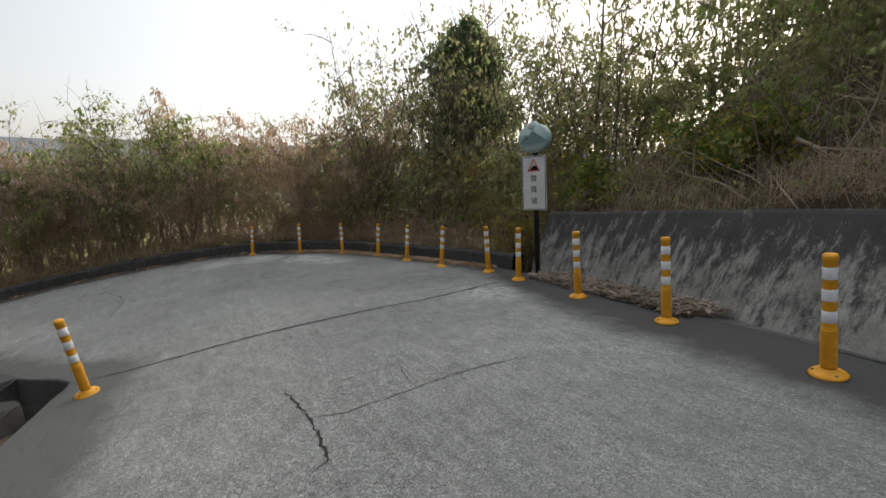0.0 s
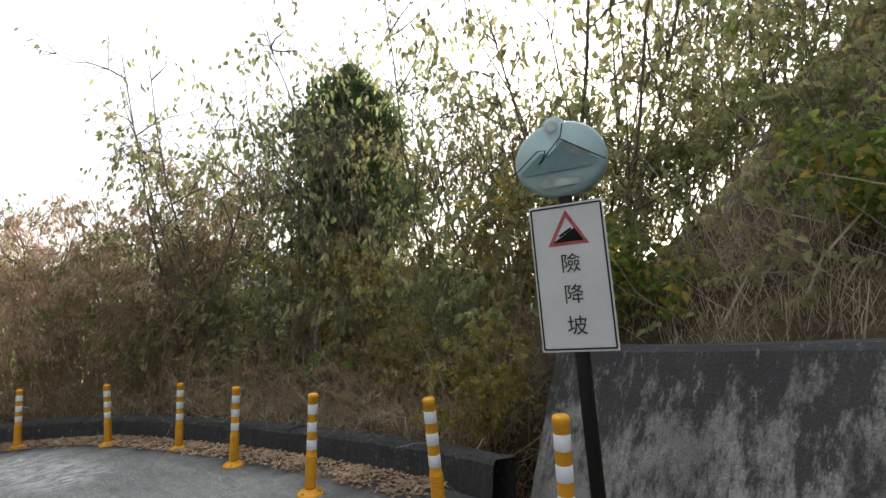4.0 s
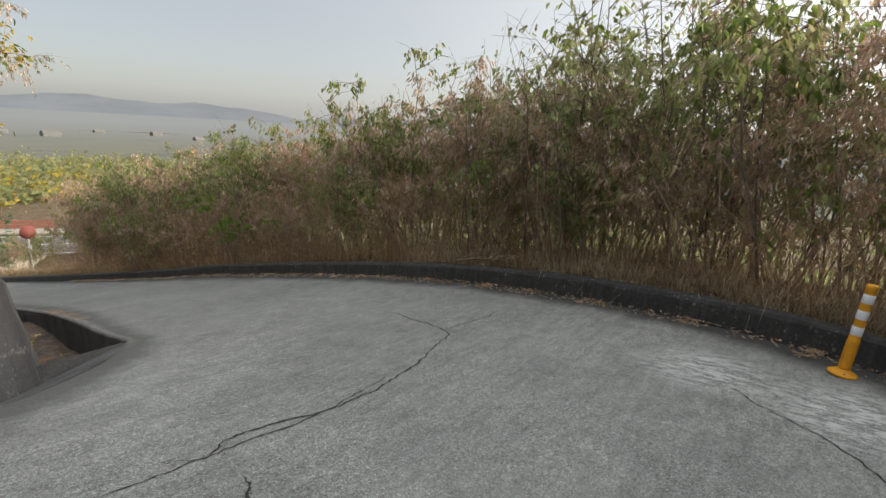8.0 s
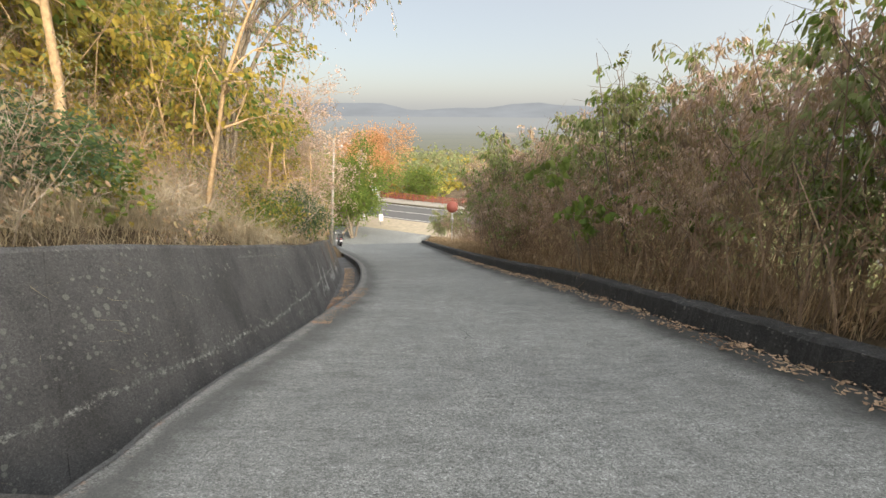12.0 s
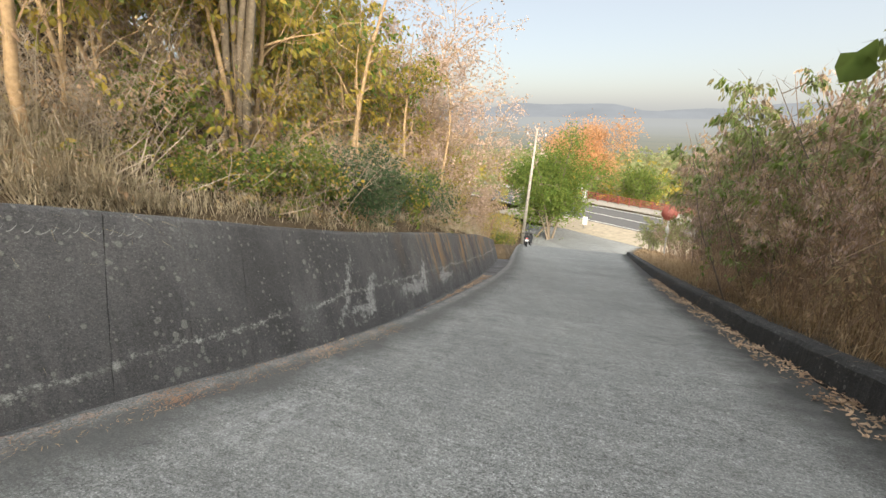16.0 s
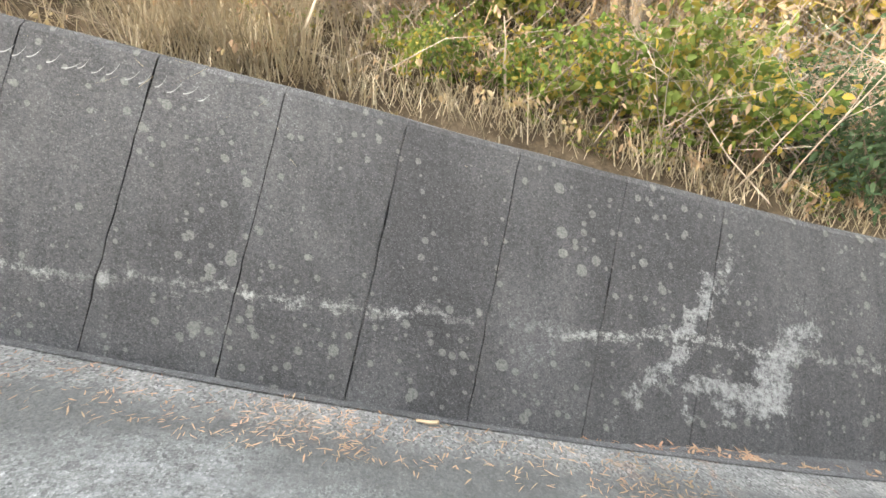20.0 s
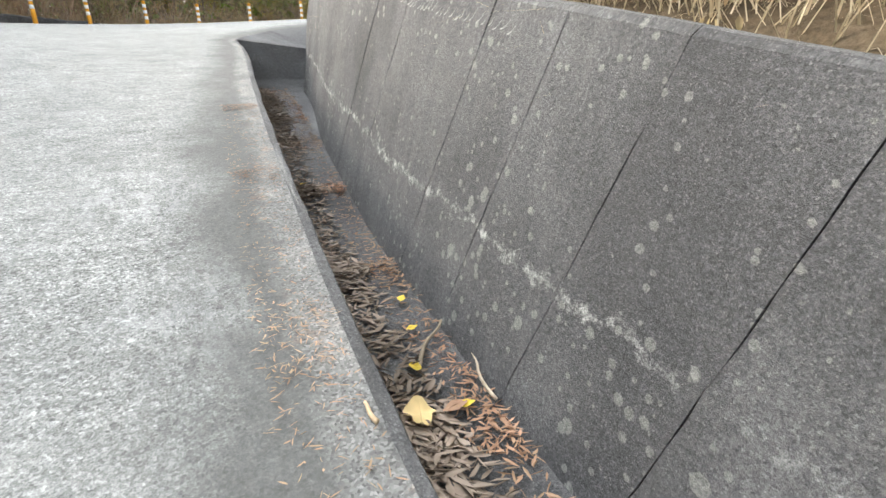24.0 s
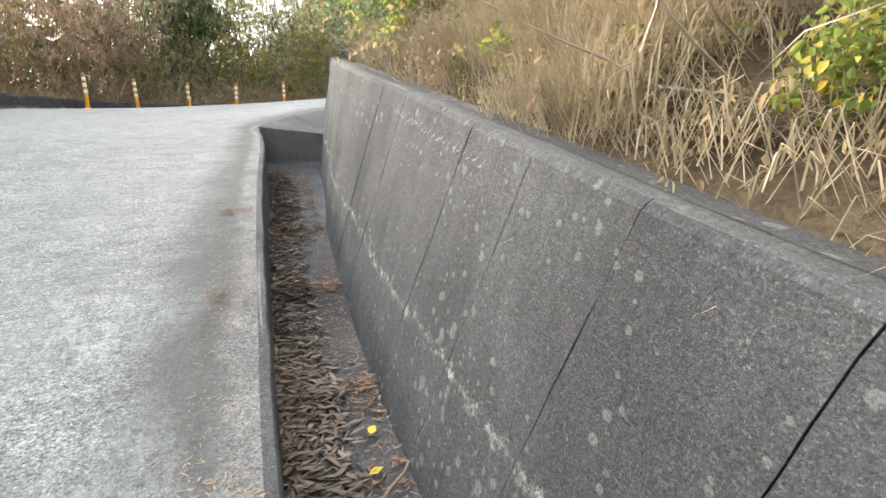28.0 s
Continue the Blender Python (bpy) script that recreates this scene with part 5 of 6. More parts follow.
def along_outer(s0, s1, step, d0, d1, keys, smin, smax, sink=0.1):
    s = s0
    while s < s1:
        d = rng.uniform(d0, d1)
        x, y = LOUT.at(s, -d)
        if y > 15 and d < 1.5:
            d = rng.uniform(1.5, 2.6)
            x, y = LOUT.at(s, -d)
        if 22 < y < 36 and d < 2.6:
            s += step
            continue
        tall = float(np.interp(y, [-9, -6, -1, 2, 5, 12, 24, 30], [1.0, 1.05, 1.0, 0.84, 0.95, 1.12, 1.12, 1.0]))
        plant(rng.choice(keys), x, y, rng.uniform(smin, smax) * tall, sink, None, 6, rng)
        s += step * rng.uniform(0.7, 1.3)


def along_inner(s0, s1, step, d0, d1, keys, smin, smax, sink=0.08):
    s = s0
    while s < s1:
        d = rng.uniform(d0, d1)
        x, y = LIN.at(s, d)
        plant(rng.choice(keys), x, y, rng.uniform(smin, smax), sink, None, 6, rng)
        s += step * rng.uniform(0.7, 1.3)


S_BEND = LOUT.near(0.8, -9.5)
S_LOW = LOUT.near(2.7, -1)
# outer bank from the bend down to the junction
along_outer(S_BEND - 1.0, LOUT.near(2.0, 20), 1.3, 0.9, 1.5, ["dry_shrub", "dry_shrub", "olive_shrub", "dry_shrub"], 0.75, 1.0)
along_outer(S_BEND - 1.0, LOUT.near(1.9, 30), 1.2, 1.7, 2.6, ["dry_shrub", "dry_shrub", "olive_shrub"], 1.15, 1.5)
along_outer(S_BEND - 1.0, LOUT.near(1.9, 30), 1.4, 2.8, 4.4, ["dry_shrub", "olive_shrub", "dry_shrub"], 1.35, 1.7)
along_outer(LOUT.near(2.0, 20), LOUT.near(1.85, 45), 1.3, 0.9, 3.0, ["dry_shrub", "olive_shrub"], 0.8, 1.15)
along_outer(S_BEND - 4, S_LOW, 1.7, 4.4, 7.0, ["olive_shrub", "bare_tree"], 1.0, 1.2)
along_outer(S_BEND - 1, LOUT.near(2.75, 3), 2.2, 1.8, 3.4, ["bare_tree"], 0.55, 0.75)
# round the bend below the posts
along_outer(S_RW + 0.8, S_BEND, 1.1, 0.9, 1.7, ["thorn_bush", "thorn_bush", "olive_shrub"], 0.5, 0.8)
along_outer(S_RW + 0.8, S_BEND + 2, 0.95, 1.9, 3.2, ["olive_shrub", "green_shrub", "thorn_bush", "yellow_shrub"], 0.7, 0.95)
along_outer(S_RW + 0.3, S_BEND + 2, 1.3, 3.4, 5.0, ["olive_shrub", "bare_tree", "olive_shrub"], 0.8, 1.0)
along_outer(S_RW + 0.3, S_BEND + 2, 1.9, 5.6, 8.5, ["bare_tree", "olive_shrub"], 0.95, 1.15)
for x, y, c in ((-0.7, -13.4, 1.15), (0.2, -14.4, 1.2), (1.2, -13.0, 1.1), (-3.2, -14.2, 1.1)):
    plant("bare_tree", x, y, c, 0.1, None, 4, rng)
for x, y, c in ((4.3, -6.5, 0.95), (4.7, -8.8, 0.9), (3.6, -4.6, 0.85), (4.6, -2.7, 0.85), (5.4, -5.0, 1.05), (0.8, -12.1, 1.15), (1.9, -13.0, 1.1), (-2.3, -14.7, 1.15), (-3.4, -15.4, 1.2), (-1.8, -15.8, 1.2), (0.1, -15.2, 1.1), (-5.0, -15.0, 1.05), (-6.4, -15.2, 1.05)):
    plant("bare_tree", x, y, c, 0.1, None, 5, rng)
for i in range(7):
    plant("bare_tree", rng.uniform(-10, -2.5), rng.uniform(-22, -14.3), rng.uniform(0.95, 1.35), 0.1, None, 5, rng)
for x, y, c in ((-6.3, -12.9, 0.7), (-6.0, -12.75, 0.55), (-4.6, -13.2, 0.7)):
    plant("yellow_shrub", x, y, c * 0.7, 0.1, None, 5, rng)
for x, y, c in ((3.3, 3.4, 0.9), (3.05, 4.9, 0.85), (3.15, 5.7, 0.95), (3.0, 6.6, 0.8), (-4.4, -12.6, 0.5), (-2.6, -12.4, 0.55), (-5.3, -12.9, 0.5), (2.7, -9.9, 1.1), (1.2, -11.6, 0.9)):
    plant("broadleaf_sapling", x, y, c, 0.1, None, 5, rng)
# bank over the uphill wall
along_outer(0.5, S_RW + 1, 0.8, 1.6, 2.8, ["thorn_bush", "olive_shrub", "green_shrub", "thorn_bush"], 0.5, 0.85)
along_outer(0.5, S_RW + 1, 1.1, 3.2, 5.0, ["olive_shrub", "hill_tree", "dry_shrub", "olive_shrub"], 0.65, 0.9)
along_outer(0.5, S_RW + 1, 1.2, 5.6, 9.5, ["bare_tree", "olive_shrub", "hill_tree"], 0.8, 1.1)
along_outer(0.5, S_RW + 1, 1.7, 10.0, 15, ["bare_tree", "hill_tree"], 0.9, 1.2)
# hill inside the bend
along_inner(S_DRAIN - 4.5, S_WALL1 + 2, 0.22, 1.45, 2.6, ["weed", "weed", "weed", "weed", "thorn_bush"], 0.5, 1.1)
along_inner(S_DRAIN - 4.5, S_WALL1 + 2, 1.0, 2.3, 3.0, ["yellow_shrub", "green_shrub", "thorn_bush", "thorn_bush"], 0.45, 0.8)
along_inner(S_DRAIN - 4.5, S_WALL1 + 4, 0.9, 3.0, 4.2, ["yellow_shrub", "dry_shrub", "yellow_shrub", "thorn_bush"], 0.9, 1.2)
along_inner(S_DRAIN - 4.5, S_WALL1 + 6, 1.1, 4.6, 6.6, ["yellow_shrub", "yellow_shrub", "dry_shrub"], 1.15, 1.5)
along_inner(S_DRAIN - 4, S_WALL1 + 8, 1.8, 7.2, 10.0, ["hill_tree", "yellow_shrub"], 1.0, 1.3)
along_inner(1.0, S_DRAIN - 6, 1.8, 1.6, 4.5, ["olive_shrub", "yellow_shrub", "thorn_bush"], 0.7, 1.0)
along_inner(S_WALL1, LIN.s[-1] - 4, 1.3, 0.9, 2.6, ["yellow_shrub", "green_shrub", "dry_shrub"], 0.7, 1.0)
for x, y, c in ((-4.3, 6.93, 1.0), (-4.1, 5.5, 1.1), (-4.6, 3.6, 1.15), (-4.58, 1.95, 1.1), (-4.7, 0.4, 0.95), (-5.3, 4.7, 1.2), (-4.8, 9.0, 1.1), (-5.0, 10.4, 1.05), (-5.6, 7.9, 1.2), (-4.6, 12.2, 1.0)):
    plant("young_tree", x, y, c, 0.1, None, 5, rng)
for y_, k_, c_ in ((7.3, "green_shrub", 0.5), (9.2, "fern_bush", 1.0), (10.1, "fern_bush", 0.95), (11.6, "green_shrub", 0.7), (5.9, "green_shrub", 0.32), (13.0, "fern_bush", 0.9), (0.2, "green_shrub", 0.65), (0.9, "fern_bush", 0.95), (1.7, "green_shrub", 0.55), (-0.6, "fern_bush", 0.8), (6.6, "green_shrub", 0.4), (8.2, "green_shrub", 0.55)):
    x, y = LIN.at(sy(y_), 1.75)
    plant(k_, x, y, c_, 0.05, None, 5, rng)
for key in list(SHRUBS):
    for src in SHRUBS[key]:
        if src.name not in used:
            for o in (*src.children_recursive, src):
                bpy.data.objects.remove(o)


def blades(name, spots, rng, length, width, lean, material, label, category):
    """Bent grass blades, five corners each, as one stand."""
    n = len(spots)
    az = rng.uniform(0, 2 * math.pi, n)
    L = length * rng.uniform(0.5, 1.3, n)
    ln = np.abs(rng.normal(lean, 0.3, n))
    d = np.stack([np.cos(az), np.sin(az), 0 * az], 1)
    sd = np.stack([-np.sin(az), np.cos(az), 0 * az], 1) * (width * rng.uniform(0.6, 1.3, n))[:, None] / 2
    mid = spots + d * (L * 0.35 * np.sin(ln))[:, None] + np.array((0, 0, 1)) * (L * 0.6 * np.cos(ln * 0.6))[:, None]
    tip = spots + d * (L * np.sin(ln))[:, None] + np.array((0, 0, 1)) * (L * np.maximum(0.25, np.cos(ln * 1.1)))[:, None]
    v = np.stack([spots - sd, spots + sd, mid + sd * 0.7, tip, mid - sd * 0.7], 1).reshape(-1, 3)
    me = bpy.data.meshes.new(name)
    me.vertices.add(n * 5)
    me.vertices.foreach_set("co", v.astype(np.float32).ravel())
    me.loops.add(n * 9)
    me.polygons.add(n * 3)
    me.loops.foreach_set("vertex_index", (np.arange(n)[:, None] * 5 + np.array([0, 1, 2, 0, 2, 4, 4, 2, 3])).astype(np.int32).ravel())
    me.polygons.foreach_set("loop_start", np.arange(0, n * 9, 3, dtype=np.int32))
    me.materials.append(material)
    me.update(calc_edges=True)
    return thing(name, me, label, category, kind="stuff")


def strip_spots(line, s0, s1, d0, d1, n, rng, sign=1, clump=0.16, lift=-0.03):
    """Random clumped spots on the ground beside a plan line."""
    per = 14
    out = []
    for _ in range(n // per):
        s, d = rng.uniform(s0, s1), d0 + (d1 - d0) * rng.random() ** 1.3
        c = line.at(s, sign * d)
        for _ in range(per):
            x, y = c + rng.normal(0, clump, 2)
            out.append((x, y, ground_z(x, y) + lift))
    return np.array(out)


g = np.random.default_rng(3)
blades("dry_grass_bank", strip_spots(LIN, S_DRAIN - 5, S_WALL1, 1.4, 3.0, 7000, g), g, 0.42, 0.007, 1.0, M_STRAW, "long straw-coloured grass leaning over the wall", "grass")
blades("overhanging_straw", strip_spots(LIN, sy(-0.3), sy(5.2), 1.3, 2.3, 13000, g, 1, 0.09), g, 0.52, 0.0075, 1.05, M_STRAW, "pale dry straw grass hanging over the wall top", "grass")
blades("verge_grass", strip_spots(LOUT, S_RW + 0.5, LOUT.near(1.85, 46), 0.5, 2.0, 26000, g, -1), g, 0.62, 0.008, 0.75, M_BROWNGRASS, "dry brown grass and weeds behind the kerb", "grass")
blades("crest_straw", strip_spots(LIN, sy(5.0), S_WALL1 + 2, 1.12, 1.7, 7000, g, 1, 0.08), g, 0.34, 0.0075, 1.1, M_STRAW, "short dry grass along the wall crest", "grass")
blades("kerb_straw", strip_spots(LOUT, S_RW + 0.5, LOUT.near(2.75, -1), 0.4, 1.6, 7000, g, -1, 0.12), g, 0.62, 0.0085, 1.1, M_STRAW, "tufts of pale straw grass bent over behind the kerb", "grass")
blades("bank_grass", strip_spots(LOUT, 0.2, S_RW + 0.5, 1.35, 3.5, 7000, g, -1), g, 0.45, 0.007, 0.9, M_STRAW, "dry grass along the top of the wall", "grass")


def stalks(name, line, s0, s1, d0, d1, n, rng, sign, height, lean, material, label):
    """Thin dry stalks and fallen twigs, three-sided, as one tangle."""
    verts, faces = [], []
    for _ in range(n):
        s, d = rng.uniform(s0, s1), rng.uniform(d0, d1)
        x, y = line.at(s, sign * d)
        p = np.array((x, y, ground_z(x, y) - 0.05))
        h = height * rng.uniform(0.35, 1.15)
        w = np.array((rng.normal(0, lean), rng.normal(0, lean), 1.0))
        pts = [p]
        for _ in range(4):
            pts.append(pts[-1] + w / np.linalg.norm(w) * h / 4)
            w = w + rng.normal(0, 0.30, 3)
        k = 0.003 + 0.010 * rng.random() ** 2.5
        tube_lists(pts, [k, k * 0.9, k * 0.75, k * 0.55, k * 0.3], 3, verts, faces)
    return thing(name, mesh_from(name, verts, faces, material), label, "undergrowth", kind="stuff")


def brush(name, line, s0, s1, d0, d1, sign, n, height, length, width, rng, material, label, base=0.0, wide=0.16, deep=0.14):
    """Sprays of small leaves on arching twigs that fill a thicket between its stems."""
    starts, ends = [], []
    for _ in range(n // 22):
        s, d = rng.uniform(s0, s1), rng.uniform(d0, d1)
        x, y = line.at(s, sign * d)
        h = height * (base + (1 - base) * rng.random()) * (0.6 + 0.4 * min(1.0, (d - d0) / 1.2 + 0.25))
        a = np.array((x, y, ground_z(x, y) + 0.1 + h))
        for _ in range(2):
            w = rng.normal(0, 1, 3) * (wide * 2.4, wide * 2.4, deep * 1.6) + (0, 0, deep * 0.6)
            starts.append(a)
            ends.append(a + w)
    at, way = sprays(np.array(starts), np.array(ends), n, rng, 0.018)
    return thing(name, leaves_mesh(name, leaf_arrays(at, rng, length, width, 0.7, 0.25, way), material), label, "undergrowth", kind="stuff")


Y15 = LOUT.near(2.1, 15)
Y25 = LOUT.near(1.9, 25)
brush("verge_brush", LOUT, S_BEND - 2, Y15, 0.8, 4.2, -1, 4200, 3.7, 0.10, 0.030, g, M_DRY, "dense withered brown foliage behind the kerb", 0.35, 0.09, 0.17)
brush("verge_pods", LOUT, S_BEND - 2, Y15, 1.4, 4.4, -1, 10000, 4.1, 0.10, 0.028, g, M_PINK, "pinkish withered pods over the thicket", 0.6, 0.07, 0.19)
brush("verge_base_brush", LOUT, S_BEND - 2, Y15, 0.6, 3.2, -1, 22000, 1.4, 0.10, 0.024, g, M_DRY, "withered leaves and grass at the foot of the thicket", 0.0, 0.12, 0.2)
brush("verge_olive_brush", LOUT, S_BEND - 2, Y15, 0.9, 4.5, -1, 9000, 3.5, 0.105, 0.042, g, M_OLIVE, "olive leaves among the withered thicket", 0.15, 0.10, 0.15)
brush("lower_verge_brush", LOUT, Y15, Y25, 1.7, 4.4, -1, 9000, 3.6, 0.085, 0.024, g, M_PINK, "withered foliage along the lower verge", 0.2, 0.09, 0.17)
brush("verge_back_brush", LOUT, S_BEND - 3, Y15, 3.6, 7.5, -1, 9000, 1.5, 0.15, 0.06, g, M_OLIVE, "olive thicket on the slope behind the verge")
brush("bend_brush", LOUT, S_RW + 0.4, S_BEND, 0.9, 5.0, -1, 9000, 2.6, 0.11, 0.06, g, M_OLIVE, "mixed olive undergrowth outside the bend", 0.15)
brush("bend_dry_brush", LOUT, S_RW + 0.4, S_BEND, 0.5, 3.0, -1, 12000, 1.0, 0.08, 0.024, g, M_DRY, "dry brown undergrowth outside the bend")
brush("bank_brush", LOUT, 0.3, S_RW + 0.5, 1.5, 7.0, -1, 24000, 2.2, 0.09, 0.045, g, M_OLIVE, "olive and dry undergrowth on the wooded bank")
brush("inner_brush", LIN, S_DRAIN - 5, S_WALL1 + 4, 2.2, 6.5, 1, 34000, 3.0, 0.10, 0.05, g, M_YELLOWLEAF, "yellow-green undergrowth on the inner slope", 0.12)
brush("inner_dry_brush", LIN, S_DRAIN - 5, S_WALL1 + 4, 1.8, 5.0, 1, 9000, 1.3, 0.08, 0.024, g, M_DRY, "withered undergrowth on the inner slope")
stalks("verge_stalks", LOUT, S_BEND - 2, Y15, 0.5, 2.6, 2300, g, -1, 3.0, 0.28, M_STEM, "thicket of thin dry upright stalks behind the kerb")
stalks("lower_stalks", LOUT, Y15, LOUT.near(1.9, 32), 1.6, 3.0, 700, g, -1, 2.6, 0.25, M_STEM, "thin dry stalks along the lower verge")
stalks("bend_tangle", LOUT, S_RW + 0.4, S_BEND, 0.6, 3.0, 1700, g, -1, 1.3, 1.1, M_TWIG, "tangle of fallen dry twigs below the bend")
stalks("bend_stalks", LOUT, S_RW + 0.4, S_BEND, 1.2, 5.0, 1500, g, -1, 3.0, 0.25, M_BARK, "thin upright stems outside the bend")
stalks("bank_tangle", LOUT, 0.3, S_RW, 1.5, 5.5, 1500, g, -1, 1.6, 1.2, M_TWIG, "tangle of dry branches on the wooded bank")
stalks("inner_tangle", LIN, S_DRAIN - 5, S_WALL1 + 3, 2.3, 6.0, 1500, g, 1, 2.6, 0.4, M_BARK2, "dry upright stalks on the inner slope")
stalks("inner_fallen_twigs", LIN, S_DRAIN - 5, S_WALL1 + 3, 1.6, 4.0, 3800, g, 1, 0.8, 2.0, M_TWIG, "pale fallen twigs on the inner slope")


def litter(name, line, s0, s1, d0, d1, n, rng, zoff, size, label, edge=False, slim=0.38, material=None, bias=1.0, pile=0.03):
    """Fallen leaves lying nearly flat, thicker towards d0."""
    c = []
    for _ in range(n):
        s, d = rng.uniform(s0, s1), d0 + (d1 - d0) * rng.random() ** bias
        s += 0.5 * noise.noise(Vector((s * 1.5, 3, 0)))
        x, y = line.at(s, d)
        z = (float(edge_z(s)) - float(along(FOOT_DROP, s))) if edge else float(road_z(x, y))
        c.append((x, y, z + zoff + pile * rng.random()))
    v = leaf_arrays(np.array(c), rng, size, size * slim, 0.0, 0.25)
    base = np.repeat(np.array(c), 6, 0)
    v[:, 2] = base[:, 2] + (v[:, 2] - base[:, 2]) * 0.3 + 0.006
    return thing(name, leaves_mesh(name, v, material or M_LITTER), label, "fallen leaves", kind="stuff")


litter("kerb_leaves", LOUT, LOUT.near(-6.6, -12), LOUT.near(0.9, -9.4), 0.0, 0.42, 5200, g, 0.010, 0.075, "brown fallen leaves lying along the kerb", bias=1.6)
litter("lower_kerb_leaves", LOUT, LOUT.near(0.6, -9.7), LOUT.near(2.2, 18), 0.0, 0.30, 3800, g, 0.008, 0.06, "line of brown fallen leaves along the kerb", bias=2.0)
litter("ditch_leaves", LOUT, S_RW - 4.5, S_RW - 1.2, -0.40, 0.24, 6000, g, -0.02, 0.11, "deep brown leaves filling the ditch", pile=0.10, slim=0.3, material=M_DEADLEAF)
litter("drain_leaves", LIN, S_DRAIN + 0.3, sy(7.2), 0.06, 0.37, 10000, g, 0.006, 0.095, "dark wet leaves in the drain", True, 0.24, M_DEADLEAF, 1.7)
litter("drain_edge_leaves", LIN, S_DRAIN + 0.3, sy(7.4), 0.56, 0.38, 2200, g, 0.006, 0.06, "reddish litter against the wall foot", True, 0.2, M_REDLITTER, 2.0)
litter("wall_foot_leaves", LIN, sy(7.0), sy(15), 0.5, 0.2, 1500, g, 0.006, 0.06, "thin litter against the wall foot", True, 0.3, None, 2.0)


litter("lip_litter", LIN, sy(2.5), sy(6.6), -0.27, -0.04, 1500, g, 0.004, 0.035, "reddish needles along the drain lip", slim=0.14, material=M_REDLITTER, pile=0.006)
brush("inner_soil_leaves", LIN, S_DRAIN - 5, S_WALL1, 1.45, 4.2, 1, 34000, 0.04, 0.055, 0.024, g, M_DRY, "fallen leaves on the soil above the wall", 0.0, 0.10, 0.015)


def drain_spot(y, k):
    """A place on the drain's floor, k of the way from the road edge to the wall foot."""
    s = sy(y)
    x, y2 = LIN.at(s, float(along(FOOT_OFF, s)) * k)
    return x, y2, float(edge_z(s)) - float(along(FOOT_DROP, s))


def single_leaf(name, at, size, turn, material, label, lobes):
    """One curled leaf with a raised midrib and a toothed outline."""
    verts, faces = [(0, 0, 0.012)], []
    n = 26
    for i in range(n):
        a = 2 * math.pi * i / n
        r = size * (1 + 0.03 * math.cos(9 * a)) if lobes == 2 else size * (0.75 + 0.2 * math.cos(a) + 0.10 * math.cos(lobes * a))
        verts.append((r * math.cos(a), (0.46 - 0.14 * math.cos(a) if lobes == 2 else 0.72) * r * math.sin(a), 0.012 + (0.02 if lobes == 5 else 0.006) * abs(math.sin(a)) * math.sin(3 * a + 1)))
        faces.append((0, 1 + i, 1 + (i + 1) % n))
    root = empty(name, at, label, "leaf")
    part("blade", mesh_from("blade", verts, faces, material, None, True), None, root)
    v, f = [], []
    tube_lists([(-size * 0.55, 0, 0.01), (0, 0, 0.014), (size * 0.7, 0, 0.012)], [0.002, 0.0018, 0.001], 4, v, f)
    part("stalk", mesh_from("stalk", v, f, material), None, root)
    root.rotation_euler = (0.15, -0.1, radians(turn))
    return root


for y_, k_, a_ in ((4.62, 0.80, 80), (5.2, 0.58, 95), (5.42, 0.74, 10), (4.72, 0.72, 30), (2.7, 0.42, 60)):
    x, y, z = drain_spot(y_, k_)
    single_leaf("yellow_leaf", (x, y, z + 0.035), 0.045, a_, M_BRIGHTLEAF, "bright yellow fallen leaf in the drain", 2)
x, y, z = drain_spot(5.33, 0.42)
single_leaf("lobed_leaf", (x, y, z + 0.05), 0.10, 250, M_TANLEAF, "large tan lobed leaf on the drain litter", 5)
x, y, z = drain_spot(5.35, 0.66)
single_leaf("brown_leaf", (x, y, z + 0.04), 0.065, 20, M_REDLITTER, "curled reddish-brown leaf in the drain", 2)


def stick(name, a, b, r, material, label):
    v, f = [], []
    a, b = np.array(a), np.array(b)
    pts = [a + (b - a) * t + np.array((0.05 * np.linalg.norm(b - a) * math.sin(5 * t), 0.03 * np.linalg.norm(b - a) * math.sin(9 * t), 0.004)) for t in np.linspace(0, 1, 8)]
    tube_lists(pts, [float(r * (0.85 - 0.35 * t)) for t in np.linspace(0, 1, 8)], 7, v, f)
    n = len(v)
    f += [tuple(range(7))[::-1], tuple(range(n - 7, n))]
    return thing(name, mesh_from(name, v, f, material, None, True), label, "stick")


a, b = drain_spot(5.08, 0.60), drain_spot(4.9, 0.95)
stick("broken_stick", (a[0], a[1], a[2] + 0.03), (b[0], b[1], b[2] + 0.05), 0.013, M_BARK, "short broken stick lying across the drain")
b = drain_spot(5.25, 0.97)
stick("peeled_stick", (b[0], b[1], b[2] + 0.02), (b[0] - 0.03, b[1] - 0.26, b[2] + 0.10), 0.010, M_TWIG, "pale peeled stick against the wall foot")
z = float(road_z(-1.51, 5.74))
stick("wood_chip", (-1.512, 5.76, z + 0.008), (-1.50, 5.69, z + 0.028), 0.009, plain("fresh_wood", (0.55, 0.42, 0.27), 0.8, 0, 0.2, 30), "pale chip of split wood on the road edge")
stick("fallen_branch", (3.02, -2.6, float(road_z(2.7, -2.6)) + 0.34), (3.35, -3.7, float(road_z(2.7, -3.7)) + 0.42), 0.022, M_BARK, "dark fallen branch lying behind the kerb")


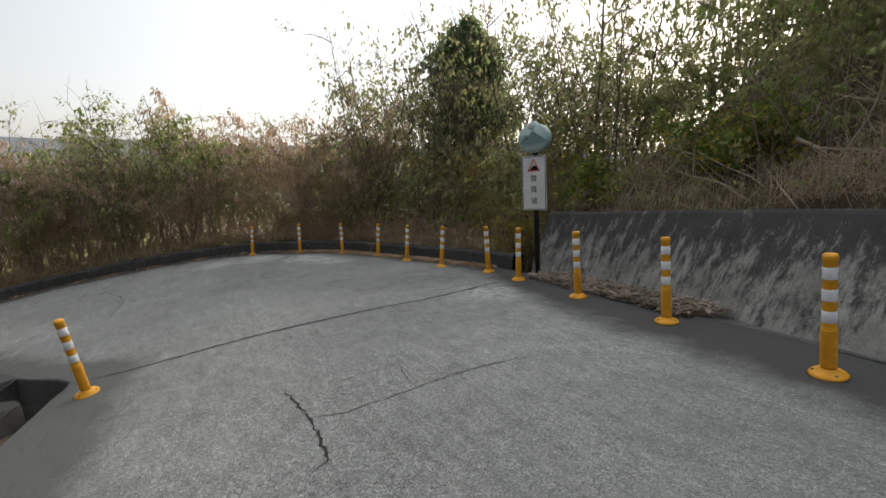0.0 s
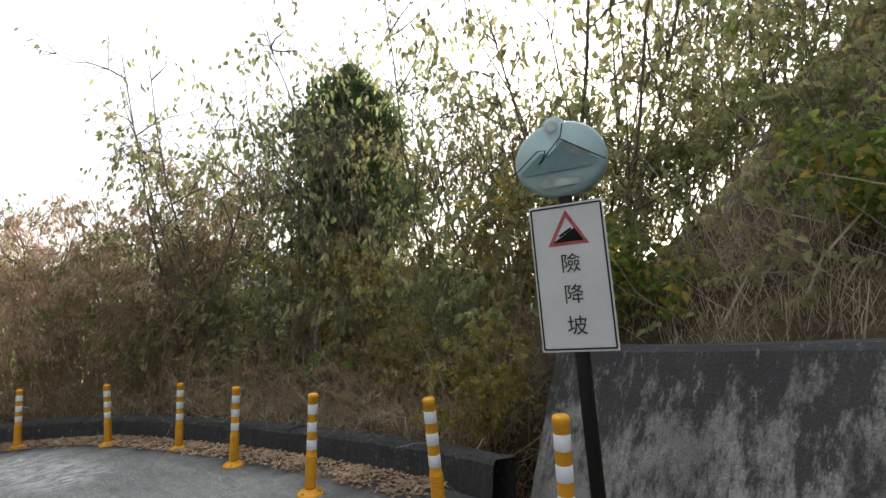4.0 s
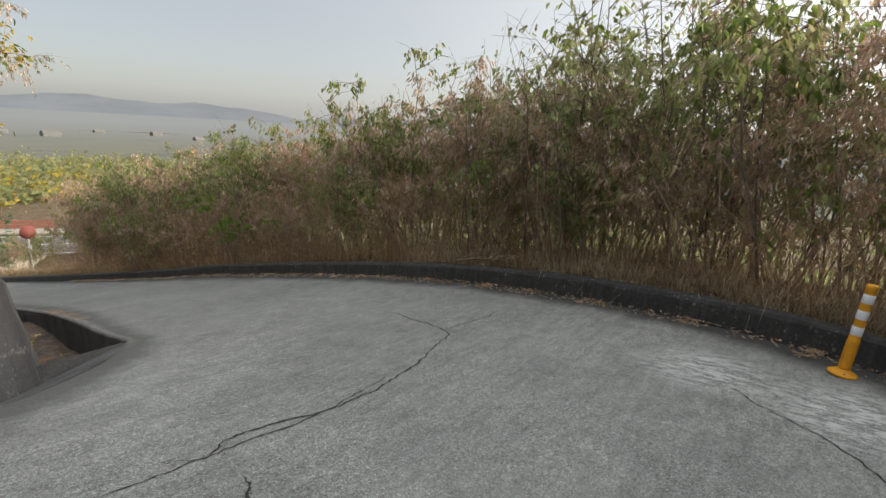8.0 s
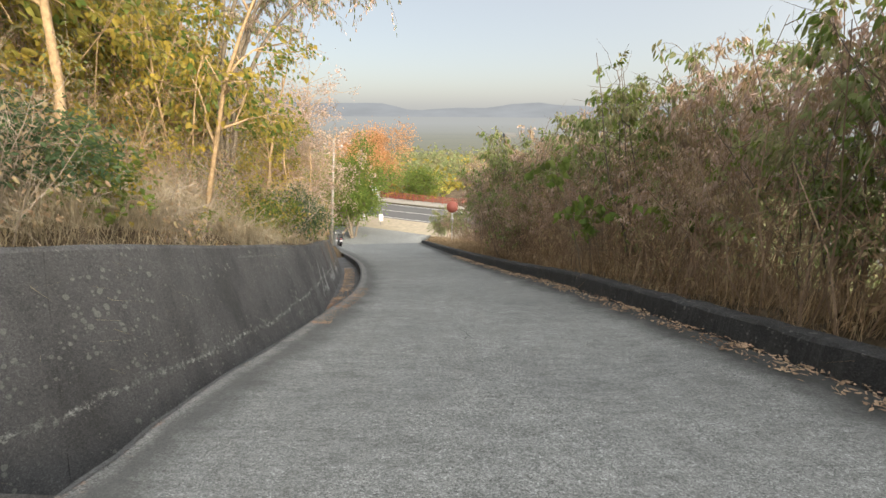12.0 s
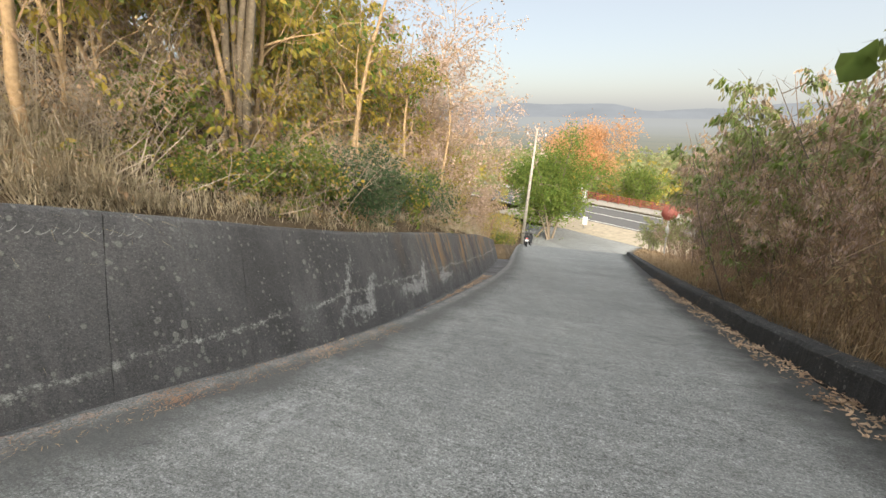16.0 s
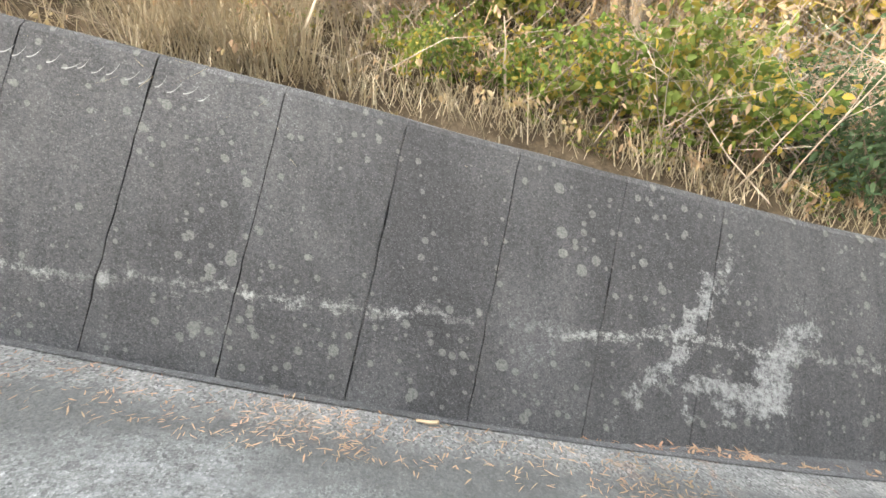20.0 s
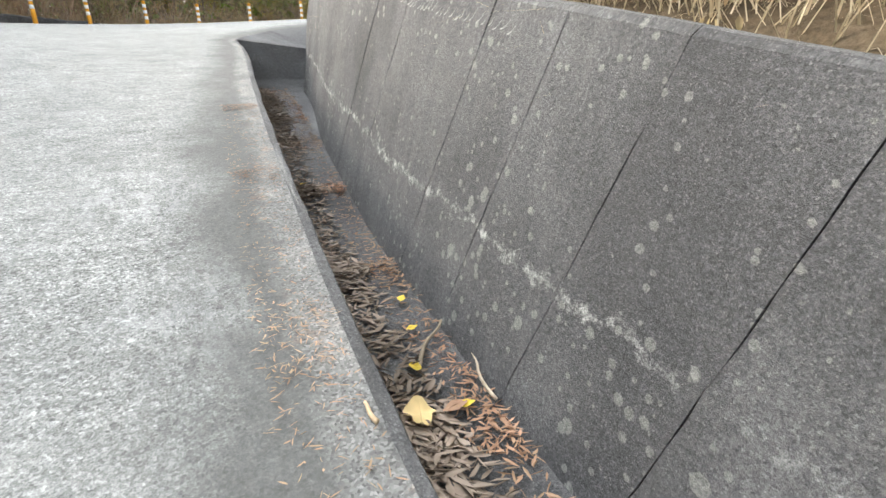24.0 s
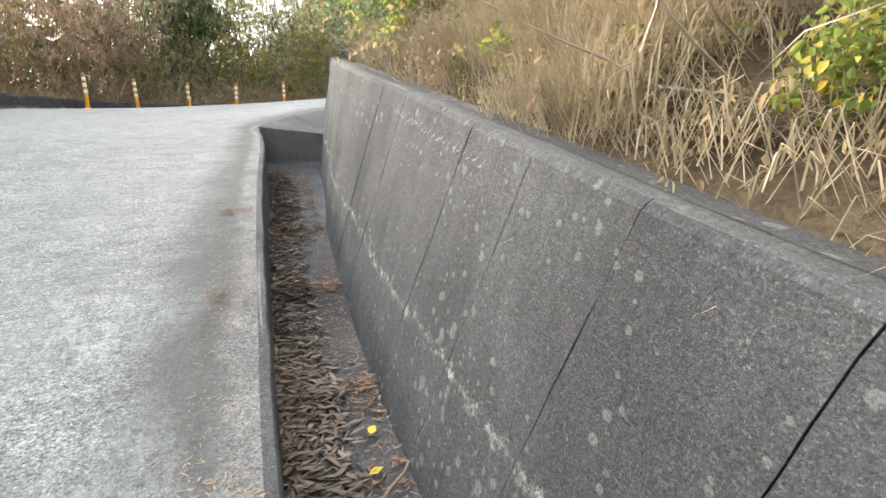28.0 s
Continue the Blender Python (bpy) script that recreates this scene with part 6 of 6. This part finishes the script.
def dead_branch():
    """A bare grey forked branch lying down the bank over the wall."""
    root = empty("dead_branch", (-11.4, -13.75, ground_z(-11.4, -13.75)), "bare pale forked branch fallen down the wooded bank", "branch")
    at = np.array((-11.4, -13.75, ground_z(-11.4, -13.75)))
    forks = [("limb", [(-10.9, -13.7, 5.55), (-11.4, -13.75, 5.30), (-11.95, -13.7, 4.98), (-12.5, -13.5, 4.70)], 0.028), ("fork", [(-11.4, -13.75, 5.30), (-11.6, -13.72, 5.75), (-11.7, -13.7, 6.2), (-11.68, -13.6, 6.6)], 0.016),
             ("fork", [(-11.2, -13.72, 5.42), (-11.55, -13.68, 5.42), (-11.95, -13.6, 5.36), (-12.4, -13.4, 5.36)], 0.016), ("fork", [(-11.6, -13.75, 5.18), (-11.95, -13.9, 5.5), (-12.3, -14.0, 5.6)], 0.011), ("fork", [(-11.9, -13.7, 5.0), (-12.15, -13.4, 4.85), (-12.4, -13.1, 4.82)], 0.010)]
    for nm, pts, r in forks:
        P = spline([np.array(p) - at for p in pts], 0.08)
        P = P + np.array([[0.02 * noise.noise(Vector((k * 0.4, r * 99, j))) for j in range(3)] for k in range(len(P))])
        v, f = [], []
        tube_lists(P, [float(q) for q in np.linspace(r, r * 0.35, len(P))], 6, v, f)
        part(nm, mesh_from(nm, v, f, M_TWIG, None, True), None, root)
    return root


dead_branch()

# ---- junction and distance ----
M_ASPHALT = plain("grey_asphalt", (0.10, 0.10, 0.10), 0.85, 0, 0.12, 3)
M_LINE = plain("road_paint_white", (0.62, 0.62, 0.58), 0.7, 0, 0.1, 5)
M_RAIL = plain("dull_red_rail", (0.26, 0.075, 0.055), 0.6)
M_DUST = plain("dusty_shoulder", (0.36, 0.31, 0.23), 0.95, 0, 0.2, 2)


def slab(name, cx, cy, lx, ly, ang, z, material, label, category):
    bm = box((lx, ly, 0.12), (0, 0, -0.06))
    bmesh.ops.transform(bm, matrix=pose(cx, cy, z, 0, 0, ang), verts=bm.verts)
    me = bpy.data.meshes.new(name)
    bm.to_mesh(me)
    bm.free()
    me.materials.append(material)
    return thing(name, me, label, category, kind="structure")


MZ, MANG, MX, MY = -12.55, -32.0, -1.0, 69.0
main_road = slab("main_road", MX, MY, 160, 9.0, MANG, MZ, M_ASPHALT, "grey asphalt main road at the foot of the hill", "road")
slab("junction_apron", -2.5, 62.0, 26, 7, -32, MZ - 0.04, M_DUST, "dusty concrete junction apron", "pavement")
slab("far_pavement", MX + 3.7, MY + 6.2, 160, 3.0, MANG, MZ + 0.05, M_EDGE, "pale pavement along the main road", "pavement")
for off in (-4.1, 0.0, 4.1):
    bm = box((158, 0.14, 0.01), (0, off, 0.004))
    bmesh.ops.transform(bm, matrix=pose(MX, MY, MZ, 0, 0, MANG), verts=bm.verts)
    part("lane_line", bm, M_LINE, main_road, "white painted lane line")
fence = empty("red_fence", (0, 0, 0), "dull red railing along the far side of the main road", "fence")
for i in range(34):
    bm = box((0.10, 0.10, 1.2), (-30 + i * 1.8, 8.0, 0.65))
    bmesh.ops.transform(bm, matrix=pose(MX, MY, MZ, 0, 0, MANG), verts=bm.verts)
    part("post", bm, M_RAIL, fence)
for h in (0.35, 0.6, 0.85, 1.15):
    bm = box((60, 0.06, 0.10), (0, 8.0, h))
    bmesh.ops.transform(bm, matrix=pose(MX, MY, MZ, 0, 0, MANG), verts=bm.verts)
    part("rail", bm, M_RAIL, fence)

notice = empty("notice_board", (-2.9, 60.2, MZ + 0.02), "white notice board on a post at the junction", "sign")
part("post", lathe([(0.06, -0.2), (0.06, 5.3), (0.04, 5.32)], 12), M_STEEL, notice)
part("board", box((1.15, 0.05, 1.9), (-0.5, 0, 4.3), 0.02), M_PANEL, notice)
part("label", box((0.55, 0.04, 0.95), (0.1, -0.07, 0.95), 0.01), M_PANEL, notice, "small white plate low on the post")
for z in (3.9, 4.2, 4.5):
    part("writing", box((0.7, 0.01, 0.10), (-0.5, -0.03, z)), M_YELLOW, notice, "faded line of writing")
bollard = empty("white_bollard", (-5.2, 62.5, MZ), "small white roadside marker post", "bollard")
part("shaft", lathe([(0.13, -0.1), (0.13, 1.25), (0.1, 1.35)], 12), M_PANEL, bollard)
part("cap", lathe([(0.135, 1.15), (0.14, 1.16), (0.14, 1.28), (0.135, 1.29)], 12), M_RED, bollard)

redsign = empty("red_sign", (3.6, 33.0, float(ground_z(3.6, 33.0))), "faded red round sign half hidden by shrubs", "sign")
zr = -4.7 - float(ground_z(3.6, 33.0))
part("pole", lathe([(0.045, -0.2), (0.045, zr + 0.3)], 12), M_PANEL, redsign, "white pole")
part("plate", lathe([(0.0, -0.01), (0.42, -0.01), (0.45, 0.01), (0.43, 0.05), (0.0, 0.09)], 28, "Y", (0, -0.07, zr)), M_RAIL, redsign)
part("tag", box((0.22, 0.02, 0.5), (0, -0.06, zr - 1.15), 0.005), M_PANEL, redsign, "white plate under the sign")

pole = empty("utility_pole", (-7.6, 46.0, -12.0), "leaning pale concrete utility pole", "utility pole")
part("shaft", lathe([(0.17, -0.5), (0.10, 11.6), (0.05, 11.65)], 14), M_EDGE, pole)
arm = part("cross_arm", box((1.8, 0.09, 0.09), (0, 0, 10.9), 0.01), M_STEEL, pole)
for x in (-0.8, 0, 0.8):
    part("insulator", lathe([(0.04, 10.95), (0.07, 11.0), (0.05, 11.05), (0.06, 11.1), (0.02, 11.14)], 10, at=(x, 0, 0)), M_PANEL, arm)
pole.rotation_euler = (0, radians(4.5), 0)


def big_tree(name, label, x, y, z, seed, height, spread, leaves, length, mat, bark, scatter, girth=0.16):
    root = empty(name, (x, y, z), label, "tree")
    v, f, tips, r = woody(seed, height * 0.8, 6, spread, 9, 6, 0.42, girth, 0.3)
    part("trunk", mesh_from("trunk", v, f, bark, None, True), None, root)
    c = tips[r.integers(0, len(tips), leaves), 3:] + r.normal(0, scatter, (leaves, 3))
    part("crown", leaves_mesh("crown", leaf_arrays(c, r, length, length * 0.55, 0.4), mat), None, root)
    return root


big_tree("orange_tree", "tall tree with haze-paled orange autumn foliage by the junction", -5.0, 86, MZ, 5, 17.0, 4.4, 14000, 0.36, M_ORANGE, M_BARK, 1.0)
big_tree("round_green_tree", "dense round green tree beside the junction", -6.2, 54.0, MZ, 7, 14.0, 3.6, 18000, 0.28, M_GREEN, M_BARK, 0.65)
big_tree("roadside_tree", "dense green tree across the main road", 4.0, 80, MZ, 8, 5.5, 5.0, 6000, 0.30, M_GREEN, M_BARK, 0.5)
big_tree("roadside_tree", "dense green tree across the main road", -9.0, 82, MZ, 9, 5.0, 5.0, 6000, 0.30, M_YELLOWLEAF, M_BARK, 0.5)


def vine_tree(x, y, height, radius, seed):
    """A trunk wrapped in a lumpy column of hanging vine leaves."""
    r = np.random.default_rng(seed)
    z0 = ground_z(x, y)
    root = empty("vine_clad_tree", (x, y, z0), "dark tree smothered in hanging green vines", "tree")
    v, f, tips, _ = woody(seed, height * 0.9, 3, radius * 1.2, 7, 4, 0.1, 0.11, 0.15)
    part("trunk", mesh_from("trunk", v, f, M_BARK, None, True), None, root)
    n = 10500
    t = r.random(n) ** 0.8
    a = r.uniform(0, 2 * math.pi, n)
    lump = np.array([1.5 * noise.noise(Vector((math.cos(q) * 1.3, math.sin(q) * 1.3, h * 4.5))) for q, h in zip(a, t)])
    shape = np.interp(t, [0, 0.25, 0.5, 0.8, 0.93, 1.0], [0.5, 0.8, 1.15, 1.0, 0.55, 0.1])
    rad = radius * shape * (1 + lump * 0.6) * (1.08 - 0.6 * r.random(n) ** 1.8)
    c = np.stack([rad * np.cos(a), rad * np.sin(a), 0.6 + t * (height - 0.6)], 1) + r.normal(0, 0.07, (n, 3))
    part("vines", leaves_mesh("vines", leaf_arrays(c, r, 0.16, 0.11, 1.1), M_DARKGREEN), None, root)
    return root


vine_tree(-0.8, -14.8, 9.3 - ground_z(-0.8, -14.8), 0.92, 12)
big_tree("feathery_tree", "feathery grey-pink tree hanging over the inner bank", -4.7, 14.2, ground_z(-4.7, 14.2), 14, 6.4, 4.0, 8000, 0.085, M_PINK, M_BARK2, 0.12, 0.05)
big_tree("feathery_tree", "feathery grey-pink tree hanging over the inner bank", -5.2, 18.0, ground_z(-5.2, 18.0), 15, 6.5, 4.0, 8000, 0.09, M_PINK, M_BARK2, 0.12, 0.05)


def overhanging_tree(x, y, reach):
    """A leaning tree whose long limbs arch out over the road, hung with fine drooping leaves."""
    r = np.random.default_rng(21)
    z0 = ground_z(x, y)
    root = empty("overhanging_tree", (x, y, z0), "slender tree arching over the wall with fine drooping leaves", "tree")
    v, f, starts, ends = [], [], [], []
    for tip in reach:
        tip = np.array(tip) - (x, y, z0)
        base = r.normal(0, 0.12, 3) * (1, 1, 0) - (0, 0, 0.2)
        P = spline([base, base + (tip - base) * (0.12, 0.12, 0.5), base + (tip - base) * (0.45, 0.45, 0.88), tip], 0.25)
        tube_lists(P, [float(q) for q in np.linspace(0.055, 0.006, len(P))], 6, v, f)
        for k in range(len(P) // 3, len(P)):
            for _ in range(5):
                w = r.normal(0, 1, 3) * (0.45, 0.45, 0.3) + (0, 0, -0.08)
                tube_lists([P[k], P[k] + w * 0.5 + (0, 0, 0.04), P[k] + w], [0.006, 0.004, 0.002], 3, v, f)
                starts.append(P[k])
                ends.append(P[k] + w)
    part("trunk", mesh_from("trunk", v, f, M_BARK, None, True), None, root)
    for nm, mat, n in (("foliage", M_PINK, 2600), ("green_foliage", M_OLIVE, 1800)):
        at, way = sprays(np.array(starts), np.array(ends), n, r, 0.02)
        part(nm, leaves_mesh(nm, leaf_arrays(at, r, 0.10, 0.028, 1.2, 0.25, way), mat), None, root)
    return root


overhanging_tree(-4.3, 7.6, [(-0.6, 7.7, 5.0), (-1.4, 8.6, 5.6), (-1.3, 6.3, 5.9), (-2.4, 9.8, 5.2), (-2.3, 7.2, 6.6)])


def woods(name, x0, x1, y0, y1, n, size, mat, label, seed):
    """Far woods: many loose clumps of leaves, as one stand."""
    r = np.random.default_rng(seed)
    c = []
    for _ in range(n):
        x, y = r.uniform(x0, x1), r.uniform(y0, y1)
        if abs((x - MX) * math.sin(radians(-MANG)) * -1 + (y - MY) * math.cos(radians(MANG))) < 11 and abs(x) < 80:
            continue
        R_ = math.hypot(x + 3, y)
        z = -13.6 - 30 * min(max((R_ - 90) / 900, 0), 1)
        k = r.uniform(0.6, 1.3) * size
        c.append(np.array((x, y, z + k * 0.3)) + r.normal(0, 1, (60, 3)) * (k * 0.8, k * 0.8, k * 0.45))
    c = np.concatenate(c)
    return thing(name, leaves_mesh(name, leaf_arrays(c, r, size * 0.42, size * 0.3, 0.2), mat), label, "woods", kind="stuff")


woods("lower_woods", -60, 70, 78, 190, 420, 3.2, M_OLIVE, "olive and yellow woods beyond the main road", 1)
woods("yellow_woods", -50, 60, 84, 150, 90, 2.6, M_YELLOWLEAF, "yellow-green woods beyond the main road", 2)
woods("side_woods", 14, 80, -30, 78, 300, 3.0, M_OLIVE, "scrub on the lower slope", 3)


# self-lit backdrop colour, pale enough to carry the haze of distance
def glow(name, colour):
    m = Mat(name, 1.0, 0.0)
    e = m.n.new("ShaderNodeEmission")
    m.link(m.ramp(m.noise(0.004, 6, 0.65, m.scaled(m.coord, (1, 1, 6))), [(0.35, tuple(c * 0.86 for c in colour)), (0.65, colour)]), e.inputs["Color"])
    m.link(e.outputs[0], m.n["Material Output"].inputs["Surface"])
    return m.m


def hills(name, radius, base, height, seed, material, label):
    """A far ring of hills, closed behind the plain."""
    verts, faces, n = [], [], 240
    for i in range(n + 1):
        a = 2 * math.pi * i / n
        p = Vector((math.cos(a) * 3, math.sin(a) * 3, seed))
        h = height * max(0.12, 0.55 + 0.9 * noise.noise(p) + 0.25 * noise.noise(p * 4) + 0.08 * noise.noise(p * 13))
        verts += [(radius * math.cos(a), radius * math.sin(a), -80), (radius * math.cos(a), radius * math.sin(a), base), (radius * math.cos(a) * 1.02, radius * math.sin(a) * 1.02, base + h)]
        if i:
            k = 3 * i
            faces += [(k - 3, k, k + 1, k - 2), (k - 2, k + 1, k + 2, k - 1)]
    return thing(name, mesh_from(name, verts, faces, material, None, True), label, "backdrop", kind="structure")


# the ring glows in a blue-grey with the haze painted in
hills("backdrop_hills", 2600, -45, 105, 2, glow("glowing_hills_painted_haze", (0.190, 0.207, 0.228)), "pale glowing backdrop hills on the horizon, haze painted in")


def glowing_haze_plain():
    """The far plain: glowing fields and woods, their colour fading to painted haze with distance."""
    m = Mat("glowing_plain_painted_haze", 1.0, 0.0)
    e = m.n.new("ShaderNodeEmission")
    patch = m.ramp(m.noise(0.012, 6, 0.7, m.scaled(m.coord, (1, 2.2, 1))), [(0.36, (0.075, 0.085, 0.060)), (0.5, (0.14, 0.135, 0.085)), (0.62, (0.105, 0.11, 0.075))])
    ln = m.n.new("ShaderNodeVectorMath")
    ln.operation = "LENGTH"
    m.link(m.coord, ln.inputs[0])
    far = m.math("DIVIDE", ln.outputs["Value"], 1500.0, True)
    # distance haze is mixed into the emitted colour, so the sheet lights itself
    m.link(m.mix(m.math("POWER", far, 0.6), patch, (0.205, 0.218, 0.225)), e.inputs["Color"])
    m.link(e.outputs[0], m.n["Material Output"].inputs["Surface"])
    verts, faces, n = [], [], 96
    radii = [170, 260, 400, 620, 950, 1500, 2650]
    for r in radii:
        for i in range(n):
            a = 2 * math.pi * i / n
            verts.append((r * math.cos(a), r * math.sin(a), -13.3 - 30 * min(max((r - 90) / 900, 0), 1) + r * 0.001))
    for k in range(len(radii) - 1):
        for i in range(n):
            faces.append((k * n + i, k * n + (i + 1) % n, (k + 1) * n + (i + 1) % n, (k + 1) * n + i))
    return thing("backdrop_plain", mesh_from("backdrop_plain", verts, faces, m.m, None, True), "glowing backdrop of the far plain with fields, woods and painted haze", "backdrop", kind="structure")


glowing_haze_plain()
M_FARWHITE = plain("pale_far_wall", (0.13, 0.13, 0.125), 0.8)
rng = random.Random(4)
for i in range(7):
    a = radians(rng.uniform(52, 104))
    d = rng.uniform(520, 840)
    w, l, h = rng.uniform(6, 14), rng.uniform(6, 12), rng.uniform(2.5, 4.5)
    x, y = d * math.cos(a), d * math.sin(a)
    hall = empty("far_hall", (x, y, -13.2 - 30 * min(max((d - 90) / 900, 0), 1)), "pale low factory hall far out on the plain", "building", "far halls")
    part("wall", box((w, l, h), (0, 0, h / 2)), M_FARWHITE, hall)
    part("roof", mesh_from("roof", [(-w / 2, -l / 2, h), (w / 2, -l / 2, h), (w / 2, l / 2, h), (-w / 2, l / 2, h), (-w / 2, 0, h + 2), (w / 2, 0, h + 2)], [(0, 1, 5, 4), (2, 3, 4, 5), (0, 4, 3), (1, 2, 5)], M_FARWHITE), None, hall)
